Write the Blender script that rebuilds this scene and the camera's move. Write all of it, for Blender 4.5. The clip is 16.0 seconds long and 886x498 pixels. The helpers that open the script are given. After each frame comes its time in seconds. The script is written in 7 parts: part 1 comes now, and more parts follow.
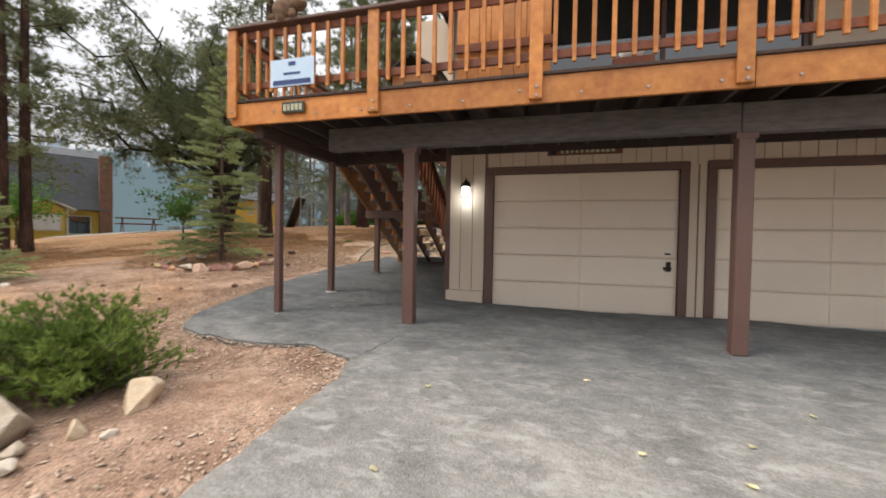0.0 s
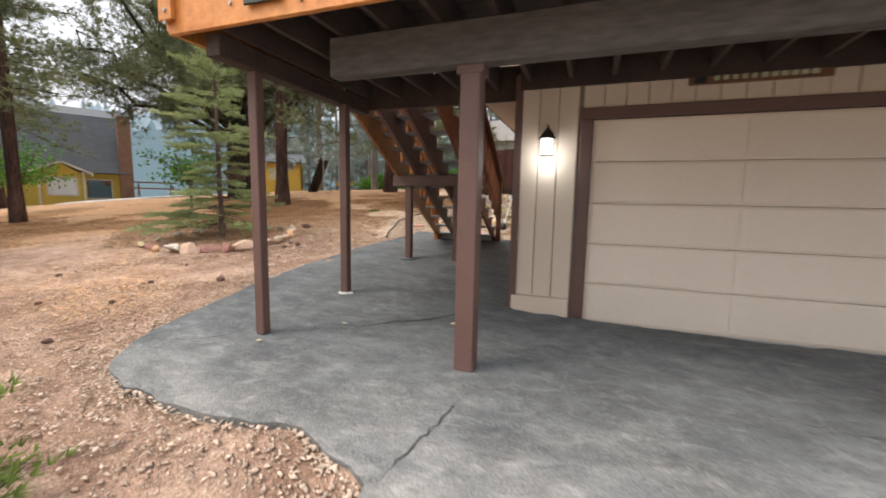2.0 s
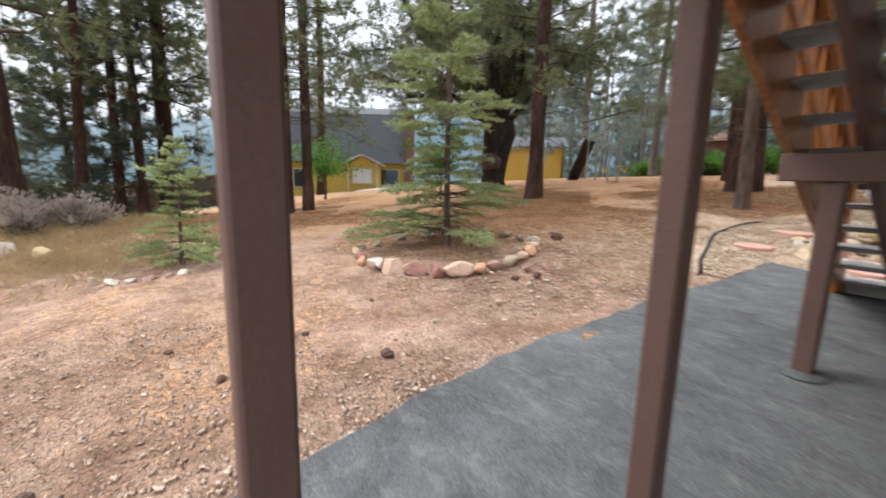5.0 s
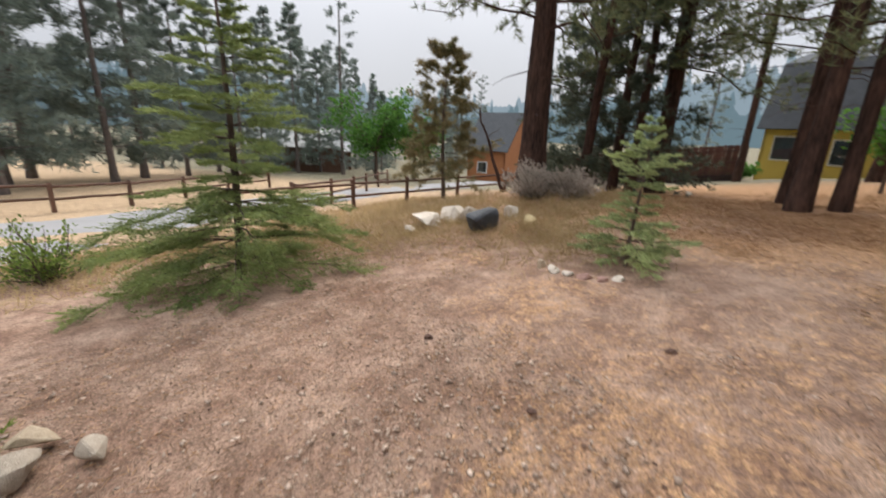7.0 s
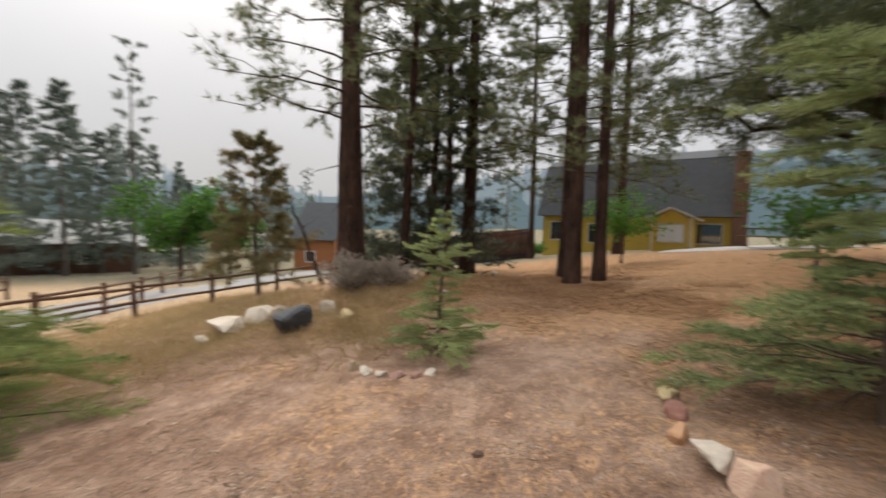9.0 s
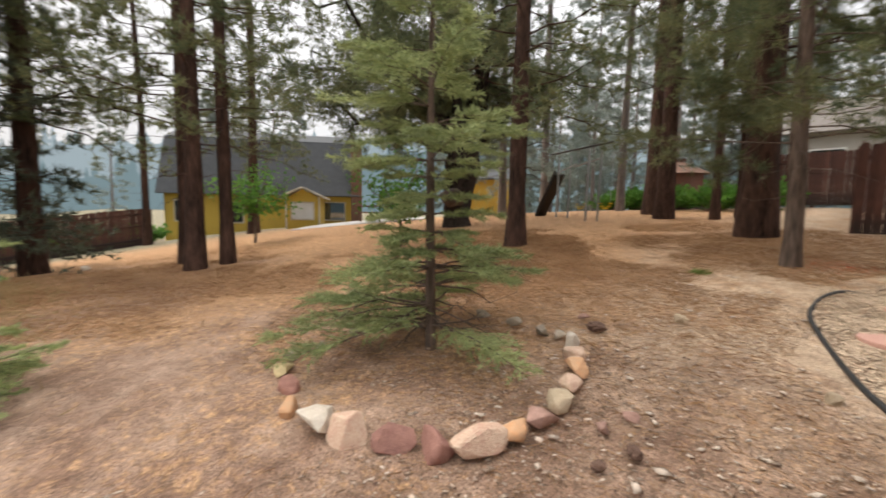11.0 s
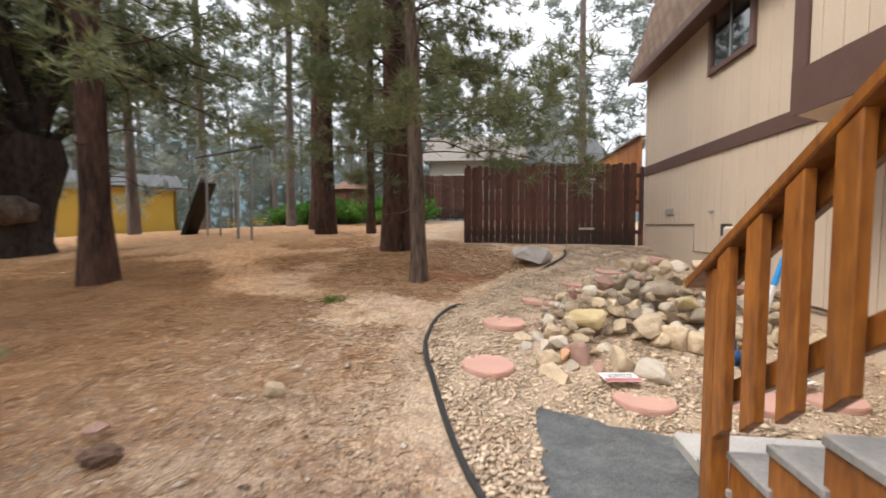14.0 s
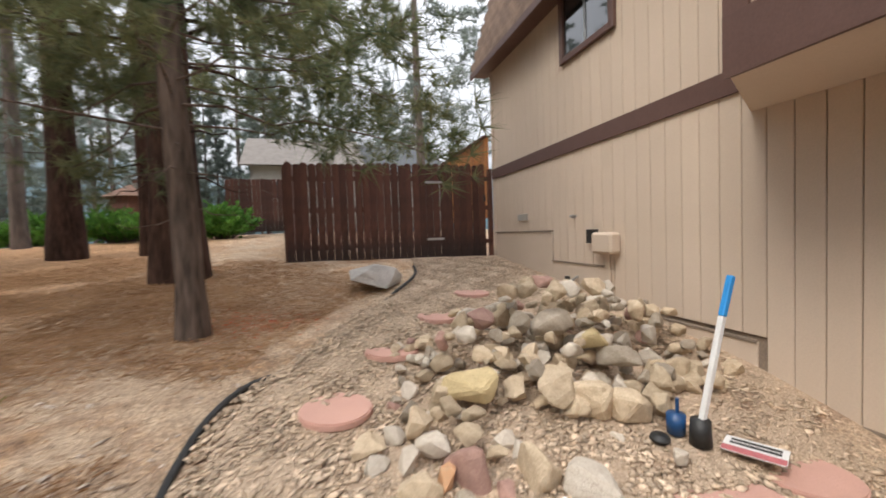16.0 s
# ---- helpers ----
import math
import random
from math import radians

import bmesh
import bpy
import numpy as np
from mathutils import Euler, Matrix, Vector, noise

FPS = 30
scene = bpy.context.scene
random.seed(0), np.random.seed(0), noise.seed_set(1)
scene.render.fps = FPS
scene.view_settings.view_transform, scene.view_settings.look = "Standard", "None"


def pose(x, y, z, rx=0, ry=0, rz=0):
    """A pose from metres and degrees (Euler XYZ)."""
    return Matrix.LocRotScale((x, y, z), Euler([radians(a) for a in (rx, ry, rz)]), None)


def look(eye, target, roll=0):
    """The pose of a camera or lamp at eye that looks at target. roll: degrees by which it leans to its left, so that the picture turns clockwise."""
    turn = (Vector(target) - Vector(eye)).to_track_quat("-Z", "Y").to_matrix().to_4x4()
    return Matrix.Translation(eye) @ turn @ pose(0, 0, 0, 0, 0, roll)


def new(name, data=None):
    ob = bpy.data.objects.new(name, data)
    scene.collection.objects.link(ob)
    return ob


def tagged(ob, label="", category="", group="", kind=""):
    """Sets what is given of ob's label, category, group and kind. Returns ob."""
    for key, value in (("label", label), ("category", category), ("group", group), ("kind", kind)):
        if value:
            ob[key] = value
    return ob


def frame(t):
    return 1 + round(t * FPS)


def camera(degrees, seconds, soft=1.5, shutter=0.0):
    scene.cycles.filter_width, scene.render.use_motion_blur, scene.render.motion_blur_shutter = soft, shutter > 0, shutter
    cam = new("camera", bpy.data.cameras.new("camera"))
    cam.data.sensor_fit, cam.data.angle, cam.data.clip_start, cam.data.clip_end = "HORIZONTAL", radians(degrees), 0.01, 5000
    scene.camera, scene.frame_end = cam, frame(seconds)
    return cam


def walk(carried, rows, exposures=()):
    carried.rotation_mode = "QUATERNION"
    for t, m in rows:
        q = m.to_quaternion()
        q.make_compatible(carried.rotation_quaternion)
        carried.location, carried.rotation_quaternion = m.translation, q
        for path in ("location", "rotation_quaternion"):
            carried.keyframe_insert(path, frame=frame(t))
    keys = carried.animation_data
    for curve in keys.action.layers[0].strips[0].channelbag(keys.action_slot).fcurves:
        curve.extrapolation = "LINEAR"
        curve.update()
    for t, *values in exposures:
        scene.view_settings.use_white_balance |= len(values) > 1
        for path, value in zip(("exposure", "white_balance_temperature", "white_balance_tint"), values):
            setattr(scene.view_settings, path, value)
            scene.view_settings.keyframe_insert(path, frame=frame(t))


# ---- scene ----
cam = camera(95.1, 16.0, soft=1.7, shutter=0.5)
PATH = [
    (0, (0.05, -0.14, 1.066), (-0.505, 1.78, 1.02), 1.0),
    (0.5, (-0.23, 0.328, 1.093), (-0.692, 2.272, 1.014), 1.1),
    (1, (-0.478, 0.832, 1.165), (-0.897, 2.784, 1.04), 1.3),
    (1.5, (-0.675, 1.36, 1.214), (-1.209, 3.281, 1.05), 1.4),
    (2, (-0.96, 1.862, 1.268), (-1.64, 3.728, 1.034), 1.1),
    (2.5, (-1.19, 2.363, 1.308), (-2.04, 4.157, 1.07), 1.0),
    (3, (-1.478, 2.85, 1.314), (-2.513, 4.541, 1.053), 1.3),
    (3.5, (-1.79, 3.33, 1.382), (-3.016, 4.882, 1.083), 0.9),
    (5.8, (-3.787, 5.053, 1.518), (-5.662, 5.633, 1.134), 2.1),
    (6, (-3.948, 5.102, 1.554), (-5.873, 5.457, 1.145), 2.2),
    (6.5, (-4.376, 5.148, 1.667), (-6.275, 4.769, 1.165), 2.9),
    (7, (-4.687, 5.1, 1.754), (-6.385, 4.206, 1.19), 2.5),
    (7.5, (-4.876, 5.036, 1.779), (-6.572, 4.053, 1.38), 2.3),
    (8, (-5.008, 5.134, 1.818), (-6.812, 4.295, 1.612), 1.6),
    (8.5, (-5.098, 5.251, 1.857), (-7.002, 4.651, 1.728), 1.2),
    (9, (-5.192, 5.372, 1.846), (-7.18, 5.188, 1.72), 1.4),
    (9.5, (-5.285, 5.42, 1.844), (-7.251, 5.751, 1.684), 1.4),
    (10, (-5.317, 5.503, 1.845), (-7.155, 6.266, 1.646), 0.8),
    (10.2, (-5.331, 5.546, 1.838), (-7.102, 6.452, 1.636), 0.9),
    (12.5, (-5.264, 6.576, 1.865), (-6.183, 8.347, 1.727), 0.0),
    (13, (-5.226, 6.999, 1.861), (-5.95, 8.86, 1.75), 0.1),
    (13.5, (-5.164, 7.403, 1.87), (-5.645, 9.341, 1.747), 0.0),
    (14, (-5.18, 7.913, 1.885), (-5.428, 9.894, 1.77), -0.2),
    (14.5, (-5.165, 8.376, 1.884), (-5.24, 10.372, 1.773), -0.6),
    (15, (-5.171, 8.855, 1.879), (-5.05, 10.848, 1.779), -1.1),
    (15.5, (-5.196, 9.351, 1.894), (-4.858, 11.32, 1.797), -1.5),
    (16, (-5.027, 9.787, 1.922), (-4.507, 11.717, 1.842), -2.0),
]
walk(cam, [(t, look(eye, target, roll)) for t, eye, target, roll in PATH],
     exposures=[(0, 0.66, 6850, 10), (1.5, 0.95, 6750, 10), (3.0, 1.2, 6550, 10), (3.7, 1.28, 6500, 10), (6.0, 0.8, 6150, 10), (6.6, 0.56, 6300, 10), (7.5, 0.38, 6600, 10), (9.0, 0.3, 6900, 10),
                (10.2, 0.58, 7000, 10), (12.5, 0.96, 6950, 10), (14.0, 1.0, 6650, 10), (16.0, 0.82, 6550, 10)])

# ---- sky and sun: bright overcast, smoky air ----
SUN_AZ, SUN_EL = 240.0, 50.0
world = bpy.data.worlds.new("sky")
scene.world = world
world.use_nodes = True
wn, wl = world.node_tree.nodes, world.node_tree.links
wn.clear()
sky = wn.new("ShaderNodeTexSky")
sky.sky_type = 'NISHITA'
sky.sun_disc = False
sky.sun_elevation, sky.sun_rotation = radians(SUN_EL), radians(SUN_AZ)
sky.dust_density, sky.air_density, sky.ozone_density = 6.0, 1.0, 1.0
veil = wn.new("ShaderNodeMixRGB")
veil.inputs[0].default_value = 0.86
veil.inputs[2].default_value = (7.4, 7.65, 8.25, 1)
cl = wn.new("ShaderNodeTexNoise")
cl.inputs["Scale"].default_value, cl.inputs["Detail"].default_value = 1.6, 4.0
cr = wn.new("ShaderNodeMapRange")
cr.inputs[1].default_value, cr.inputs[2].default_value, cr.inputs[3].default_value, cr.inputs[4].default_value = 0.3, 0.7, 0.93, 1.05
cm = wn.new("ShaderNodeMixRGB")
cm.blend_type = 'MULTIPLY'
cm.inputs[0].default_value = 1.0
bg = wn.new("ShaderNodeBackground")
bg.inputs[1].default_value = 0.105
out = wn.new("ShaderNodeOutputWorld")
wl.new(sky.outputs[0], veil.inputs[1])
wl.new(cl.outputs["Fac"], cr.inputs[0])
wl.new(veil.outputs[0], cm.inputs[1])
wl.new(cr.outputs[0], cm.inputs[2])
# an overcast sky is brighter overhead than at the horizon
wt, ws, wz, wm = wn.new("ShaderNodeTexCoord"), wn.new("ShaderNodeSeparateXYZ"), wn.new("ShaderNodeMath"), wn.new("ShaderNodeMath")
wz.operation, wm.operation = 'MULTIPLY', 'MULTIPLY_ADD'
wm.inputs[1].default_value, wm.inputs[2].default_value = 2.25, 0.81
wl.new(wt.outputs["Generated"], ws.inputs[0])
wl.new(ws.outputs[2], wz.inputs[0])
wl.new(ws.outputs[2], wz.inputs[1])
wl.new(wz.outputs[0], wm.inputs[0])
wl.new(wm.outputs[0], bg.inputs[1])
zs = wn.new("ShaderNodeMath")
zs.operation = 'MULTIPLY'
zs.inputs[1].default_value = 0.088
wl.new(wm.outputs[0], zs.inputs[0])
wl.new(zs.outputs[0], bg.inputs[1])
wl.new(cm.outputs[0], bg.inputs[0])
wl.new(bg.outputs[0], out.inputs[0])
sun = new("sun", bpy.data.lights.new("sun", 'SUN'))
sun.data.energy, sun.data.angle, sun.data.color = 1.5, radians(25), (1.0, 0.94, 0.86)
az = radians(SUN_AZ)
sun.matrix_world = look((0, 0, 30), (-30 * math.sin(az) * math.cos(radians(SUN_EL)), -30 * math.cos(az) * math.cos(radians(SUN_EL)), 30 - 30 * math.sin(radians(SUN_EL))))


# ---- materials ----
def material(name, base, dark=None, scale=6.0, rough=0.8, bump=0.3, fine=60.0, stretch=(1, 1, 1), metal=0.0, rand=0.12, contrast=0.5, bump_scale=None, spec=0.5, island=0.0, coat=0.0):
    """Two-scale varied surface: large stains, fine grain, bump, and a shift from object to object."""
    m = bpy.data.materials.new(name)
    m.use_nodes = True
    n, l = m.node_tree.nodes, m.node_tree.links
    b = n["Principled BSDF"]
    b.inputs["Roughness"].default_value = rough
    b.inputs["Metallic"].default_value = metal
    b.inputs["Specular IOR Level"].default_value = spec
    b.inputs["Coat Weight"].default_value = coat
    dark = dark or tuple(c * 0.6 for c in base)
    tc = n.new("ShaderNodeTexCoord")
    mp = n.new("ShaderNodeMapping")
    mp.inputs["Scale"].default_value = stretch
    l.new(tc.outputs["Object"], mp.inputs[0])
    big, small = n.new("ShaderNodeTexNoise"), n.new("ShaderNodeTexNoise")
    for node, s, d in ((big, scale, 5.0), (small, fine, 3.0)):
        node.inputs["Scale"].default_value, node.inputs["Detail"].default_value = s, d
        l.new(mp.outputs[0], node.inputs["Vector"])
    add = n.new("ShaderNodeMath")
    add.operation = 'ADD'
    l.new(big.outputs["Fac"], add.inputs[0])
    l.new(small.outputs["Fac"], add.inputs[1])
    rg = n.new("ShaderNodeMapRange")
    half = 0.55 - 0.4 * contrast
    rg.inputs[1].default_value, rg.inputs[2].default_value = 1.0 - half, 1.0 + half
    l.new(add.outputs[0], rg.inputs[0])
    mix = n.new("ShaderNodeMixRGB")
    mix.inputs[1].default_value, mix.inputs[2].default_value = (*dark, 1), (*base, 1)
    l.new(rg.outputs[0], mix.inputs[0])
    oi = n.new("ShaderNodeObjectInfo")
    vr = n.new("ShaderNodeMapRange")
    vr.inputs[3].default_value, vr.inputs[4].default_value = 1 - rand, 1 + rand
    l.new(oi.outputs["Random"], vr.inputs[0])
    hv = n.new("ShaderNodeHueSaturation")
    l.new(vr.outputs[0], hv.inputs["Value"])
    l.new(mix.outputs[0], hv.inputs["Color"])
    last = hv
    if island:
        ge = n.new("ShaderNodeNewGeometry")
        ir = n.new("ShaderNodeMapRange")
        ir.inputs[3].default_value, ir.inputs[4].default_value = 1 - island, 1 + island
        l.new(ge.outputs["Random Per Island"], ir.inputs[0])
        h2 = n.new("ShaderNodeHueSaturation")
        l.new(ir.outputs[0], h2.inputs["Value"])
        l.new(hv.outputs[0], h2.inputs["Color"])
        last = h2
    l.new(last.outputs[0], b.inputs["Base Color"])
    if bump:
        bp = n.new("ShaderNodeBump")
        bp.inputs["Strength"].default_value, bp.inputs["Distance"].default_value = bump, 0.02
        l.new(add.outputs[0], bp.inputs["Height"])
        l.new(bp.outputs[0], b.inputs["Normal"])
    return m


def leaf_material(name, a, b2, tip=None):
    """Foliage: colour varies from leaf to leaf and from plant to plant; a little light passes through."""
    m = bpy.data.materials.new(name)
    m.use_nodes = True
    n, l = m.node_tree.nodes, m.node_tree.links
    b = n["Principled BSDF"]
    b.inputs["Roughness"].default_value = 0.65
    b.inputs["Specular IOR Level"].default_value = 0.3
    ge, oi, tc, no = n.new("ShaderNodeNewGeometry"), n.new("ShaderNodeObjectInfo"), n.new("ShaderNodeTexCoord"), n.new("ShaderNodeTexNoise")
    no.inputs["Scale"].default_value = 1.3
    l.new(tc.outputs["Object"], no.inputs["Vector"])
    add = n.new("ShaderNodeMath")
    add.operation = 'MULTIPLY_ADD'
    add.inputs[1].default_value = 0.55
    l.new(ge.outputs["Random Per Island"], add.inputs[0])
    nr = n.new("ShaderNodeMapRange")
    nr.inputs[1].default_value, nr.inputs[2].default_value, nr.inputs[4].default_value = 0.35, 0.65, 0.45
    l.new(no.outputs["Fac"], nr.inputs[0])
    l.new(nr.outputs[0], add.inputs[2])
    ramp = n.new("ShaderNodeValToRGB")
    ramp.color_ramp.elements[0].color, ramp.color_ramp.elements[1].color = (*a, 1), (*b2, 1)
    if tip:
        e = ramp.color_ramp.elements.new(0.97)
        ramp.color_ramp.elements[1].position = 0.9
        e.color = (*tip, 1)
    l.new(add.outputs[0], ramp.inputs[0])
    vr = n.new("ShaderNodeMapRange")
    vr.inputs[3].default_value, vr.inputs[4].default_value = 0.8, 1.2
    l.new(oi.outputs["Random"], vr.inputs[0])
    hv = n.new("ShaderNodeHueSaturation")
    l.new(vr.outputs[0], hv.inputs["Value"])
    l.new(ramp.outputs[0], hv.inputs["Color"])
    l.new(hv.outputs[0], b.inputs["Base Color"])
    tr = n.new("ShaderNodeBsdfTranslucent")
    l.new(hv.outputs[0], tr.inputs["Color"])
    mx = n.new("ShaderNodeMixShader")
    mx.inputs[0].default_value = 0.45
    l.new(b.outputs[0], mx.inputs[1])
    l.new(tr.outputs[0], mx.inputs[2])
    l.new(mx.outputs[0], n["Material Output"].inputs[0])
    return m


def glass_material(name, tint, rough=0.03):
    m = bpy.data.materials.new(name)
    m.use_nodes = True
    b = m.node_tree.nodes["Principled BSDF"]
    b.inputs["Base Color"].default_value = (*tint, 1)
    b.inputs["Roughness"].default_value = rough
    b.inputs["Specular IOR Level"].default_value = 1.0
    b.inputs["Coat Weight"].default_value = 1.0
    b.inputs["Coat Roughness"].default_value = 0.02
    return m


def emitter(name, colour, strength):
    m = bpy.data.materials.new(name)
    m.use_nodes = True
    n, l = m.node_tree.nodes, m.node_tree.links
    e = n.new("ShaderNodeEmission")
    e.inputs[0].default_value, e.inputs[1].default_value = (*colour, 1), strength
    l.new(e.outputs[0], n["Material Output"].inputs[0])
    return m


def ground_material():
    """Dry forest soil: brown earth, straw-coloured needle litter in drifts, pale chips, dry grass tint towards the road."""
    m = bpy.data.materials.new("forest_soil")
    m.use_nodes = True
    n, l = m.node_tree.nodes, m.node_tree.links
    b = n["Principled BSDF"]
    b.inputs["Roughness"].default_value = 0.95
    b.inputs["Specular IOR Level"].default_value = 0.15
    ge = n.new("ShaderNodeNewGeometry")

    def noise_at(s, d=5.0, rough=0.6):
        x = n.new("ShaderNodeTexNoise")
        x.inputs["Scale"].default_value, x.inputs["Detail"].default_value, x.inputs["Roughness"].default_value = s, d, rough
        l.new(ge.outputs["Position"], x.inputs["Vector"])
        return x

    def ranged(sock, lo, hi):
        r = n.new("ShaderNodeMapRange")
        r.inputs[1].default_value, r.inputs[2].default_value = lo, hi
        l.new(sock, r.inputs[0])
        return r

    def mixed(fac, a, b2):
        x = n.new("ShaderNodeMixRGB")
        l.new(fac, x.inputs[0])
        for k, v in ((1, a), (2, b2)):
            if isinstance(v, tuple):
                x.inputs[k].default_value = (*v, 1)
            else:
                l.new(v, x.inputs[k])
        return x.outputs[0]

    n1, n2, n3, n4 = noise_at(0.35), noise_at(2.2), noise_at(14.0, 6.0, 0.7), noise_at(48.0, 8.0, 0.85)
    soil = mixed(ranged(n2.outputs["Fac"], 0.35, 0.65).outputs[0], (0.205, 0.124, 0.086), (0.36, 0.245, 0.178))
    sp = n.new("ShaderNodeSeparateXYZ")
    l.new(ge.outputs["Position"], sp.inputs[0])
    # needle litter lies thick under the big trees, on the west and north
    m1 = n.new("ShaderNodeMath")
    m1.operation = 'MULTIPLY_ADD'
    m1.inputs[1].default_value, m1.inputs[2].default_value = -0.05, -0.95
    l.new(sp.outputs[0], m1.inputs[0])
    m2 = n.new("ShaderNodeMath")
    m2.operation = 'MULTIPLY_ADD'
    m2.inputs[1].default_value = 0.06
    l.new(sp.outputs[1], m2.inputs[0])
    l.new(m1.outputs[0], m2.inputs[2])
    m3 = n.new("ShaderNodeMath")
    m3.operation = 'ADD'
    l.new(m2.outputs[0], m3.inputs[0])
    l.new(ranged(n1.outputs["Fac"], 0.3, 0.7).outputs[0], m3.inputs[1])
    m4 = n.new("ShaderNodeMath")
    m4.operation = 'MULTIPLY_ADD'
    m4.inputs[1].default_value = 0.8
    l.new(ranged(n3.outputs["Fac"], 0.3, 0.7).outputs[0], m4.inputs[0])
    l.new(m3.outputs[0], m4.inputs[2])
    litter = mixed(ranged(n3.outputs["Fac"], 0.35, 0.68).outputs[0], (0.25, 0.135, 0.07), (0.52, 0.315, 0.172))
    col = mixed(ranged(m4.outputs[0], 0.75, 1.15).outputs[0], soil, litter)
    # trodden pale dirt of the path beside the gravel
    tx, ty = n.new("ShaderNodeMapRange"), n.new("ShaderNodeMapRange")
    tx.inputs[1].default_value, tx.inputs[2].default_value = -9.2, -7.0
    ty.inputs[1].default_value, ty.inputs[2].default_value = 8.2, 10.4
    l.new(sp.outputs[0], tx.inputs[0])
    l.new(sp.outputs[1], ty.inputs[0])
    tm = n.new("ShaderNodeMath")
    tm.operation = 'MULTIPLY'
    l.new(tx.outputs[0], tm.inputs[0])
    l.new(ty.outputs[0], tm.inputs[1])
    tn = n.new("ShaderNodeMath")
    tn.operation = 'MULTIPLY'
    l.new(tm.outputs[0], tn.inputs[0])
    l.new(ranged(n2.outputs["Fac"], 0.25, 0.55).outputs[0], tn.inputs[1])
    col = mixed(tn.outputs[0], col, (0.46, 0.34, 0.24))
    # bare, raked dark soil inside the ring of stones
    rv, rd = n.new("ShaderNodeVectorMath"), n.new("ShaderNodeMapping")
    rd.inputs["Location"].default_value, rd.inputs["Scale"].default_value = (8.12, 8.2, 0.0), (1.0, 1.0, 0.0)
    rv.operation = 'LENGTH'
    l.new(ge.outputs["Position"], rd.inputs[0])
    l.new(rd.outputs[0], rv.inputs[0])
    ra = n.new("ShaderNodeMath")
    ra.operation = 'MULTIPLY_ADD'
    ra.inputs[1].default_value = 0.8
    l.new(n2.outputs["Fac"], ra.inputs[0])
    l.new(rv.outputs["Value"], ra.inputs[2])
    rr = ranged(ra.outputs[0], 1.75, 1.25)
    rr.inputs[4].default_value = 0.75
    col = mixed(rr.outputs[0], col, (0.15, 0.082, 0.055))
    # pale straw grass along the road side
    m5 = n.new("ShaderNodeMath")
    m5.operation = 'MULTIPLY_ADD'
    m5.inputs[1].default_value, m5.inputs[2].default_value = -0.16, -0.42
    l.new(sp.outputs[1], m5.inputs[0])
    m6 = n.new("ShaderNodeMath")
    m6.operation = 'ADD'
    l.new(m5.outputs[0], m6.inputs[0])
    l.new(ranged(n2.outputs["Fac"], 0.3, 0.7).outputs[0], m6.inputs[1])
    col = mixed(ranged(m6.outputs[0], 0.45, 1.0).outputs[0], col, (0.37, 0.265, 0.165))
    vo = n.new("ShaderNodeTexVoronoi")
    vo.inputs["Scale"].default_value = 26.0
    l.new(ge.outputs["Position"], vo.inputs["Vector"])
    ch = ranged(vo.outputs["Distance"], 0.20, 0.12)
    cg = n.new("ShaderNodeMath")
    cg.operation = 'MULTIPLY'
    l.new(ch.outputs[0], cg.inputs[0])
    l.new(ranged(n2.outputs["Fac"], 0.5, 0.62).outputs[0], cg.inputs[1])
    col = mixed(cg.outputs[0], col, (0.46, 0.36, 0.28))
    # darker forest floor further off
    fx = n.new("ShaderNodeMapRange")
    fx.inputs[1].default_value, fx.inputs[2].default_value = -23.0, -29.0
    l.new(sp.outputs[0], fx.inputs[0])
    fy = n.new("ShaderNodeMapRange")
    fy.inputs[1].default_value, fy.inputs[2].default_value = 24.0, 30.0
    l.new(sp.outputs[1], fy.inputs[0])
    fm = n.new("ShaderNodeMath")
    fm.operation = 'MAXIMUM'
    l.new(fx.outputs[0], fm.inputs[0])
    l.new(fy.outputs[0], fm.inputs[1])
    col = mixed(fm.outputs[0], col, (0.17, 0.15, 0.10))
    shade = n.new("ShaderNodeMixRGB")
    shade.blend_type = 'OVERLAY'
    shade.inputs[0].default_value = 0.85
    l.new(col, shade.inputs[1])
    l.new(ranged(n4.outputs["Fac"], 0.33, 0.67).outputs[0], shade.inputs[2])
    # mottling of damp, dust and trodden litter, a hand to a stride across
    n5 = noise_at(5.5, 10.0, 0.82)
    mott = n.new("ShaderNodeMixRGB")
    mott.blend_type = 'OVERLAY'
    mott.inputs[0].default_value = 0.55
    l.new(shade.outputs[0], mott.inputs[1])
    l.new(ranged(n5.outputs["Fac"], 0.2, 0.64).outputs[0], mott.inputs[2])
    l.new(mott.outputs[0], b.inputs["Base Color"])
    bp = n.new("ShaderNodeBump")
    bp.inputs["Strength"].default_value, bp.inputs["Distance"].default_value = 0.7, 0.025
    ad = n.new("ShaderNodeMath")
    ad.operation = 'ADD'
    l.new(n3.outputs["Fac"], ad.inputs[0])
    l.new(n4.outputs["Fac"], ad.inputs[1])
    l.new(ad.outputs[0], bp.inputs["Height"])
    l.new(bp.outputs[0], b.inputs["Normal"])
    return m


def bark_material(name, a, b2):
    m = material(name, b2, a, scale=5.0, fine=22.0, stretch=(1, 1, 0.18), rough=0.95, bump=1.0, contrast=0.7, spec=0.15, rand=0.15)
    return m


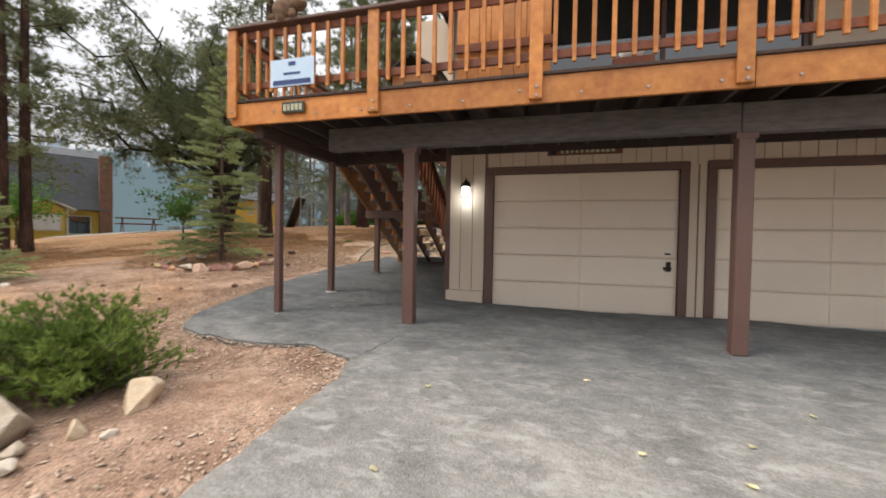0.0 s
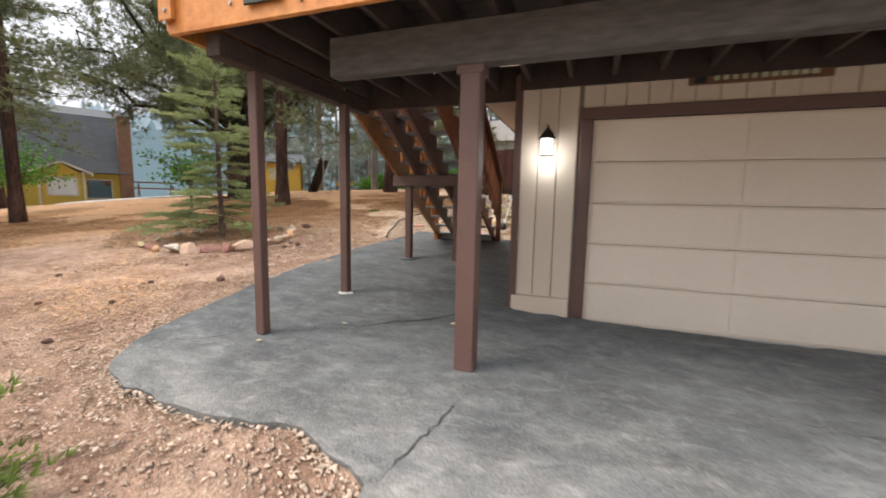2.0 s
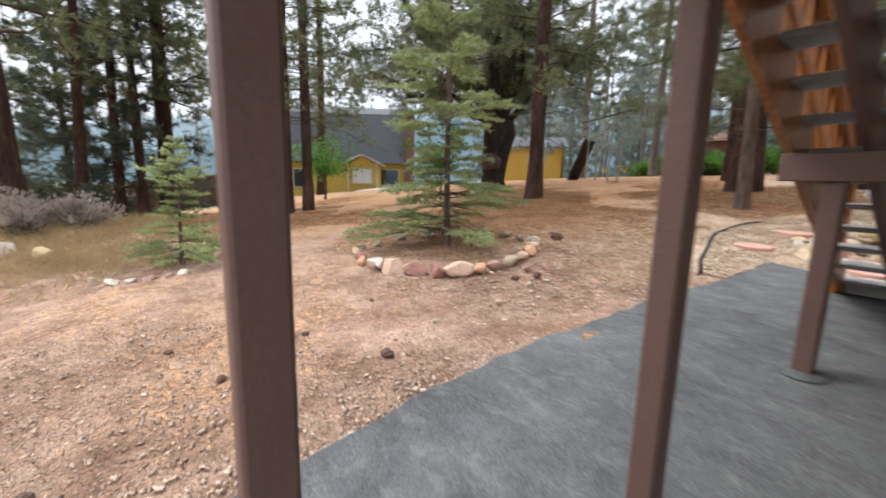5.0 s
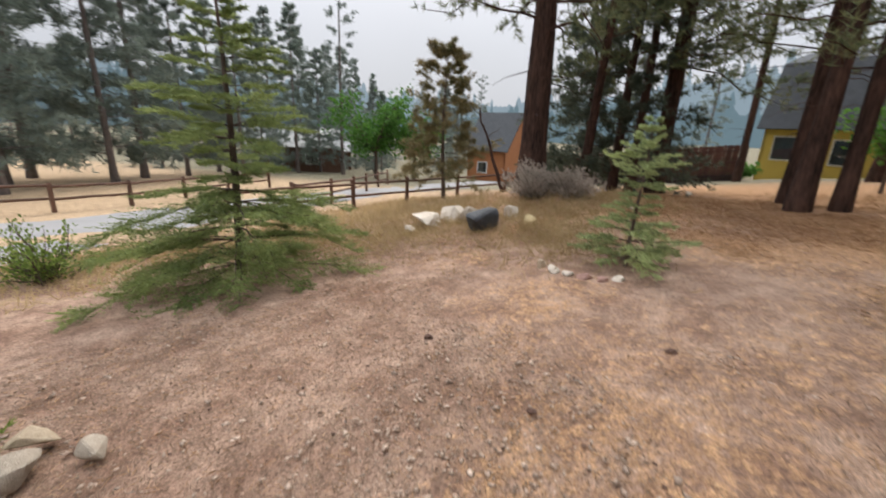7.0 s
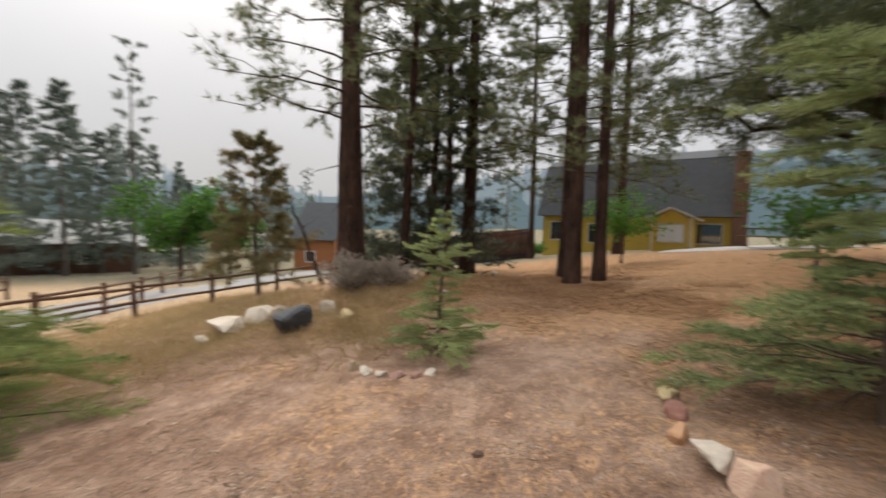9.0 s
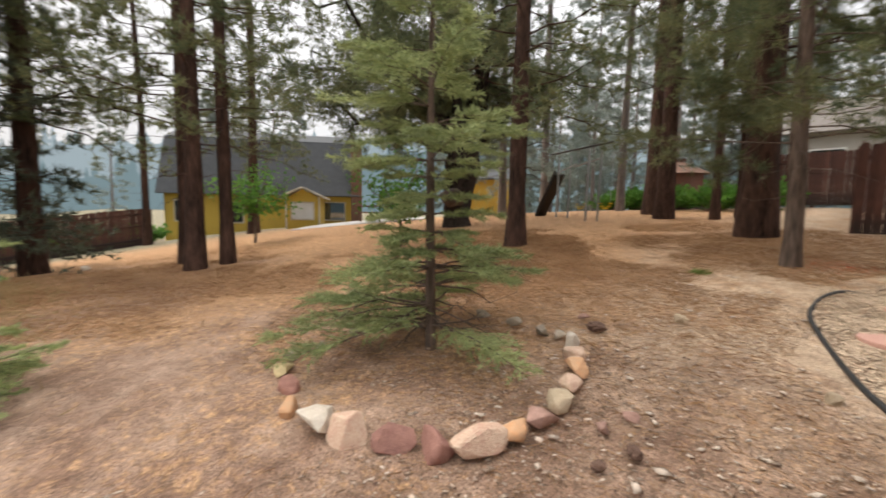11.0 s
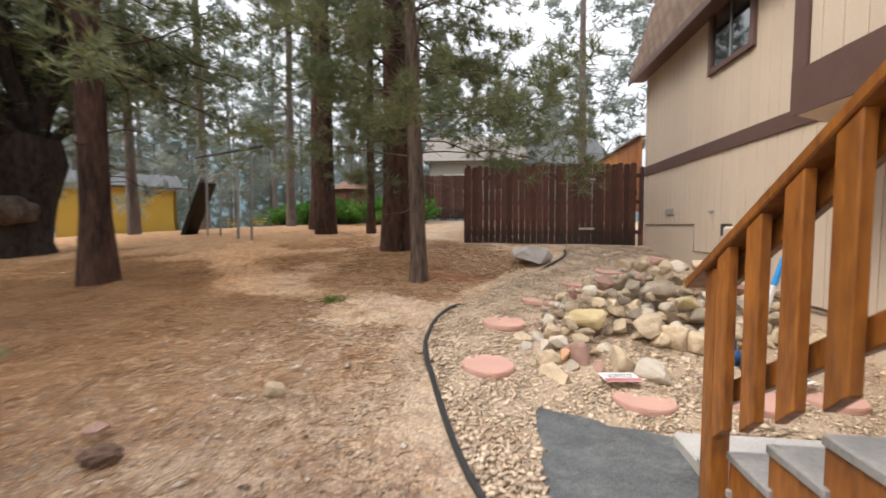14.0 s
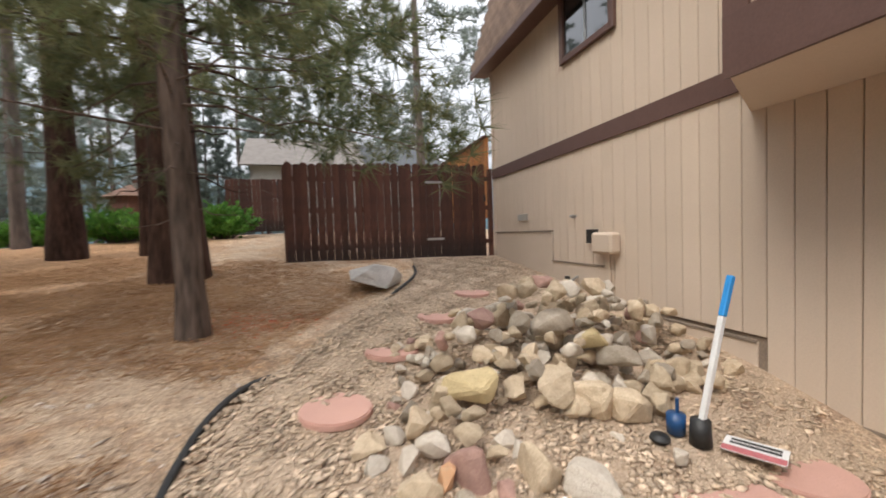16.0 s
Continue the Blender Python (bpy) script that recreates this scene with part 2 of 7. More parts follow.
def asphalt_material():
    """Old asphalt: dusty pale drive with dark worn streaks; carport pad darkened for a newer coat and for painted deck
    shade.
    """
    m = material("worn_asphalt", (0.285, 0.273, 0.252), (0.11, 0.107, 0.10), scale=0.7, fine=75.0, rough=0.85, bump=0.6, contrast=0.55, spec=0.3)
    n, l = m.node_tree.nodes, m.node_tree.links
    b = n["Principled BSDF"]
    old = b.inputs["Base Color"].links[0].from_socket
    ge, sp = n.new("ShaderNodeNewGeometry"), n.new("ShaderNodeSeparateXYZ")
    l.new(ge.outputs["Position"], sp.inputs[0])
    big = n.new("ShaderNodeTexNoise")
    big.inputs["Scale"].default_value, big.inputs["Detail"].default_value, big.inputs["Roughness"].default_value = 1.5, 6.0, 0.7
    mp = n.new("ShaderNodeMapping")
    mp.inputs["Scale"].default_value = (0.7, 1.6, 1.0)
    l.new(ge.outputs["Position"], mp.inputs[0])
    l.new(mp.outputs[0], big.inputs["Vector"])
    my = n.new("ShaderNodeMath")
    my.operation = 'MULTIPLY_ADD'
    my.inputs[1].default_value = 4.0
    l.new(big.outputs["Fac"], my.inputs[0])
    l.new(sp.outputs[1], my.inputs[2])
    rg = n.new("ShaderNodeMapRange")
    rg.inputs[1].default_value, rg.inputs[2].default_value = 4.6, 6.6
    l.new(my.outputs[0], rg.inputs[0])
    # Darkens and blues the pad: newer coat, with the deck's shade painted in.
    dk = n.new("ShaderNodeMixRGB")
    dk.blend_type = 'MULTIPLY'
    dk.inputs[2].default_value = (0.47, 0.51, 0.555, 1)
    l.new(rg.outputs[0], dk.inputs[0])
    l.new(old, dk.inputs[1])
    # pale grit
    vo = n.new("ShaderNodeTexVoronoi")
    vo.inputs["Scale"].default_value = 85.0
    l.new(ge.outputs["Position"], vo.inputs["Vector"])
    vr = n.new("ShaderNodeMapRange")
    vr.inputs[1].default_value, vr.inputs[2].default_value, vr.inputs[4].default_value = 0.22, 0.1, 0.22
    l.new(vo.outputs["Distance"], vr.inputs[0])
    gm = n.new("ShaderNodeMixRGB")
    gm.inputs[2].default_value = (0.46, 0.45, 0.43, 1)
    l.new(vr.outputs[0], gm.inputs[0])
    l.new(dk.outputs[0], gm.inputs[1])
    # soft cloudy wear, drawn out along the wheel tracks
    wn2 = n.new("ShaderNodeTexNoise")
    wn2.inputs["Scale"].default_value, wn2.inputs["Detail"].default_value, wn2.inputs["Roughness"].default_value, wn2.inputs["Distortion"].default_value = 2.4, 12.0, 0.85, 0.2
    mp2 = n.new("ShaderNodeMapping")
    mp2.inputs["Scale"].default_value, mp2.inputs["Rotation"].default_value = (0.9, 1.5, 1.0), (0, 0, 0.25)
    l.new(ge.outputs["Position"], mp2.inputs[0])
    l.new(mp2.outputs[0], wn2.inputs["Vector"])
    wr = n.new("ShaderNodeMapRange")
    wr.inputs[1].default_value, wr.inputs[2].default_value, wr.inputs[3].default_value, wr.inputs[4].default_value = 0.36, 0.66, 0.62, 1.42
    l.new(wn2.outputs["Fac"], wr.inputs[0])
    wh = n.new("ShaderNodeHueSaturation")
    l.new(wr.outputs[0], wh.inputs["Value"])
    l.new(gm.outputs[0], wh.inputs["Color"])
    # brushed pale scuffs where grit has been swept and worn
    sn, sm = n.new("ShaderNodeTexNoise"), n.new("ShaderNodeMapping")
    sn.inputs["Scale"].default_value, sn.inputs["Detail"].default_value, sn.inputs["Roughness"].default_value, sn.inputs["Distortion"].default_value = 5.0, 9.0, 0.75, 0.6
    sm.inputs["Scale"].default_value, sm.inputs["Rotation"].default_value = (0.8, 1.5, 1.0), (0, 0, -0.3)
    l.new(ge.outputs["Position"], sm.inputs[0])
    l.new(sm.outputs[0], sn.inputs["Vector"])
    sr = n.new("ShaderNodeMapRange")
    sr.inputs[1].default_value, sr.inputs[2].default_value, sr.inputs[4].default_value = 0.51, 0.66, 0.6
    l.new(sn.outputs["Fac"], sr.inputs[0])
    inv = n.new("ShaderNodeMath")
    inv.operation = 'MULTIPLY_ADD'
    inv.inputs[1].default_value, inv.inputs[2].default_value = -0.7, 1.0
    l.new(rg.outputs[0], inv.inputs[0])
    sf = n.new("ShaderNodeMath")
    sf.operation = 'MULTIPLY'
    l.new(sr.outputs[0], sf.inputs[0])
    l.new(inv.outputs[0], sf.inputs[1])
    sx = n.new("ShaderNodeMixRGB")
    sx.inputs[2].default_value = (0.43, 0.42, 0.395, 1)
    l.new(sf.outputs[0], sx.inputs[0])
    l.new(wh.outputs[0], sx.inputs[1])
    l.new(sx.outputs[0], b.inputs["Base Color"])
    return m


SOIL = ground_material()
ASPHALT = asphalt_material()
ROADM = material("road_asphalt", (0.36, 0.35, 0.34), (0.27, 0.265, 0.26), scale=0.8, fine=50.0, rough=0.9, bump=0.3)
DECKWOOD = material("stained_cedar", (0.60, 0.25, 0.062), (0.36, 0.115, 0.025), scale=4.5, fine=26.0, stretch=(0.55, 1, 0.55), rough=0.45, bump=0.2, rand=0.2, contrast=0.45)
REDWOOD = material("red_stained_wood", (0.24, 0.07, 0.022), (0.12, 0.03, 0.012), scale=5.0, fine=40.0, rough=0.5, bump=0.2, rand=0.25)
STAIRWOOD = material("dark_honey_stained_wood", (0.42, 0.155, 0.028), (0.15, 0.05, 0.014), scale=4.0, fine=30.0, stretch=(1, 1, 0.22), rough=0.38, bump=0.2, rand=0.18, contrast=0.6)
SPRUCELEAF = leaf_material("spruce_needles", (0.05, 0.068, 0.05), (0.145, 0.17, 0.115))
BROWN = material("brown_paint", (0.14, 0.077, 0.063), (0.105, 0.056, 0.045), scale=4.0, fine=60.0, rough=0.55, bump=0.12, rand=0.06, contrast=0.3)
BEIGE = material("beige_paint", (0.65, 0.535, 0.425), (0.57, 0.465, 0.365), scale=1.5, fine=70.0, rough=0.75, bump=0.12, rand=0.03, contrast=0.2)
# Beige darkened to stand in for the shade inside the siding grooves.
GROOVE = material("painted_groove_shade", (0.30, 0.235, 0.18), rough=0.9, bump=0.1)
DOORP = material("garage_door_paint", (0.80, 0.68, 0.56), (0.71, 0.59, 0.48), scale=1.2, fine=50.0, rough=0.6, bump=0.08, rand=0.03, contrast=0.2)
GREYBEAM = material("weathered_grey_timber", (0.155, 0.132, 0.12), (0.066, 0.055, 0.05), scale=1.6, fine=24.0, stretch=(0.25, 1, 1), rough=0.9, bump=0.4, rand=0.1)
DARKJOIST = material("dark_joist_timber", (0.07, 0.042, 0.033), (0.035, 0.021, 0.017), scale=3.0, fine=30.0, rough=0.85, bump=0.25)
TREAD = material("grey_tread_board", (0.36, 0.35, 0.335), (0.25, 0.24, 0.23), scale=3.0, fine=40.0, rough=0.75, bump=0.2)
FENCEW = material("dark_red_fence_wood", (0.125, 0.046, 0.028), (0.045, 0.02, 0.015), scale=2.2, fine=26.0, stretch=(1, 1, 0.15), rough=0.8, bump=0.4, rand=0.28)
fn, fl = FENCEW.node_tree.nodes, FENCEW.node_tree.links
fb = fn["Principled BSDF"]
fo = fb.inputs["Base Color"].links[0].from_socket
ft, fs, fr, fx, fq = fn.new("ShaderNodeTexCoord"), fn.new("ShaderNodeSeparateXYZ"), fn.new("ShaderNodeMapRange"), fn.new("ShaderNodeMixRGB"), fn.new("ShaderNodeTexNoise")
fq.inputs["Scale"].default_value = 6.0
fa = fn.new("ShaderNodeMath")
fa.operation = 'MULTIPLY_ADD'
fa.inputs[1].default_value = 0.5
fl.new(ft.outputs["Object"], fs.inputs[0])
fl.new(ft.outputs["Object"], fq.inputs["Vector"])
fl.new(fq.outputs["Fac"], fa.inputs[0])
fl.new(fs.outputs[2], fa.inputs[2])
fr.inputs[1].default_value, fr.inputs[2].default_value, fr.inputs[3].default_value, fr.inputs[4].default_value = 0.4, 0.75, 0.85, 0.0
fl.new(fa.outputs[0], fr.inputs[0])
fl.new(fr.outputs[0], fx.inputs[0])
fl.new(fo, fx.inputs[1])
fx.inputs[2].default_value = (0.022, 0.014, 0.012, 1)
fl.new(fx.outputs[0], fb.inputs["Base Color"])
RAILW = material("weathered_fence_rail", (0.17, 0.09, 0.055), (0.08, 0.042, 0.03), scale=3.0, fine=30.0, rough=0.9, bump=0.4, rand=0.2)
SHINGLE = material("brown_shingle", (0.23, 0.15, 0.105), (0.13, 0.085, 0.06), scale=8.0, fine=90.0, rough=0.95, bump=0.4, rand=0.2)
GLASS = glass_material("dark_window_glass", (0.025, 0.03, 0.032))
WHITE = material("white_paint", (0.78, 0.78, 0.76), (0.66, 0.66, 0.64), scale=5.0, rough=0.5, bump=0.05, contrast=0.2)
CONCRETE = material("pale_concrete", (0.52, 0.50, 0.47), (0.38, 0.36, 0.335), scale=4.0, fine=60.0, rough=0.9, bump=0.3)
BARK = bark_material("pine_bark", (0.018, 0.012, 0.010), (0.10, 0.055, 0.04))
BARKGREY = bark_material("young_bark", (0.055, 0.042, 0.034), (0.17, 0.125, 0.10))
BARKDARK = bark_material("oak_bark", (0.014, 0.011, 0.01), (0.055, 0.042, 0.035))
# Bark of distant trees: air haze painted in as a paler, greyer tone.
HAZEBARK = bark_material("haze_tinted_far_bark", (0.10, 0.085, 0.078), (0.21, 0.17, 0.15))
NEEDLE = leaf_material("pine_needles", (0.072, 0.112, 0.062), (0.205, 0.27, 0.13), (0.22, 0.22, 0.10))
# Needles of distant trees: haze is mixed into these two paler greens.
HAZENEEDLEMID = leaf_material("haze_tinted_mid_needles", (0.14, 0.175, 0.15), (0.225, 0.265, 0.215))
HAZENEEDLEFAR = leaf_material("haze_tinted_far_needles", (0.18, 0.215, 0.195), (0.26, 0.30, 0.26))
RUSTNEEDLE = leaf_material("rusty_pine_needles", (0.12, 0.145, 0.07), (0.25, 0.27, 0.12), (0.33, 0.24, 0.11))
FIRLEAF = leaf_material("fir_needles", (0.11, 0.155, 0.055), (0.38, 0.44, 0.16))
FIRPALE = leaf_material("young_fir_needles", (0.17, 0.225, 0.10), (0.54, 0.60, 0.28))
DECID = leaf_material("broad_leaves", (0.04, 0.12, 0.02), (0.14, 0.30, 0.05))
BUSHLEAF = leaf_material("bush_leaves", (0.07, 0.125, 0.024), (0.29, 0.385, 0.09))
DRYLEAF = leaf_material("dry_brush", (0.19, 0.135, 0.095), (0.36, 0.27, 0.20))
GREYTWIG = leaf_material("weathered_brush", (0.40, 0.34, 0.28), (0.62, 0.54, 0.46))
STRAW = leaf_material("straw_grass", (0.34, 0.24, 0.11), (0.56, 0.43, 0.23))
DRYBIT = leaf_material("dead_grass_bits", (0.27, 0.18, 0.115), (0.50, 0.38, 0.27))
NEEDLELITTER = leaf_material("needle_litter", (0.30, 0.155, 0.07), (0.66, 0.43, 0.24))
CHIPS = material("pale_bark_chips", (0.60, 0.475, 0.37), (0.33, 0.225, 0.16), scale=9.0, fine=60.0, rough=0.95, bump=0.2, island=0.35)
GRAVEL = material("tan_gravel", (0.72, 0.57, 0.42), (0.46, 0.33, 0.22), scale=9.0, fine=60.0, rough=0.9, bump=0.2, island=0.35)
STONETAN = material("tan_stone", (0.62, 0.50, 0.35), (0.41, 0.31, 0.205), scale=7.0, fine=40.0, rough=0.9, bump=0.5, rand=0.25)
STONEWHITE = material("white_stone", (0.68, 0.61, 0.51), (0.50, 0.42, 0.33), scale=7.0, fine=40.0, rough=0.9, bump=0.5, rand=0.12)
STONEORANGE = material("orange_stone", (0.64, 0.33, 0.16), (0.52, 0.34, 0.21), scale=6.0, fine=40.0, rough=0.9, bump=0.5, rand=0.15)
STONEPINK = material("pink_stone", (0.50, 0.31, 0.245), (0.33, 0.19, 0.155), scale=6.0, fine=40.0, rough=0.9, bump=0.5, rand=0.2)
STONEGREY = material("grey_stone", (0.46, 0.39, 0.305), (0.29, 0.235, 0.175), scale=5.0, fine=40.0, rough=0.9, bump=0.5, rand=0.2)
STONEPALE = material("pale_granite", (0.60, 0.57, 0.53), (0.40, 0.37, 0.34), scale=5.0, fine=50.0, rough=0.9, bump=0.4)
STONEYELLOW = material("yellow_stone", (0.66, 0.52, 0.28), (0.50, 0.385, 0.21), scale=5.0, fine=40.0, rough=0.9, bump=0.5, rand=0.1)
STONERED = material("red_stone", (0.46, 0.235, 0.18), (0.28, 0.135, 0.11), scale=6.0, fine=40.0, rough=0.9, bump=0.5, rand=0.2)
STONECREAM = material("cream_stone", (0.70, 0.55, 0.40), (0.52, 0.30, 0.22), scale=5.0, fine=30.0, rough=0.9, bump=0.5, rand=0.1)
STONEBLACK = material("black_stone", (0.075, 0.08, 0.09), (0.03, 0.032, 0.036), scale=5.0, fine=40.0, rough=0.7, bump=0.6)
PAVER = material("pink_concrete_paver", (0.60, 0.35, 0.28), (0.52, 0.305, 0.245), scale=4.0, fine=80.0, rough=0.95, bump=0.25, rand=0.08)
BLACKPLASTIC = material("black_plastic", (0.028, 0.028, 0.028), scale=10, rough=0.5, bump=0.1)
BLUEPLASTIC = material("blue_plastic", (0.014, 0.075, 0.21), (0.01, 0.055, 0.16), scale=10, rough=0.4, bump=0.05)
BLUETAPE = material("bright_blue_tape", (0.03, 0.30, 0.72), (0.025, 0.25, 0.62), scale=10, rough=0.5, bump=0.05)
YELLOWH = material("yellow_siding", (0.52, 0.36, 0.06), (0.44, 0.30, 0.05), scale=1.5, fine=40.0, rough=0.8, bump=0.1, contrast=0.25)
GREYROOF = material("grey_roof", (0.07, 0.075, 0.08), (0.045, 0.048, 0.052), scale=3.0, fine=30.0, rough=0.9, bump=0.4)
CREAM = material("cream_trim", (0.62, 0.56, 0.44), scale=4.0, rough=0.7, bump=0.1)
METAL = material("galvanised_metal", (0.45, 0.45, 0.45), (0.30, 0.30, 0.30), scale=8.0, rough=0.4, bump=0.05, metal=0.8)
BRONZE = material("dark_bronze_metal", (0.035, 0.028, 0.024), scale=8.0, rough=0.45, bump=0.05, metal=0.6)
YELLOWPL = material("yellow_plastic", (0.75, 0.48, 0.02), (0.68, 0.42, 0.02), scale=6, rough=0.4, bump=0.05)
ORANGEHOUSE = material("orange_cedar_siding", (0.42, 0.17, 0.065), (0.32, 0.12, 0.045), scale=3.0, fine=30.0, rough=0.8, bump=0.2)
GREYWALL = material("grey_siding", (0.36, 0.34, 0.31), (0.28, 0.265, 0.24), scale=2.0, rough=0.85, bump=0.1)
FUR = material("brown_fur_fabric", (0.30, 0.19, 0.12), (0.12, 0.07, 0.045), scale=14.0, fine=120.0, rough=1.0, bump=0.8)
SIGNBLUE = material("pale_blue_board", (0.42, 0.60, 0.80), (0.55, 0.68, 0.82), scale=6.0, rough=0.5, bump=0.02)
INKBLUE = material("dark_blue_ink", (0.02, 0.06, 0.22), scale=10, rough=0.6, bump=0)
INKBLACK = material("black_ink", (0.015, 0.015, 0.015), scale=10, rough=0.6, bump=0)
SIGNRED = material("pale_red_print", (0.62, 0.18, 0.19), scale=10, rough=0.6, bump=0)
GREENBLACK = material("dark_green_plate", (0.03, 0.035, 0.025), scale=10, rough=0.5, bump=0.05)
PALEYELLOW = material("pale_yellow_plate", (0.55, 0.55, 0.38), scale=10, rough=0.5, bump=0.02)
LAMPGLASS = emitter("lamp_glow", (0.95, 0.97, 1.0), 5.0)
# Smoke haze is put into the ridges' glowing blue-grey colours.
HAZEFAR = emitter("far_ridge_haze_glow", (0.36, 0.46, 0.53), 0.56)
HAZEMID = emitter("mid_ridge_haze_glow", (0.22, 0.32, 0.37), 0.5)
RED_MARK = leaf_material("red_marked_needles", (0.42, 0.07, 0.03), (0.62, 0.16, 0.07))
PALELEAF = leaf_material("pale_yellow_leaf", (0.62, 0.55, 0.28), (0.78, 0.72, 0.46))


# ---- small tools ----
def bm_mesh(name, bm, mat, smooth=False):
    me = bpy.data.meshes.new(name)
    bm.to_mesh(me)
    bm.free()
    me.materials.append(mat)
    if smooth:
        me.polygons.foreach_set("use_smooth", [True] * len(me.polygons))
    return me


def array_mesh(name, verts, faces, mat, smooth=False):
    """A mesh from numpy vertices (n, 3) and triangles or quads (m, 3 or 4)."""
    verts, faces = np.asarray(verts, np.float32), np.asarray(faces, np.int32)
    k = faces.shape[1]
    me = bpy.data.meshes.new(name)
    me.vertices.add(len(verts))
    me.vertices.foreach_set("co", verts.ravel())
    me.loops.add(faces.size)
    me.loops.foreach_set("vertex_index", faces.ravel())
    me.polygons.add(len(faces))
    me.polygons.foreach_set("loop_start", np.arange(0, faces.size, k, dtype=np.int32))
    if smooth:
        me.polygons.foreach_set("use_smooth", np.ones(len(faces), bool))
    me.update(calc_edges=True)
    me.materials.append(mat)
    return me


def part(name, bm, mat, parent, label="", smooth=False):
    """Links a bmesh or a mesh as one object under a thing or a part."""
    me = bm if isinstance(bm, bpy.types.Mesh) else bm_mesh(name, bm, mat, smooth)
    ob = new(name, me)
    ob.parent = parent
    if label:
        ob["label"] = label
    return ob


def thing(name, label, category, at=(0, 0, 0), rz=0.0, group="", kind=""):
    ob = new(name)
    ob.empty_display_size = 0.1
    ob.matrix_world = pose(*at, 0, 0, rz)
    return tagged(ob, label, category, group, kind)


def solid(name, me, label, category, m=None, group="", kind=""):
    ob = new(name, me)
    if m is not None:
        ob.matrix_world = m
    return tagged(ob, label, category, group, kind)


def box(x0, y0, z0, x1, y1, z1, bevel=0.0, bm=None):
    own = bm is None
    bm = bm or bmesh.new()
    m = Matrix.Translation(((x0 + x1) / 2, (y0 + y1) / 2, (z0 + z1) / 2)) @ Matrix.Diagonal((abs(x1 - x0), abs(y1 - y0), abs(z1 - z0), 1))
    r = bmesh.ops.create_cube(bm, size=1, matrix=m)
    if bevel and own:
        bmesh.ops.bevel(bm, geom=list(bm.edges), offset=bevel, segments=1, affect='EDGES', clamp_overlap=True)
    return bm


def beam(a, b, w, h, bevel=0.006, roll=0.0):
    """A squared timber from a to b, w wide and h deep."""
    a, b = Vector(a), Vector(b)
    d = b - a
    bm = box(-w / 2, -h / 2, 0, w / 2, h / 2, d.length, bevel)
    q = d.to_track_quat('Z', 'Y') if abs(d.normalized().z) > 0.999 else d.to_track_quat('Z', 'X')
    up = Matrix.Rotation(roll, 4, 'Z')
    bm.transform(Matrix.Translation(a) @ q.to_matrix().to_4x4() @ up)
    return bm


def slope_beam(a, b, w, h, bevel=0.006):
    """A timber in a vertical plane: w across it, h in it."""
    a, b = Vector(a), Vector(b)
    d = (b - a).normalized()
    side = d.cross(Vector((0, 0, 1))).normalized()
    up = side.cross(d)
    bm = box(-w / 2, 0, -h / 2, w / 2, (b - a).length, h / 2, bevel)
    m = Matrix((side, d, up)).transposed().to_4x4()
    m.translation = a
    bm.transform(m)
    return bm


def cyl(p, r, h, n=16, r2=None, bevel=0.0):
    bm = bmesh.new()
    bmesh.ops.create_cone(bm, cap_ends=True, segments=n, radius1=r, radius2=r if r2 is None else r2, depth=h, matrix=Matrix.Translation((p[0], p[1], p[2] + h / 2)))
    if bevel:
        bmesh.ops.bevel(bm, geom=[e for e in bm.edges if abs(e.verts[0].co.z - e.verts[1].co.z) < 1e-6], offset=bevel, segments=2, affect='EDGES')
    return bm


def tube_arrays(pts, radii, n=8):
    """Vertices and quads of a round limb along pts."""
    pts, radii = np.asarray(pts, float), np.asarray(radii, float)
    d = np.gradient(pts, axis=0)
    d /= np.linalg.norm(d, axis=1)[:, None] + 1e-9
    ref = np.where(np.abs(d[:, 2:3]) > 0.9, np.array([[1.0, 0, 0]]), np.array([[0, 0, 1.0]]))
    u = np.cross(d, ref)
    u /= np.linalg.norm(u, axis=1)[:, None] + 1e-9
    w = np.cross(d, u)
    a = np.linspace(0, 2 * np.pi, n, endpoint=False)
    v = pts[:, None] + radii[:, None, None] * (np.cos(a)[None, :, None] * u[:, None] + np.sin(a)[None, :, None] * w[:, None])
    k = np.arange(len(pts) - 1)[:, None] * n
    j = np.arange(n)[None]
    f = np.stack([k + j, k + (j + 1) % n, k + n + (j + 1) % n, k + n + j], -1).reshape(-1, 4)
    return v.reshape(-1, 3), f


class Heap:
    """Gathers arrays of vertices and faces into one mesh."""

    def __init__(self):
        self.v, self.f, self.n = [], [], 0

    def add(self, v, f):
        self.v.append(v)
        self.f.append(np.asarray(f) + self.n)
        self.n += len(v)

    def mesh(self, name, mat, smooth=False):
        return array_mesh(name, np.concatenate(self.v), np.concatenate(self.f), mat, smooth)


def tufts(rng, centres, ways, k, length, width, spread=0.9):
    """k thin needles at each centre, fanned round its way."""
    c = np.repeat(np.asarray(centres), k, 0)
    w = np.repeat(np.asarray(ways), k, 0)
    d = w + spread * rng.normal(size=c.shape)
    d /= np.linalg.norm(d, axis=1)[:, None] + 1e-9
    s = np.cross(d, rng.normal(size=c.shape))
    s /= np.linalg.norm(s, axis=1)[:, None] + 1e-9
    L = length * rng.uniform(0.6, 1.2, (len(c), 1))
    v = np.stack([c - s * width / 2, c + s * width / 2, c + d * L], 1).reshape(-1, 3)
    return v, np.arange(len(v)).reshape(-1, 3)


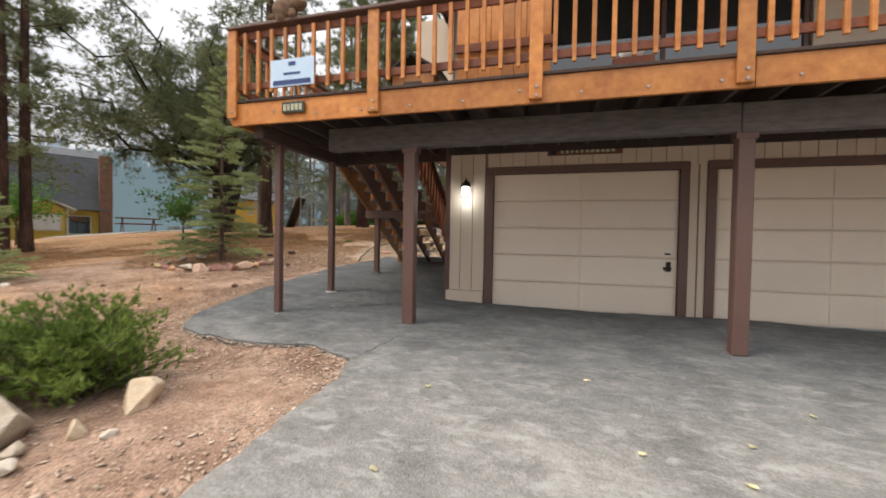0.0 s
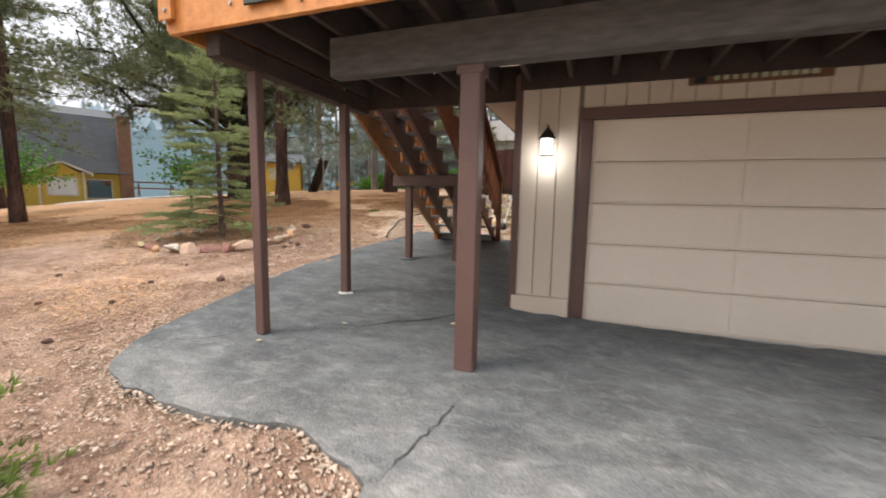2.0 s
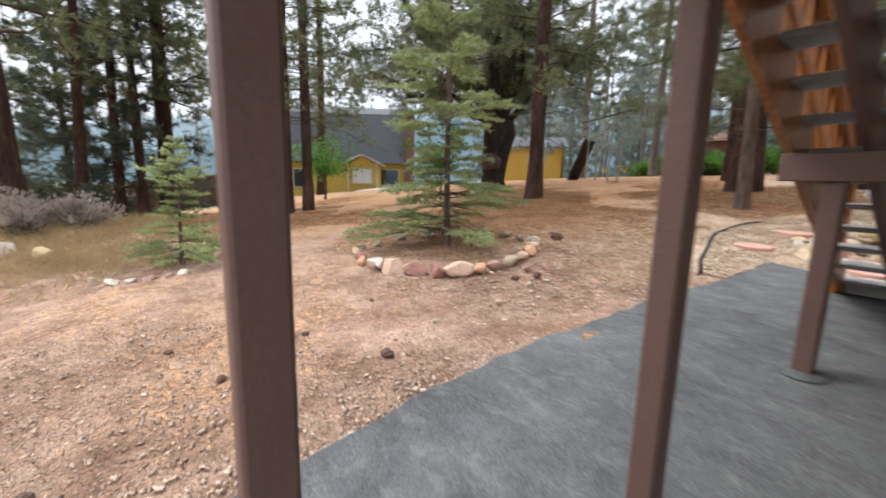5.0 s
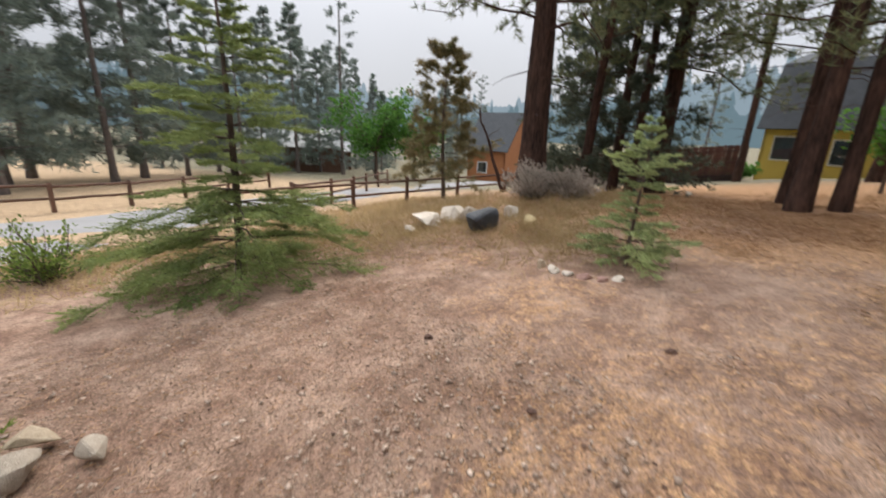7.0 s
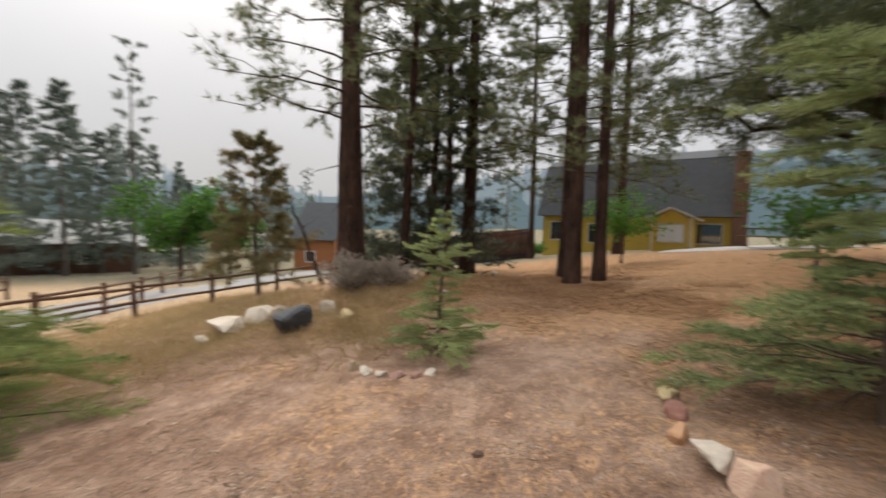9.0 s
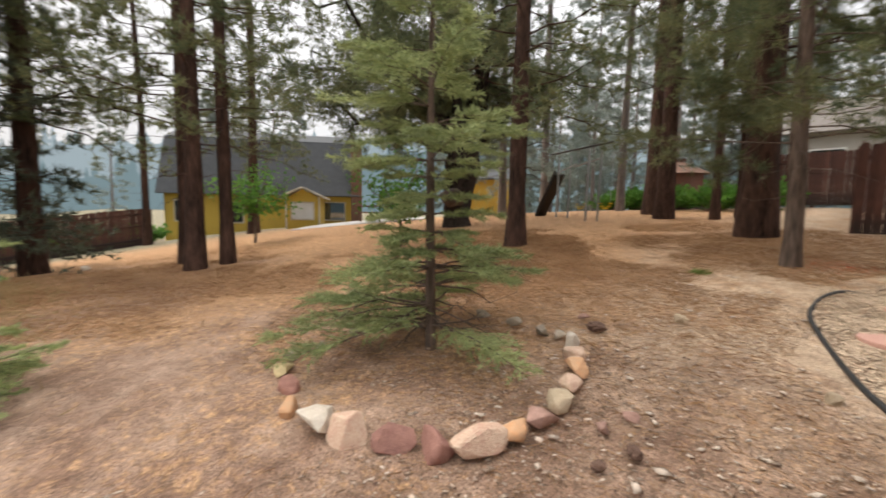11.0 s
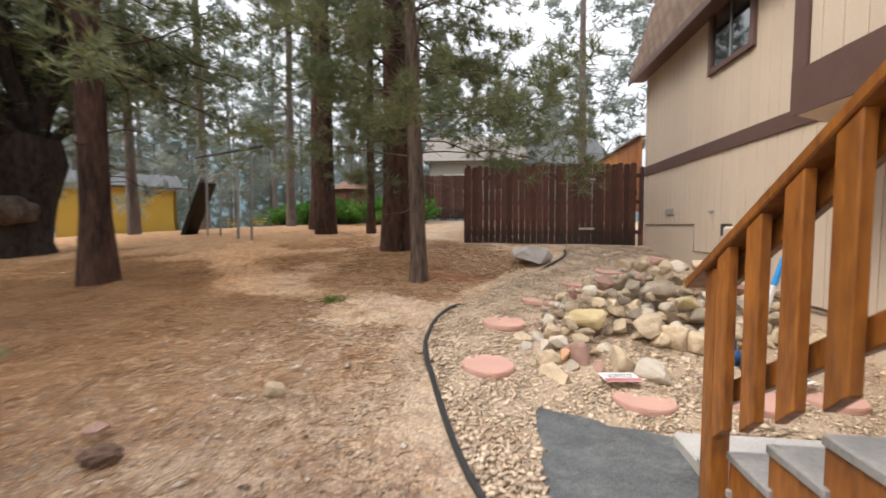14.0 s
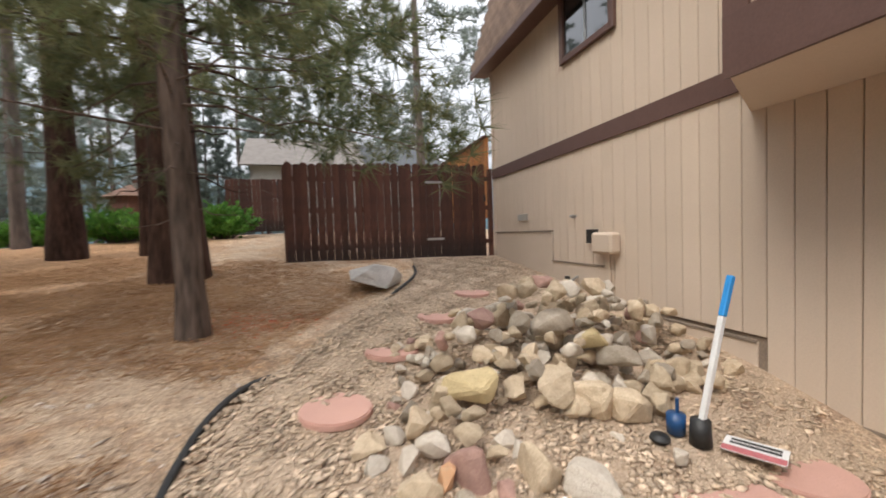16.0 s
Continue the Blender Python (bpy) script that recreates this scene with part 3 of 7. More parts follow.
def leaves(rng, centres, size, ways=None):
    """A four-cornered leaf at each centre."""
    c = np.asarray(centres)
    d = rng.normal(size=c.shape) if ways is None else np.asarray(ways) + 0.5 * rng.normal(size=c.shape)
    d /= np.linalg.norm(d, axis=1)[:, None]
    s = np.cross(d, rng.normal(size=c.shape))
    s /= np.linalg.norm(s, axis=1)[:, None]
    L = size * rng.uniform(0.6, 1.3, (len(c), 1))
    v = np.stack([c, c + d * L * 0.5 + s * L * 0.28, c + d * L, c + d * L * 0.5 - s * L * 0.28], 1).reshape(-1, 3)
    return v, np.arange(len(v)).reshape(-1, 4)


GC = (-0.483, -0.031, 0.706, -0.079, -0.332, 0.361, 0.106, -0.041, -0.1)


def ground_z(x, y):
    """Height of the sloping lot: it climbs gently towards the back."""
    a, b = np.clip(x, -24, 8) / 10, np.clip(y, -8, 26) / 10
    z = GC[0] + GC[1] * a + GC[2] * b + GC[3] * a * a + GC[4] * a * b + GC[5] * b * b + GC[6] * a * b * b + GC[7] * a * a * b + GC[8] * b ** 3
    z = z - 0.2 * np.exp(-((x + 4.2) ** 2 + (y - 11.2) ** 2) / 5.0)
    z = z + 0.62 * np.exp(-((x + 15.8) ** 2 + (y - 2.2) ** 2) / 14.0)
    z = z - 0.085 * np.exp(-((y - 3.2) / 0.32) ** 2 - ((x + 3.45) / 1.3) ** 4)
    z = z - 0.07 * np.exp(-((x + 0.6) ** 2 / 6.0 + (y - 6.3) ** 2 / 2.0))
    z = z - 0.15 * np.exp(-((x + 1.9) ** 2 / 0.9 + (y - 11.25) ** 2 / 0.5))
    far = np.maximum(0, -x - 24) * 0.06 + np.maximum(0, -y - 8) * 0.03
    return z - np.minimum(far, 2.5)


def gz(x, y):
    return float(ground_z(np.float64(x), np.float64(y)))


# ---- ground, driveway, road ----
def graded(lo, hi, fine_lo, fine_hi, step):
    """Grid lines: fine in the middle, ever wider towards the horizon."""
    v = list(np.arange(fine_lo, fine_hi + 1e-6, step))
    s, a = step, fine_lo
    while a > lo:
        s *= 1.35
        a -= s
        v.insert(0, a)
    s, a = step, fine_hi
    while a < hi:
        s *= 1.35
        a += s
        v.append(a)
    return np.array(v)


def build_ground():
    xs, ys = graded(-900, 900, -26, 9, 0.22), graded(-900, 900, -12, 28, 0.22)
    X, Y = np.meshgrid(xs, ys)
    rng = np.random.default_rng(3)
    Z = ground_z(X, Y)
    for s, amp in ((0.5, 0.035), (1.7, 0.018), (4.0, 0.008)):
        ph = rng.uniform(0, 6.28, 4)
        Z = Z + amp * np.sin(X * s + ph[0] + np.sin(Y * s * 0.7 + ph[1])) * np.sin(Y * s * 1.13 + ph[2] + np.sin(X * s * 0.8 + ph[3]))
    # sits lower under the paving
    Z = Z - np.where((X > -4.7) & (Y < 10.3) & (Y > 4.1) | (X > -1.75) & (Y < 6.5), 0.12, 0.0)
    nx, ny = len(xs), len(ys)
    i = np.arange(ny - 1)[:, None] * nx + np.arange(nx - 1)[None]
    f = np.stack([i, i + 1, i + 1 + nx, i + nx], -1).reshape(-1, 4)
    me = array_mesh("ground", np.stack([X, Y, Z], -1).reshape(-1, 3), f, SOIL, True)
    solid("ground", me, "dry brown forest soil with pine needle litter", "ground", kind="structure")


build_ground()


def sheet(name, outline, mat, lift, thick, label, category, jag=0.03, step=0.25):
    """A paved sheet inside an outline, draped on the slope, with a broken edge face."""
    rng = random.Random(5)
    pts = []
    for (x0, y0), (x1, y1) in zip(outline, outline[1:] + outline[:1]):
        k = max(1, int(math.hypot(x1 - x0, y1 - y0) / 0.14))
        for i in range(k):
            j = jag if k > 1 else 0
            pts.append((x0 + (x1 - x0) * i / k + rng.uniform(-j, j), y0 + (y1 - y0) * i / k + rng.uniform(-j, j)))
    bm = bmesh.new()
    vs = [bm.verts.new((x, y, 0)) for x, y in pts]
    bm.faces.new(vs)
    for axis in (0, 1):
        lo, hi = min(p[axis] for p in pts), max(p[axis] for p in pts)
        v = lo + step
        while v < hi:
            co, no = [0, 0, 0], [0, 0, 0]
            co[axis], no[axis] = v, 1
            bmesh.ops.bisect_plane(bm, geom=list(bm.verts) + list(bm.edges) + list(bm.faces), plane_co=co, plane_no=no)
            v += step if hi - lo < 14 else step * 1.6
    edge = [e for e in bm.edges if e.is_boundary]
    ring = {v for e in edge for v in e.verts}
    for v in bm.verts:
        v.co.z = gz(v.co.x, v.co.y) + lift + 0.006 * math.sin(v.co.x * 2.1) * math.sin(v.co.y * 1.7) - (0.012 if v in ring else 0)
    r = bmesh.ops.extrude_edge_only(bm, edges=edge)
    for v in r["geom"]:
        if isinstance(v, bmesh.types.BMVert):
            v.co.z -= thick
    bmesh.ops.recalc_face_normals(bm, faces=list(bm.faces))
    return solid(name, bm_mesh(name, bm, mat), label, category, kind="structure")


DRIVE = [(-1.88, -9.0), (-1.87, 1.6), (-1.86, 3.1), (-1.98, 3.5), (-2.58, 3.77), (-3.35, 3.66), (-4.1, 3.74), (-4.5, 3.88), (-4.82, 4.25),
         (-4.98, 5.1), (-5.12, 6.0), (-5.12, 7.0), (-4.98, 8.5), (-4.9, 9.9), (-4.88, 10.93), (-4.1, 10.72), (-2.6, 10.4), (-1.74, 10.3), (-1.74, 6.3), (9.0, 6.3), (9.0, -9.0)]
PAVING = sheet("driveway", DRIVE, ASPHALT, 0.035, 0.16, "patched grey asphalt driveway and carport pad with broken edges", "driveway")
sheet("road", [(9.0, -9.02), (-1.9, -9.02), (-3.6, -5.6), (-6.2, -4.6), (-9.0, -5.2), (-13.0, -6.4), (-18.0, -6.8), (-26, -6.6), (-42, -5.5), (-42, -10.5), (-26, -10.6), (-16, -10.2), (-9.0, -9.6), (-6, -11.5), (-6, -16), (9, -16)], ROADM, 0.03, 0.12,
      "pale grey neighbourhood road of worn asphalt", "road", 0.05, 1.0)


def crack(pts, width, seed):
    """A jagged open crack with crumbled edges, drawn along pts on the asphalt."""
    rng = random.Random(seed)
    line = []
    for (x0, y0), (x1, y1) in zip(pts, pts[1:]):
        k = max(2, int(math.hypot(x1 - x0, y1 - y0) / 0.05))
        line += [(x0 + (x1 - x0) * i / k + rng.uniform(-.016, .016), y0 + (y1 - y0) * i / k + rng.uniform(-.016, .016)) for i in range(k)]
    v, f = [], []
    for i, (x, y) in enumerate(line):
        a, b = line[max(0, i - 1)], line[min(len(line) - 1, i + 1)]
        d = math.hypot(b[0] - a[0], b[1] - a[1]) + 1e-6
        w = width * rng.uniform(0.25, 1.0) * min(1, 4 * i / len(line) + 0.1, 4 * (len(line) - i) / len(line))
        nx, ny = -(b[1] - a[1]) / d * w / 2, (b[0] - a[0]) / d * w / 2
        z = gz(x, y) + 0.0405 + 0.006 * math.sin(x * 2.1) * math.sin(y * 1.7)
        v += [(x - nx, y - ny, z), (x + nx, y + ny, z)]
        if i:
            k = 2 * i
            f.append((k - 2, k, k + 1, k - 1))
    ob = new("crack", array_mesh("crack", v, f, CRACK))
    ob.parent = PAVING


CRACK = material("open_asphalt_crack", (0.035, 0.034, 0.033), (0.015, 0.015, 0.015), scale=20.0, rough=1.0, bump=0.3)
crack([(-1.9, 3.5), (-1.84, 3.8), (-1.76, 4.1), (-1.7, 4.5)], 0.016, 1)
crack([(-3.05, 5.2), (-2.75, 5.45), (-2.5, 5.6), (-2.3, 5.85), (-2.05, 5.92)], 0.03, 2)
crack([(-4.6, 4.3), (-4.2, 4.5), (-3.95, 4.85)], 0.014, 3)
crack([(0.1, 4.9), (0.6, 4.8), (1.1, 4.95)], 0.012, 4)


# ---- the house ----
WX = -1.74     # west wall
FY = 6.40      # garage front


def house():
    h = thing("house", "beige two-storey house with brown trim, garage below and deck above", "house")
    # core walls with thickness, behind the siding; their darker beige paints in the groove shade
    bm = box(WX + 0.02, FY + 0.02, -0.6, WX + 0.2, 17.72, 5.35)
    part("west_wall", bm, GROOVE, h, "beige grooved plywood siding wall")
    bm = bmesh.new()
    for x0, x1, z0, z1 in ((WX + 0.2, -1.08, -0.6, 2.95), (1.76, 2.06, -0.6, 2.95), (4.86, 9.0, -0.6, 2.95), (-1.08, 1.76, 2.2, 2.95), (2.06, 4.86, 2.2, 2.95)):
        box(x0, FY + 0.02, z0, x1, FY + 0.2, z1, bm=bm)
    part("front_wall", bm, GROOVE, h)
    # Unseen slab, added to keep sky light off the deck's back wall and glass.
    part("porch_roof", box(-1.9, 4.5, 5.02, 9.0, FY + 0.0, 5.12, 0.01), DARKJOIST, h, "unseen dark roof slab added over the deck to shade it")
    part("garage_floor", box(WX + 0.2, FY + 0.21, -0.1, 9, 12, -0.02), CONCRETE, h)
    part("back_wall", box(WX + 0.2, 17.5, 0.5, 9, 17.72, 5.35), BEIGE, h)
    part("east_wall", box(8.8, FY + 0.2, -0.6, 9.0, 17.5, 5.35), BEIGE, h)
    part("garage_back_wall", box(WX + 0.2, 12.0, -0.6, 8.8, 12.15, 2.9), BEIGE, h)
    part("upper_floor", box(WX + 0.2, FY + 0.21, 2.6, 8.8, 17.49, 2.75), DARKJOIST, h)
    # upper front wall over the garage, set behind the deck
    bm = bmesh.new()
    for x0, x1, z0, z1 in ((WX + 0.2, -0.3, 2.96, 5.35), (3.2, 8.8, 2.96, 5.35), (-0.3, 3.2, 5.0, 5.35)):
        box(x0, FY + 0.02, z0, x1, FY + 0.18, z1, bm=bm)
    part("upper_front_wall", bm, BEIGE, h)
    sl = part("sliding_door", box(-0.26, FY + 0.08, 2.96, 3.16, FY + 0.11, 4.96), GLASS, h, "dark glass sliding door onto the deck")
    for x in (-0.28, 1.42, 3.14):
        part("door_frame", box(x - 0.03, FY + 0.05, 2.96, x + 0.03, FY + 0.14, 4.99, 0.004), BROWN, sl)

    # grooved siding boards, 200 mm wide
    cache = {}

    def board(axis, a, z0, z1, w=0.192):
        key = (axis, round(z1 - z0, 3))
        if key not in cache:
            bm = box(0, -0.012, 0, w, 0.012, z1 - z0, 0.004)
            if axis == 'y':
                bm.transform(Matrix.Rotation(radians(90), 4, 'Z'))
            cache[key] = bm_mesh("siding_board", bm, BEIGE)
        ob = new("siding_board", cache[key])
        ob.parent = h
        ob.location = (a, FY + 0.008, z0) if axis == 'x' else (WX + 0.008, a, z0)

    y = FY
    while y < 17.7:
        yc = y + 0.1
        low = 1.9 if yc > 15.43 else 1.44 if yc > 14.17 else 1.0 if yc > 12.27 else 0.56 if yc > 10.0 else 0.3
        board('y', y, low, 3.0)
        board('y', y, 3.2, 5.34)
        y += 0.2
    x = WX
    while x < -1.15:
        board('x', x, 0.24, 2.96)
        x += 0.2
    x = 1.76
    while x < 2.09:
        board('x', x, 0.02, 2.2, 0.15)
        x += 0.17
    x = -1.1
    while x < 5.1:
        board('x', x, 2.2, 2.96)
        x += 0.2
    # smooth skirts below the siding
    for y0, y1, z1 in ((15.43, 17.7, 1.9), (14.17, 15.43, 1.44), (12.27, 14.17, 0.96), (FY, 12.27, 0.56)):
        part("skirt_board", box(WX - 0.002, y0 + 0.001, -0.5, WX + 0.018, y1 - 0.001, z1 - 0.012, 0.002), BEIGE, h)
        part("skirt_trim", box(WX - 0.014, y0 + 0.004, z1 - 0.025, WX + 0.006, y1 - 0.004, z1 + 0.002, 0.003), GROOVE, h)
    part("front_skirt", box(WX - 0.03, FY - 0.05, -0.1, -1.15, FY + 0.015, 0.235, 0.008), BEIGE, h, "beige skirt board at the garage corner")
    part("corner_trim", box(WX - 0.06, FY - 0.035, 0.0, WX + 0.02, FY - 0.01, 2.62, 0.004), BROWN, h, "brown corner trim")
    part("band_trim", box(WX - 0.03, 12.36, 2.995, WX - 0.006, 17.74, 3.2, 0.004), BROWN, h, "brown band between the storeys")
    part("back_corner_trim", box(WX - 0.022, 17.66, 1.4, WX - 0.005, 17.745, 5.3, 0.003), BEIGE, h)
    # door casings
    for x0, x1 in ((-1.0, 1.68), (2.14, 4.82)):
        for a, b in ((x0 - 0.12, x0), (x1, x1 + 0.12)):
            part("door_casing", box(a, FY - 0.035, -0.02, b, FY + 0.06, 2.13, 0.006), BROWN, h, "brown door casing")
        part("door_casing", box(x0 - 0.12, FY - 0.037, 2.132, x1 + 0.12, FY + 0.06, 2.24, 0.006), BROWN, h, "brown door casing")
    # side window
    w = part("window", box(WX - 0.018, 13.94, 4.32, WX - 0.006, 14.98, 5.3), GLASS, h, "dark sliding window with brown frame")
    for y0, y1, z0, z1 in ((13.88, 13.97, 4.25, 5.34), (14.95, 15.04, 4.25, 5.34), (13.97, 14.95, 4.25, 4.335), (13.97, 14.95, 5.26, 5.34)):
        part("window_frame", box(WX - 0.055, y0, z0, WX + 0.02, y1, z1, 0.005), BROWN, w)
    part("mullion", box(WX - 0.032, 14.44, 4.337, WX - 0.02, 14.48, 5.258, 0.003), METAL, w)
    # bay that projects over the stairs
    def prism(pts, z0, z1):
        bm = bmesh.new()
        f = bm.faces.new([bm.verts.new((x, y, z0)) for x, y in pts])
        r = bmesh.ops.extrude_face_region(bm, geom=[f])
        for v in r["geom"]:
            if isinstance(v, bmesh.types.BMVert):
                v.co.z = z1
        bmesh.ops.recalc_face_normals(bm, faces=list(bm.faces))
        return bm

    part("bay_floor", prism([(WX - 0.01, 7.2), (-2.64, 7.2), (-2.64, 11.75), (WX - 0.01, 12.31)], 2.805, 2.86), BEIGE, h, "beige soffit under the bay")
    part("bay_wall", prism([(WX - 0.012, 7.22), (-2.62, 7.22), (-2.62, 11.74), (WX - 0.012, 12.29)], 2.861, 5.2), BEIGE, h)
    part("bay_trim", prism([(-2.645, 7.2), (-2.675, 7.2), (-2.675, 11.775), (-2.645, 11.755)], 2.802, 3.17), BROWN, h, "brown skirt trim round the bay")
    part("bay_corner_trim", prism([(-2.646, 11.62), (-2.672, 11.62), (-2.672, 11.775), (-2.646, 11.755)], 3.172, 5.2), BROWN, h)
    for y in np.arange(7.3, 11.6, 0.2):
        part("bay_board", box(-2.652, y, 3.18, -2.622, min(y + 0.19, 11.61), 5.2, 0.003), BEIGE, h)
    # steep roof with shingle courses
    rs = thing("roof", "", "")
    rs.parent = h
    sx, sz = 0.86, 2.8
    L = math.hypot(sx, sz)
    bm = bmesh.new()
    v = [bm.verts.new(p) for p in ((-2.06, FY - 0.4, 5.2), (-2.06, 18.0, 5.2), (-2.06 + sx, 18.0, 5.2 + sz), (-2.06 + sx, FY - 0.4, 5.2 + sz), (9.3, FY - 0.4, 9.6), (9.3, 18.0, 9.6),
                                   (9.3, FY - 0.4, 5.2), (9.3, 18.0, 5.2))]
    for q in ((0, 1, 2, 3), (3, 2, 5, 4), (0, 3, 4, 6), (1, 7, 5, 2), (0, 6, 7, 1), (4, 5, 7, 6)):
        bm.faces.new([v[i] for i in q])
    bmesh.ops.recalc_face_normals(bm, faces=list(bm.faces))
    part("roof_body", bm, SHINGLE, rs, "brown asphalt shingles")
    part("fascia", box(-2.09, FY - 0.4, 5.1, -2.065, 18.02, 5.22, 0.004), BROWN, rs)
    part("soffit", box(-2.06, FY - 0.4, 5.17, WX + 0.0, 18.0, 5.195), BROWN, rs)
    ang = math.atan2(sx, sz)
    course = bm_mesh("shingle_course", box(-0.012, 0, 0, 0.006, 18.0 - FY + 0.36, 0.15, 0.003), SHINGLE)
    tab = bm_mesh("shingle", box(-0.014, 0, 0, 0.004, 0.29, 0.15, 0.003), SHINGLE)
    rng = random.Random(2)
    for k in range(19):
        for j in range(int((18.0 - FY + 0.4) / 0.3)):
            yy = FY - 0.4 + j * 0.3 + (0.15 if k % 2 else 0)
            if yy < 13.2 or yy > 17.85:
                continue
            ob = new("shingle", tab)
            ob.parent = rs
            d = k * 0.145
            ob.matrix_local = Matrix.Translation((-2.066 + d * sx / L, yy, 5.2 + d * sz / L)) @ Matrix.Rotation(ang - 0.05 + rng.uniform(-.01, .01), 4, 'Y')
    # services on the wall
    part("vent", box(WX - 0.035, 16.22, 2.09, WX - 0.004, 16.56, 2.2, 0.004), GREYWALL, h, "small louvred foundation vent")
    part("service_box", box(WX - 0.07, 14.28, 1.72, WX - 0.004, 14.46, 1.9, 0.004), BLACKPLASTIC, h, "black service box")
    mb = part("meter_box", box(WX - 0.16, 13.86, 1.6, WX - 0.004, 14.24, 1.86, 0.03), BEIGE, h, "beige rounded utility box")
    part("conduit", cyl((WX - 0.03, 14.05, 1.0), 0.014, 0.6, 8), BEIGE, mb)
    sp = part("spigot", cyl((WX - 0.05, 14.78, 2.06), 0.022, 0.05, 10), METAL, h, "outdoor water tap")
    part("pipe", beam((WX - 0.1, 14.78, 2.09), (WX - 0.0, 14.78, 2.09), 0.03, 0.03), METAL, sp)
    return h


HOUSE = house()


def garage_door(x0, label):
    """Sectional door: four panel rows, a middle seam, battens and a handle."""
    w, zt = 2.68, 2.128
    d = thing("garage_door", label, "garage door", (x0, FY + 0.03, 0.0), group="garage doors")
    rows = 5
    hgt = zt / rows
    for r in range(rows):
        p = part("door_section", box(0.004, 0, r * hgt + 0.003, w - 0.004, 0.04, (r + 1) * hgt - 0.003, 0.004), DOORP, d)
        for a, b in ((0.03, w / 2 - 0.012), (w / 2 + 0.012, w - 0.03)):
            if r in (0, 1, 2, 3, 4):
                part("panel", box(a, -0.008, r * hgt + 0.022, b, 0.003, (r + 1) * hgt - 0.018, 0.005), DOORP, p)
    part("bottom_seal", box(0, -0.004, -0.05, w, 0.03, 0.004, 0.003), CONCRETE, d, "worn pale weather seal")
    hd = part("handle", box(w - 0.15, -0.05, 0.66, w - 0.09, -0.012, 0.8, 0.008), BRONZE, d, "dark metal handle")
    part("lever", box(w - 0.19, -0.06, 0.69, w - 0.08, -0.045, 0.72, 0.004), BRONZE, hd)
    part("lock_plate", box(w - 0.17, -0.018, 0.90, w - 0.09, -0.009, 0.925, 0.002), BRONZE, d)
    return d


garage_door(-1.0, "closed beige sectional garage door with a dark handle")
garage_door(2.14, "closed beige sectional garage door beside a brown post")


# ---- deck ----
DZ = 2.80   # top of the rim, under the boards
DY = 4.25   # front of the deck


def deck():
    d = thing("deck", "raised timber deck with orange cedar rim over the garage front", "deck")
    for a, b in ((-4.15, -2.03), (-2.025, 1.73), (1.735, 3.75), (3.755, 9.0)):
        part("rim_board", box(a, DY, 2.515, b, DY + 0.045, DZ, 0.006), DECKWOOD, d, "orange stained cedar rim board")
    part("side_rim", box(-4.15, DY + 0.047, 2.52, -4.105, 6.60, DZ, 0.005), DECKWOOD, d)
    part("side_beam", box(-3.88, DY + 0.1, 2.36, -3.74, 6.60, 2.53, 0.006), DARKJOIST, d, "dark brown beam on the outer posts")
    part("rear_rim", box(-4.10, 6.61, 2.42, -1.80, 6.67, DZ, 0.006), DARKJOIST, d, "dark brown rear rim where the stairs start")
    part("main_beam", box(-2.98, 4.70, 2.23, 1.80, 4.84, 2.525, 0.008), GREYBEAM, d, "weathered grey timber beam")
    part("main_beam", box(1.81, 4.70, 2.215, 9.0, 4.84, 2.52, 0.008), GREYBEAM, d)
    x = -3.72
    while x < 8.8:
        part("joist", box(x, DY + 0.05, 2.535, x + 0.045, FY - 0.058 if x > WX else 6.60, DZ - 0.004, 0.003), DARKJOIST, d)
        x += 0.41
    part("ledger", box(WX - 0.01, FY - 0.056, 2.46, 9.0, FY - 0.016, DZ - 0.006, 0.004), DARKJOIST, d, "dark ledger board on the wall")
    y = DY - 0.02
    while y < 6.6:
        part("deck_board", box(-4.17, y, DZ + 0.002, 9.0, y + 0.134, DZ + 0.036, 0.004), DARKJOIST, d)
        y += 0.14
    # bolts on the rim
    bolt = bm_mesh("bolt", cyl((0, 0, 0), 0.014, 0.012, 6), METAL)
    for x in np.arange(-3.5, 5.0, 0.62):
        b = part("bolt", bolt, METAL, d)
        b.matrix_local = pose(x, DY - 0.001, 2.60 + 0.06 * (int(x * 10) % 2), 90, 0, 0)
    return d


DECK = deck()


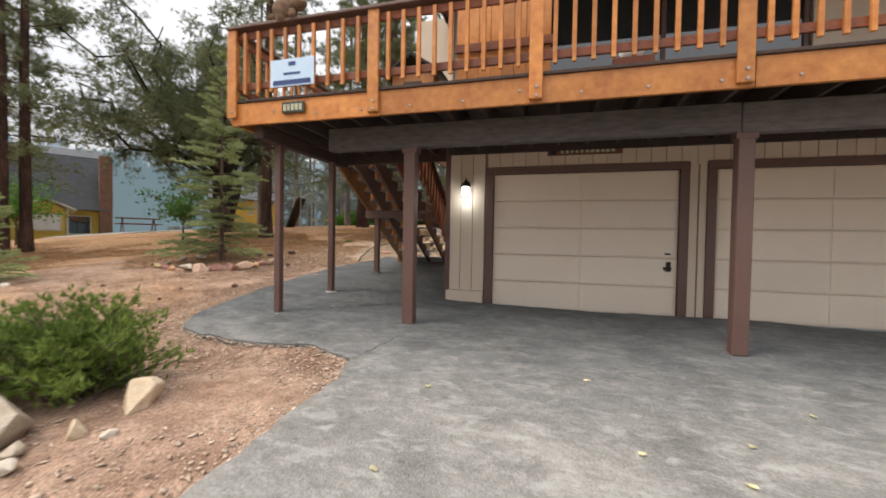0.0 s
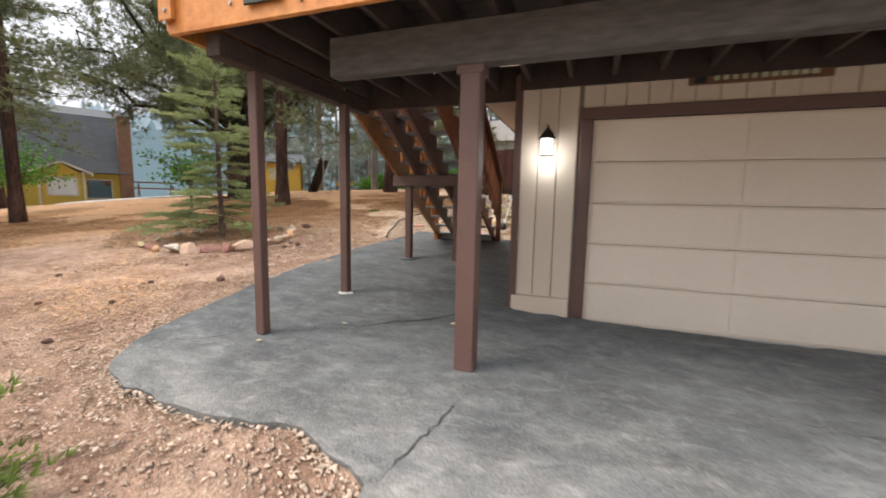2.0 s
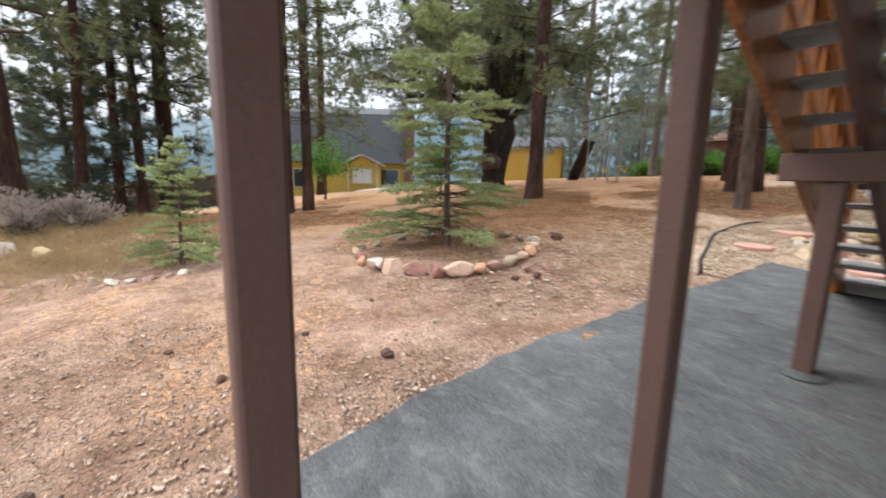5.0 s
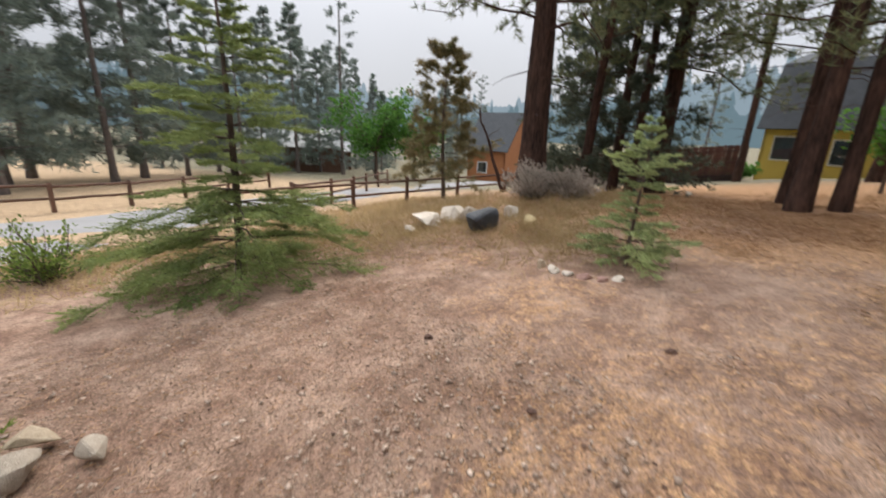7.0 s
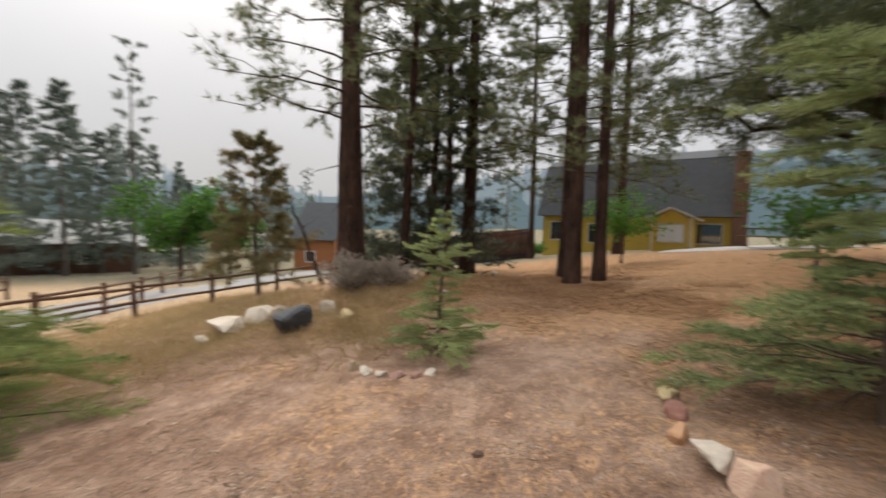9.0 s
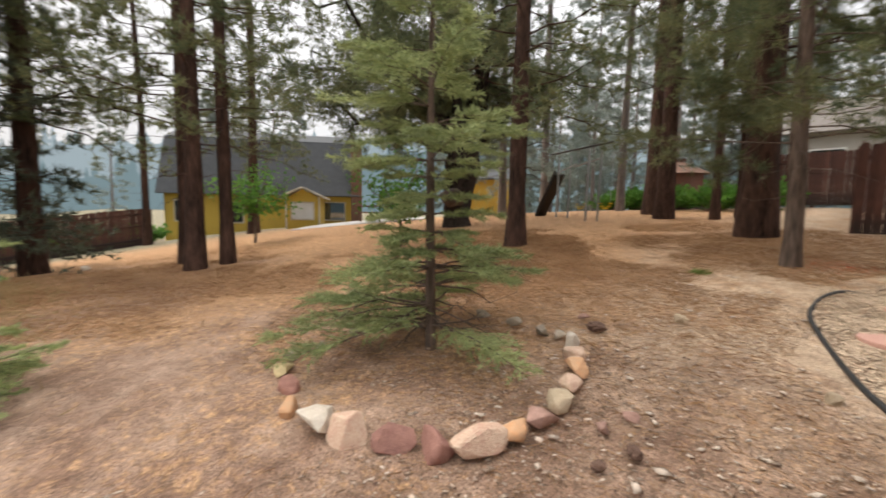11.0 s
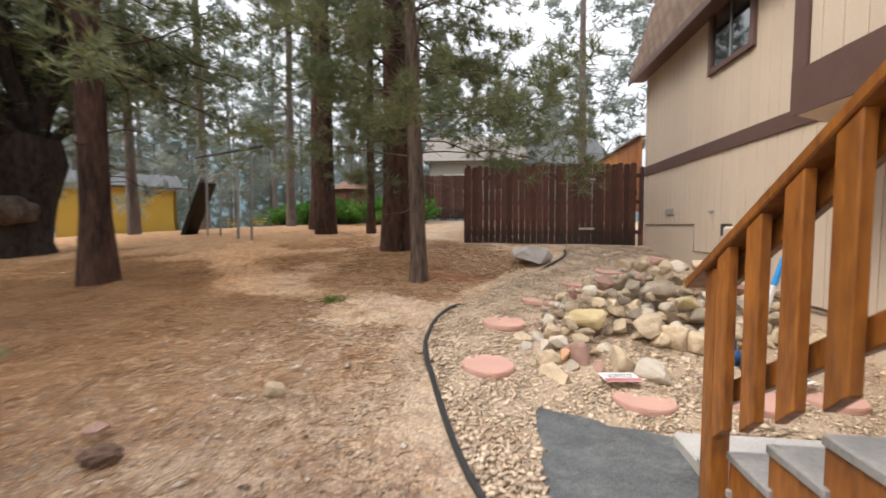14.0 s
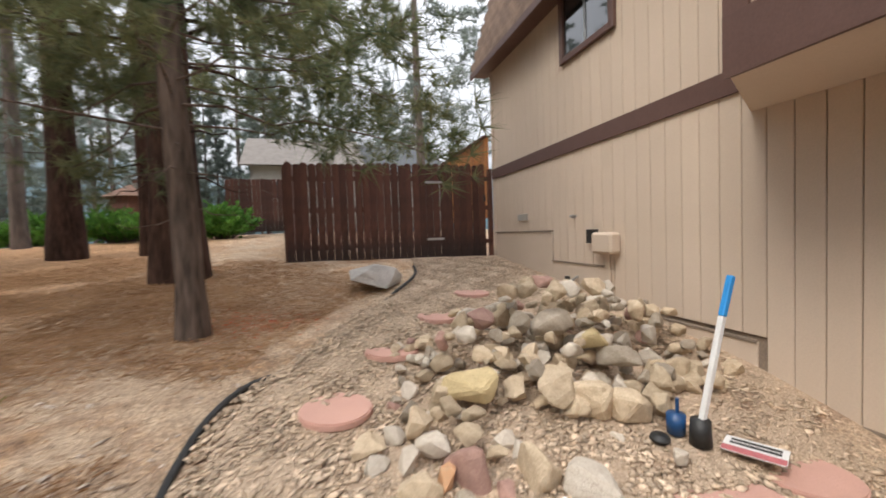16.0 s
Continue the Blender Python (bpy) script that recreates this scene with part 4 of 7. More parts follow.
def deck_rail():
    r = thing("deck_railing", "orange cedar railing with square balusters round the deck", "railing")
    posts = (-4.12, -2.10, -0.235, 1.645, 3.5, 5.35)
    for x in posts:
        p = part("post", box(x - 0.07, DY - 0.045, 2.57 if x < -4 else 2.515, x + 0.07, DY - 0.002, 3.70, 0.006), DECKWOOD, r)
        for z in (2.55, 2.64):
            b = part("bolt", cyl((0, 0, 0), 0.016, 0.012, 6), METAL, p)
            b.matrix_local = pose(x + 0.01, DY - 0.046, z, 90, 0, 0)
    bal = bm_mesh("baluster", box(-0.022, -0.02, 0, 0.022, 0.02, 0.78, 0.004), DECKWOOD)
    for a, b in zip(posts, posts[1:]):
        for k in range(1, 10):
            o = part("baluster", bal, DECKWOOD, r)
            o.location = (a + (b - a) * k / 10, DY - 0.018, 2.87)
        part("bottom_rail", box(a + 0.05, DY + 0.004, 2.93, b - 0.05, DY + 0.042, 3.02, 0.005), REDWOOD, r)
        part("top_rail", box(a + 0.05, DY + 0.004, 3.58, b - 0.05, DY + 0.042, 3.67, 0.005), REDWOOD, r)
    part("cap_rail", box(-4.18, DY - 0.07, 3.70, 9.0, DY + 0.075, 3.74, 0.008), BROWN, r, "dark cap rail")
    # west side run
    for y in (DY + 0.02, 6.55):
        part("post", box(-4.195, y - 0.0, 2.52, -4.152, y + 0.12, 3.70, 0.006), DECKWOOD, r)
    for k in range(1, 12):
        o = part("baluster", bal, DECKWOOD, r)
        o.matrix_local = pose(-4.17, DY + 0.12 + k * 0.19, 2.875, 0, 0, 90)
    part("bottom_rail", box(-4.148, DY + 0.14, 2.93, -4.11, 6.55, 3.02, 0.005), REDWOOD, r)
    part("top_rail", box(-4.148, DY + 0.14, 3.58, -4.11, 6.55, 3.67, 0.005), REDWOOD, r)
    part("cap_rail", box(-4.22, DY + 0.08, 3.701, -4.08, 6.7, 3.739, 0.008), BROWN, r)
    r.location.z = 0.036
    # rail on the rear rim beside the stair head
    for k in range(5):
        o = part("baluster", bal, DECKWOOD, r)
        o.location = (-2.7 + 0.2 * k, 6.66, 2.875)
    part("cap_rail", box(-2.78, 6.6, 3.70, -1.76, 6.72, 3.74, 0.008), BROWN, r)
    return r


deck_rail()


def deck_post(x, y, z1, w, label, name="support_post", foot=0.0, cap=False):
    z0 = gz(x, y) + 0.03
    p = thing(name, label, "post", (x, y, z0), group="deck posts")
    part("shaft", box(-w / 2, -w / 2, 0.0, w / 2, w / 2, z1 - z0, 0.008), BROWN, p)
    if foot:
        bm = bmesh.new()
        bmesh.ops.create_icosphere(bm, subdivisions=2, radius=foot)
        rng = random.Random(int(x * 100))
        for v in bm.verts:
            v.co *= rng.uniform(0.85, 1.1)
            v.co.z *= 0.22
        part("footing", bm, CONCRETE, p, "rough concrete footing collar")
    if cap:
        part("bracket", box(-0.1, -0.08, z1 - z0 - 0.06, 0.1, 0.08, z1 - z0 + 0.16, 0.004), BROWN, p, "brown saddle bracket")
    return p


deck_post(-3.81, 4.77, 2.36, 0.095, "slim brown painted deck post on asphalt", foot=0.0)
deck_post(-3.745, 6.05, 2.36, 0.095, "slim brown painted deck post with pale concrete footing", foot=0.11)
deck_post(-1.825, 4.80, 2.23, 0.15, "thick brown painted deck post under the beam", cap=True)
deck_post(1.866, 4.80, 2.215, 0.15, "thick brown painted deck post before the garage doors", cap=True)
deck_post(5.4, 4.80, 2.215, 0.15, "thick brown painted deck post under the beam", cap=True)


# ---- outside stairs ----
SY0, SZ0, RUN, RISE, NT = 6.95, 2.81, 0.275, 0.187, 11


def stairs():
    s = thing("staircase", "open timber outside stairs with orange cedar railings", "stairs")
    xl, xr = -4.04, -2.80
    me = None
    for i, x in enumerate((xl, xl + 0.36, xl + 0.75, xr - 0.05)):
        bm = bmesh.new()
        top = []
        for k in range(NT + 1):
            y, z = SY0 + k * RUN, SZ0 - (k + 1) * RISE
            top += [(y, z), (y + RUN, z)]
        yb = SY0 + (NT + 1) * RUN
        zb = gz(-3.4, yb) + 0.02
        top = [p for p in top if p[1] > zb + 0.02]
        prof = [(6.68, SZ0 - 0.002), (SY0, SZ0 - 0.002)] + top + [(top[-1][0], zb), (top[-1][0] - 0.22, zb), (SY0, SZ0 - RISE - 0.36), (6.68, SZ0 - 0.4)]
        vs = [bm.verts.new((x, a, b)) for a, b in prof]
        face = bm.faces.new(vs)
        r = bmesh.ops.extrude_face_region(bm, geom=[face])
        for v in r["geom"]:
            if isinstance(v, bmesh.types.BMVert):
                v.co.x += 0.045
        bmesh.ops.recalc_face_normals(bm, faces=list(bm.faces))
        part("stringer", bm, (STAIRWOOD, BROWN, BROWN, REDWOOD)[i], s, ("orange cedar outer stringer", "brown painted stringer", "brown painted stringer", "red-brown outer stringer")[i])
    for k in range(NT + 1):
        z = SZ0 - (k + 1) * RISE
        if z < gz(-3.4, SY0 + k * RUN) + 0.06:
            continue
        part("tread", box(xl - 0.02, SY0 + k * RUN - 0.03, z + 0.001, xr + 0.02, SY0 + (k + 1) * RUN - 0.005, z + 0.04, 0.005), TREAD, s, "grey painted tread board")
    part("top_tread", box(xl - 0.02, 6.685, SZ0, xr + 0.02, SY0 - 0.003, SZ0 + 0.036, 0.005), TREAD, s, "grey painted top tread level with the deck")
    # middle support
    part("cross_beam", box(-4.0, 7.79, 1.50, -2.72, 7.93, 1.665, 0.006), BROWN, s, "brown cross beam")
    for x in (-3.74, -2.93):
        z = gz(x, 7.86) + 0.03
        p = part("leg", box(x - 0.05, 7.81, z, x + 0.05, 7.91, 1.498, 0.006), BROWN, s, "brown post")
        bm = bmesh.new()
        bmesh.ops.create_icosphere(bm, subdivisions=2, radius=0.14, matrix=Matrix.Translation((x, 7.86, z)) @ Matrix.Diagonal((1, 1, 0.22, 1)))
        part("footing", bm, ASPHALT, p)
    # railings on both sides
    m = 0.677
    for x, wood, side in ((-4.09, STAIRWOOD, -1), (-2.74, REDWOOD, 1)):
        def zr(y):
            return 1.56 - (y - 10.22) * m
        rail = part("handrail", slope_beam((x, 7.0, zr(7.0)), (x, 10.21, zr(10.21)), 0.15, 0.045), REDWOOD if side > 0 else STAIRWOOD, s, "honey-brown sloping cap rail")
        part("side_rail", slope_beam((x + 0.03 * -side, 7.05, zr(7.05) - 0.09), (x + 0.03 * -side, 10.0, zr(10.0) - 0.09), 0.04, 0.09), wood, s)
        part("lower_rail", slope_beam((x + 0.03 * -side, 7.0, zr(7.0) - 0.66), (x + 0.03 * -side, 10.0, zr(10.0) - 0.66), 0.04, 0.09), wood, s)
        zb = gz(x, 10.0) + 0.03
        part("newel", box(x - 0.045, 9.965, zb, x + 0.045, 10.06, zr(10.0) - 0.03, 0.006), wood, s, "square newel post on the asphalt")
        part("top_newel", box(x - 0.045, 6.85, 2.5, x + 0.045, 6.94, 3.74, 0.006), wood, s)
        for k in range(1, 15):
            y = 10.09 - k * 0.21
            zt, zl = zr(y) - 0.03, zr(y) - 0.88
            bm = box(x - 0.045 + 0.02 * side, y - 0.045, zl, x + 0.0 + 0.02 * side, y + 0.045, zt, 0.005)
            for v in bm.verts:
                if v.co.z < zl + 0.2:
                    v.co.z -= (v.co.y - y) * 1.0
                elif v.co.z > zt - 0.1:
                    v.co.z -= (v.co.y - y) * m
            part("baluster", bm, wood, s)
    return s


stairs()


def paint_brush():
    t = thing("paint_brush", "white-handled brush with dark bristles lying on the stair rail", "brush", (-4.11, 10.05, 1.722), 0)
    part("handle", beam((0, 0, 0), (0, 0.1, -0.0677), 0.026, 0.026, 0.009), CONCRETE, t, "white handle")
    part("bristles", beam((0, 0.1, -0.0677), (0, 0.15, -0.1), 0.04, 0.03, 0.01), BLACKPLASTIC, t, "dark bristles")


paint_brush()


# ---- trees and plants ----
def limb_path(rng, a, way, length, droop, n=6, wob=0.06):
    t = np.linspace(0, 1, n)[:, None]
    p = np.asarray(a) + np.asarray(way) * length * t + np.array([[0, 0, -1.0]]) * droop * length * t ** 2
    p[1:] += rng.normal(size=(n - 1, 3)) * wob * length * t[1:]
    return p


def pine_meshes(seed, height, radius, bare, reach, limbs=60, tuft_n=14, needle=0.2, width=0.022, k=10, lean=0.0, bark=None, leaf=None, sides=12, dead=8, tip=0.35, twigs=3):
    """Trunk with limbs, and crown, of a pine: bare is where the crown starts, reach its longest limb."""
    rng = np.random.default_rng(seed)
    wood, crown = Heap(), Heap()
    n = 14
    t = np.linspace(0, 1, n)
    pts = np.stack([lean * height * t ** 1.3 + 0.05 * np.sin(t * 5 + seed), 0.06 * np.sin(t * 4 + seed * 2), t * height - 0.3], -1)
    rad = radius * (1 - 0.85 * t) * (1 + 0.35 * np.exp(-t * height / 0.35))
    v, f = tube_arrays(pts, rad, sides)
    v += rng.normal(size=v.shape) * radius * 0.05 * np.array([1, 1, 0])
    wood.add(v, f)
    cs, ws = [], []
    for i in range(limbs + dead):
        isdead = i >= limbs
        h = rng.uniform(bare * 0.45, bare * 1.1) if isdead else bare + (height - bare) * (i / limbs) ** 1.1 + rng.uniform(-0.2, 0.2)
        h = min(h, height * 0.985)
        u = max(0.0, (h - bare) / (height - bare))
        L = reach * (0.35 if isdead else (tip + (1 - tip) * (1 - u) ** 0.75)) * rng.uniform(0.65, 1.15)
        a = i * 2.4 + rng.uniform(-0.5, 0.5)
        el = rng.uniform(-0.15, 0.25) + 0.5 * u
        way = np.array([math.cos(a) * math.cos(el), math.sin(a) * math.cos(el), math.sin(el)])
        base = np.array([np.interp(h + 0.3, t * height, pts[:, 0]), np.interp(h + 0.3, t * height, pts[:, 1]), h])
        p = limb_path(rng, base, way, L, rng.uniform(0.1, 0.35) * (1 - u))
        r0 = max(0.01, radius * 0.11 * (1 - 0.6 * u)) * (0.6 if isdead else 1)
        v, f = tube_arrays(p, np.linspace(r0, r0 * 0.2, len(p)), 5 if sides > 8 else 3)
        wood.add(v, f)
        if isdead:
            continue
        for j in range(twigs + 1):
            if j == 0:
                q = p
            else:
                s0 = rng.uniform(0.35, 0.9)
                b0 = p[0] + (p[-1] - p[0]) * s0
                tw = way + rng.normal(size=3) * 0.7
                tw[2] = tw[2] * 0.5 + 0.1
                tw /= np.linalg.norm(tw)
                q = limb_path(rng, np.array([np.interp(s0, np.linspace(0, 1, len(p)), p[:, c]) for c in range(3)]), tw, L * rng.uniform(0.25, 0.45), 0.1, 4)
                v, f = tube_arrays(q, np.linspace(r0 * 0.28, r0 * 0.1, len(q)), 4 if sides > 8 else 3)
                wood.add(v, f)
            m = max(2, int(tuft_n * (1.0 if j == 0 else 0.6)))
            s = rng.uniform(0.35 if j == 0 else 0.15, 1.0, m) ** 0.8
            ss = np.linspace(0, 1, len(q))
            c = np.stack([np.interp(s, ss, q[:, a2]) for a2 in range(3)], -1)
            d = q[-1] - q[0]
            d = d / (np.linalg.norm(d) + 1e-9)
            c += rng.normal(size=c.shape) * 0.07 * L * 0.5
            cs.append(c)
            ws.append(np.repeat((d * 0.8 + np.array([0, 0, 0.35]))[None], m, 0))
    v, f = tufts(rng, np.concatenate(cs), np.concatenate(ws), k, needle, width)
    crown.add(v, f)
    return wood.mesh("pine_trunk", bark or BARK, True), crown.mesh("pine_crown", leaf or NEEDLE)


def pine(meshes, x, y, label, rz=0.0, s=1.0, group="pines", name="pine_tree", z=None, sz=1.0):
    t = thing(name, label, "pine tree", (x, y, gz(x, y) if z is None else z), rz, group)
    t.scale = (s, s, s * sz)
    part("trunk", meshes[0], None, t)
    part("crown", meshes[1], None, t)
    return t


def fir_meshes(seed, height, reach, radius, whorls, per, leaf, low=0.12, density=1.0, needle=0.05, gap=0.0, droop=0.25, shape=None, twigs=0):
    """A young fir: whorls of flat drooping sprays, bright at the tips."""
    rng = np.random.default_rng(seed)
    wood, crown = Heap(), Heap()
    t = np.linspace(0, 1, 10)
    pts = np.stack([0.03 * np.sin(t * 4 + seed), 0.03 * np.sin(t * 5), t * height - 0.05], -1)
    v, f = tube_arrays(pts, radius * (1 - 0.93 * t), 9)
    wood.add(v, f)
    for w in range(whorls):
        u = w / max(1, whorls - 1)
        h = low + (height * 0.97 - low) * u ** 0.95
        for b in range(per + (2 if u < 0.25 else 0)):
            a = rng.uniform(0, 6.283) if gap else w * 1.1 + b * 6.283 / per + rng.uniform(-0.25, 0.25)
            L = reach * ((1 - u) ** 1.15 * 0.93 + 0.07) * rng.uniform(0.4, 1.2)
            if shape:
                L = reach * np.interp(u, shape[0], shape[1]) * rng.uniform(0.55, 1.15)
            if rng.uniform() < 0.22 * u + 0.06:
                continue
            el = rng.uniform(-0.05, 0.2) + 0.55 * u ** 2
            way = np.array([math.cos(a) * math.cos(el), math.sin(a) * math.cos(el), math.sin(el)])
            p = limb_path(rng, (0.03 * math.sin(u * 4 + seed), 0.03 * math.sin(u * 5), h), way, L, droop * (1 - 0.7 * u), 6, 0.025)
            v, f = tube_arrays(p, np.linspace(max(0.004, radius * 0.22 * (1 - u)), 0.002, 6), 5)
            wood.add(v, f)
            side = np.array([-math.sin(a), math.cos(a), 0])
            m = max(4, int(L / 0.055 * density))
            for sgn in (-1, 1):
                s = np.sort(rng.uniform(0.22, 0.98, m))
                c = np.stack([np.interp(s, np.linspace(0, 1, 6), p[:, q]) for q in range(3)], -1)
                tl = (L * 0.42 * (1 - s * 0.75) * rng.uniform(0.5, 1.1, m) + 0.03)[:, None]
                d = way[None] * rng.uniform(0.6, 1.0, (m, 1)) + sgn * side[None] * rng.uniform(0.5, 1.0, (m, 1)) + rng.normal(size=(m, 3)) * 0.12 + np.array([[0, 0, -0.08]])
                d /= np.linalg.norm(d, axis=1)[:, None]
                # needles along each twig
                kk = 11
                tt = np.linspace(0.05, 1, kk)[None, :, None]
                nc = (c[:, None] + d[:, None] * tl[:, None] * tt).reshape(-1, 3)
                nd = np.repeat(d, kk, 0)
                vv, ff = tufts(rng, nc, nd, 2, needle, 0.013, 0.6)
                crown.add(vv, ff)
            vv, ff = tufts(rng, p[2:], np.repeat(way[None], 4, 0), 8, needle * 1.3, 0.012, 0.6)
            crown.add(vv, ff)
    for i in range(twigs):
        a, el = rng.uniform(0, 6.283), rng.uniform(-0.3, 0.25)
        way = np.array([math.cos(a) * math.cos(el), math.sin(a) * math.cos(el), math.sin(el)])
        p = limb_path(rng, (0, 0, rng.uniform(0.1, 1.0)), way, reach * rng.uniform(0.35, 0.8), 0.1, 6, 0.05)
        p[:, 2] = np.maximum(p[:, 2], 0.03)
        v, f = tube_arrays(p, np.linspace(0.011, 0.003, 6), 4)
        wood.add(v, f)
        for j in range(4):
            q = limb_path(rng, p[rng.integers(2, 6)], way * 0.6 + rng.normal(size=3) * 0.5, reach * 0.16, 0.1, 4, 0.06)
            v, f = tube_arrays(q, np.linspace(0.005, 0.002, 4), 3)
            wood.add(v, f)
    return wood.mesh("fir_trunk", BARKGREY, True), crown.mesh("fir_crown", leaf)


def fir(meshes, x, y, label, rz=0.0, s=1.0, group="young firs"):
    t = thing("fir_tree", label, "fir tree", (x, y, gz(x, y)), rz, group)
    t.scale = (s, s, s)
    part("trunk", meshes[0], None, t)
    part("crown", meshes[1], None, t)
    return t


def broadleaf(seed, height, spread, trunk_r, leaf_n, leaf_size, bark, leaf, stems=5, base=0.35):
    rng = np.random.default_rng(seed)
    wood, crown = Heap(), Heap()
    cs = []
    v, f = tube_arrays(np.array([[0, 0, -0.1], [0.02, 0, height * base * 0.5], [0, 0.02, height * base]]), np.array([trunk_r * 1.25, trunk_r, trunk_r * 0.8]), 9)
    wood.add(v, f)
    for i in range(stems):
        a = i * 6.283 / stems + rng.uniform(-0.4, 0.4)
        el = rng.uniform(0.6, 1.35)
        way = np.array([math.cos(a) * math.cos(el), math.sin(a) * math.cos(el), math.sin(el)])
        p = limb_path(rng, (0, 0, height * base), way, height * (1 - base) * rng.uniform(0.7, 1.0), -0.05, 7, 0.08)
        v, f = tube_arrays(p, np.linspace(trunk_r * 0.6, 0.012, 7), 6)
        wood.add(v, f)
        for j in range(10):
            q0 = p[rng.integers(1, 7)]
            w2 = rng.normal(size=3)
            w2[2] = abs(w2[2]) * 0.5
            w2 /= np.linalg.norm(w2)
            q = limb_path(rng, q0, w2, spread * rng.uniform(0.3, 0.8), 0.1, 5, 0.1)
            v, f = tube_arrays(q, np.linspace(trunk_r * 0.2, 0.005, 5), 4)
            wood.add(v, f)
            m = leaf_n // (stems * 10)
            c = q[rng.integers(1, 5, m)] + rng.normal(size=(m, 3)) * spread * 0.14
            cs.append(c)
    v, f = leaves(rng, np.concatenate(cs), leaf_size)
    crown.add(v, f)
    return wood.mesh("broadleaf_wood", bark, True), crown.mesh("broadleaf_crown", leaf)


def shrub_meshes(seed, height, spread, stems, per, size, leaf, narrow=False):
    rng = np.random.default_rng(seed)
    wood, crown = Heap(), Heap()
    for i in range(stems):
        a = rng.uniform(0, 6.283)
        el = rng.uniform(0.35, 1.45)
        way = np.array([math.cos(a) * math.cos(el) * spread / height, math.sin(a) * math.cos(el) * spread / height, math.sin(el)])
        p = limb_path(rng, (rng.normal() * spread * 0.12, rng.normal() * spread * 0.12, -0.03), way, height * rng.uniform(0.6, 1.05), 0.08, 7, 0.05)
        v, f = tube_arrays(p, np.linspace(0.014, 0.003, 7), 4)
        wood.add(v, f)
        s = rng.uniform(0.25, 1.0, per)
        c = np.stack([np.interp(s, np.linspace(0, 1, 7), p[:, q]) for q in range(3)], -1) + rng.normal(size=(per, 3)) * 0.055
        w = np.repeat(way[None] / np.linalg.norm(way), per, 0) * 0.9 + np.array([[0, 0, 0.4]])
        if narrow:
            v, f = tufts(rng, c, w, 5, size, size * 0.22, 0.55)
        else:
            v, f = leaves(rng, c, size, w)
        crown.add(v, f)
    return wood.mesh("shrub_stems", BARKGREY), crown.mesh("shrub_leaves", leaf)


def shrub(meshes, x, y, label, name="shrub", rz=0.0, s=1.0, group=""):
    t = thing(name, label, "shrub", (x, y, gz(x, y)), rz, group)
    t.scale = (s, s, s)
    part("stem", meshes[0], None, t)
    part("foliage", meshes[1], None, t)
    return t


# big pines round the lot: (x, y, trunk radius, height, crown start, reach, lean, turn)
BIG = pine_meshes(11, 24, 0.40, 4.8, 3.8, 84, 16, 0.24, 0.026, 14)
BIG2 = pine_meshes(12, 20, 0.25, 3.7, 3.3, 84, 15, 0.23, 0.028, 11)
PTREE = pine_meshes(19, 18, 0.23, 3.4, 3.3, 46, 14, 0.2, 0.022, 13)
SLIM = pine_meshes(13, 17, 0.14, 3.6, 2.0, 64, 10, 0.2, 0.021, 13)
LEAN = pine_meshes(14, 15, 0.16, 5.5, 2.4, 60, 13, 0.22, 0.024, 13, lean=-0.2)
LOWPINE = pine_meshes(15, 10, 0.13, 2.0, 2.5, 100, 22, 0.2, 0.0105, 20, bark=BARKGREY)
BACKPINE = pine_meshes(61, 24, 0.36, 8.5, 3.2, 60, 14, 0.23, 0.026, 12, dead=14)
THICK = pine_meshes(16, 22, 0.36, 3.4, 3.4, 80, 18, 0.21, 0.0135, 20)
YOUNGPINE = pine_meshes(17, 4.6, 0.075, 0.9, 1.6, 80, 16, 0.17, 0.016, 14, bark=BARKGREY, dead=2, tip=0.3, twigs=2, leaf=RUSTNEEDLE)
SPRUCE = pine_meshes(18, 12, 0.18, 0.5, 3.0, 116, 15, 0.25, 0.04, 9, dead=0, tip=0.1, twigs=3, leaf=SPRUCELEAF)
pine(BIG, -16.3, 1.75, "massive red-barked pine behind the grey brush", 20, 0.9)
pine(LEAN, -18.9, 2.75, "leaning slim pine with dark trunk", 200)
pine(SLIM, -19.8, 4.1, "slim dark pine in the grove", 70, 1.1)
pine(SPRUCE, -20.3, 3.6, "dense dark conifer with branches to the ground", 30)
pine(SPRUCE, -22.8, 2.0, "dense dark conifer with branches to the ground", 150, 0.8)
pine(BIG2, -20.4, 4.9, "tall dark pine in the grove", 100, 1.1)
pine(PTREE, -16.0, 7.75, "straight dark-barked pine before the yellow house", 10, 0.9)
pine(PTREE, -17.6, 7.95, "straight dark-barked pine before the yellow house", 130, 0.95)
pine(SLIM, -16.2, 8.55, "slim reddish pine beside two thicker pines", 250, 1.15)
pine(SLIM, -30.0, 8.3, "pale slim pine far behind the grove", 45, 1.3)
pine(BIG2, -26.0, 12.2, "pine standing beside the yellow porch", 60, 1.0)
pine(BIG2, -11.2, 13.45, "straight reddish pine on the needle-covered slope", 300, 0.88)
pine(BACKPINE, -10.2, 19.6, "tall dark pine on the back slope", 180, 0.75)
pine(BACKPINE, -11.4, 21.9, "tall pale-barked pine on the back slope", 150, 0.9)
pine(SLIM, -8.75, 19.6, "slim dark pine by the back hedge", 90, 0.9)
pine(SLIM, -8.3, 20.3, "slim dark pine by the back hedge", 190, 0.9)
pine(THICK, -7.25, 16.7, "thick pine with furrowed bark beside the gravel walk", 40, 0.92)
pine(LOWPINE, -6.38, 14.0, "small pine with low drooping boughs by the gravel walk", 75, 1.0)
pine(YOUNGPINE, -18.5, -2.3, "young pine with rusty needles by the rail fence", 0, 1.15)



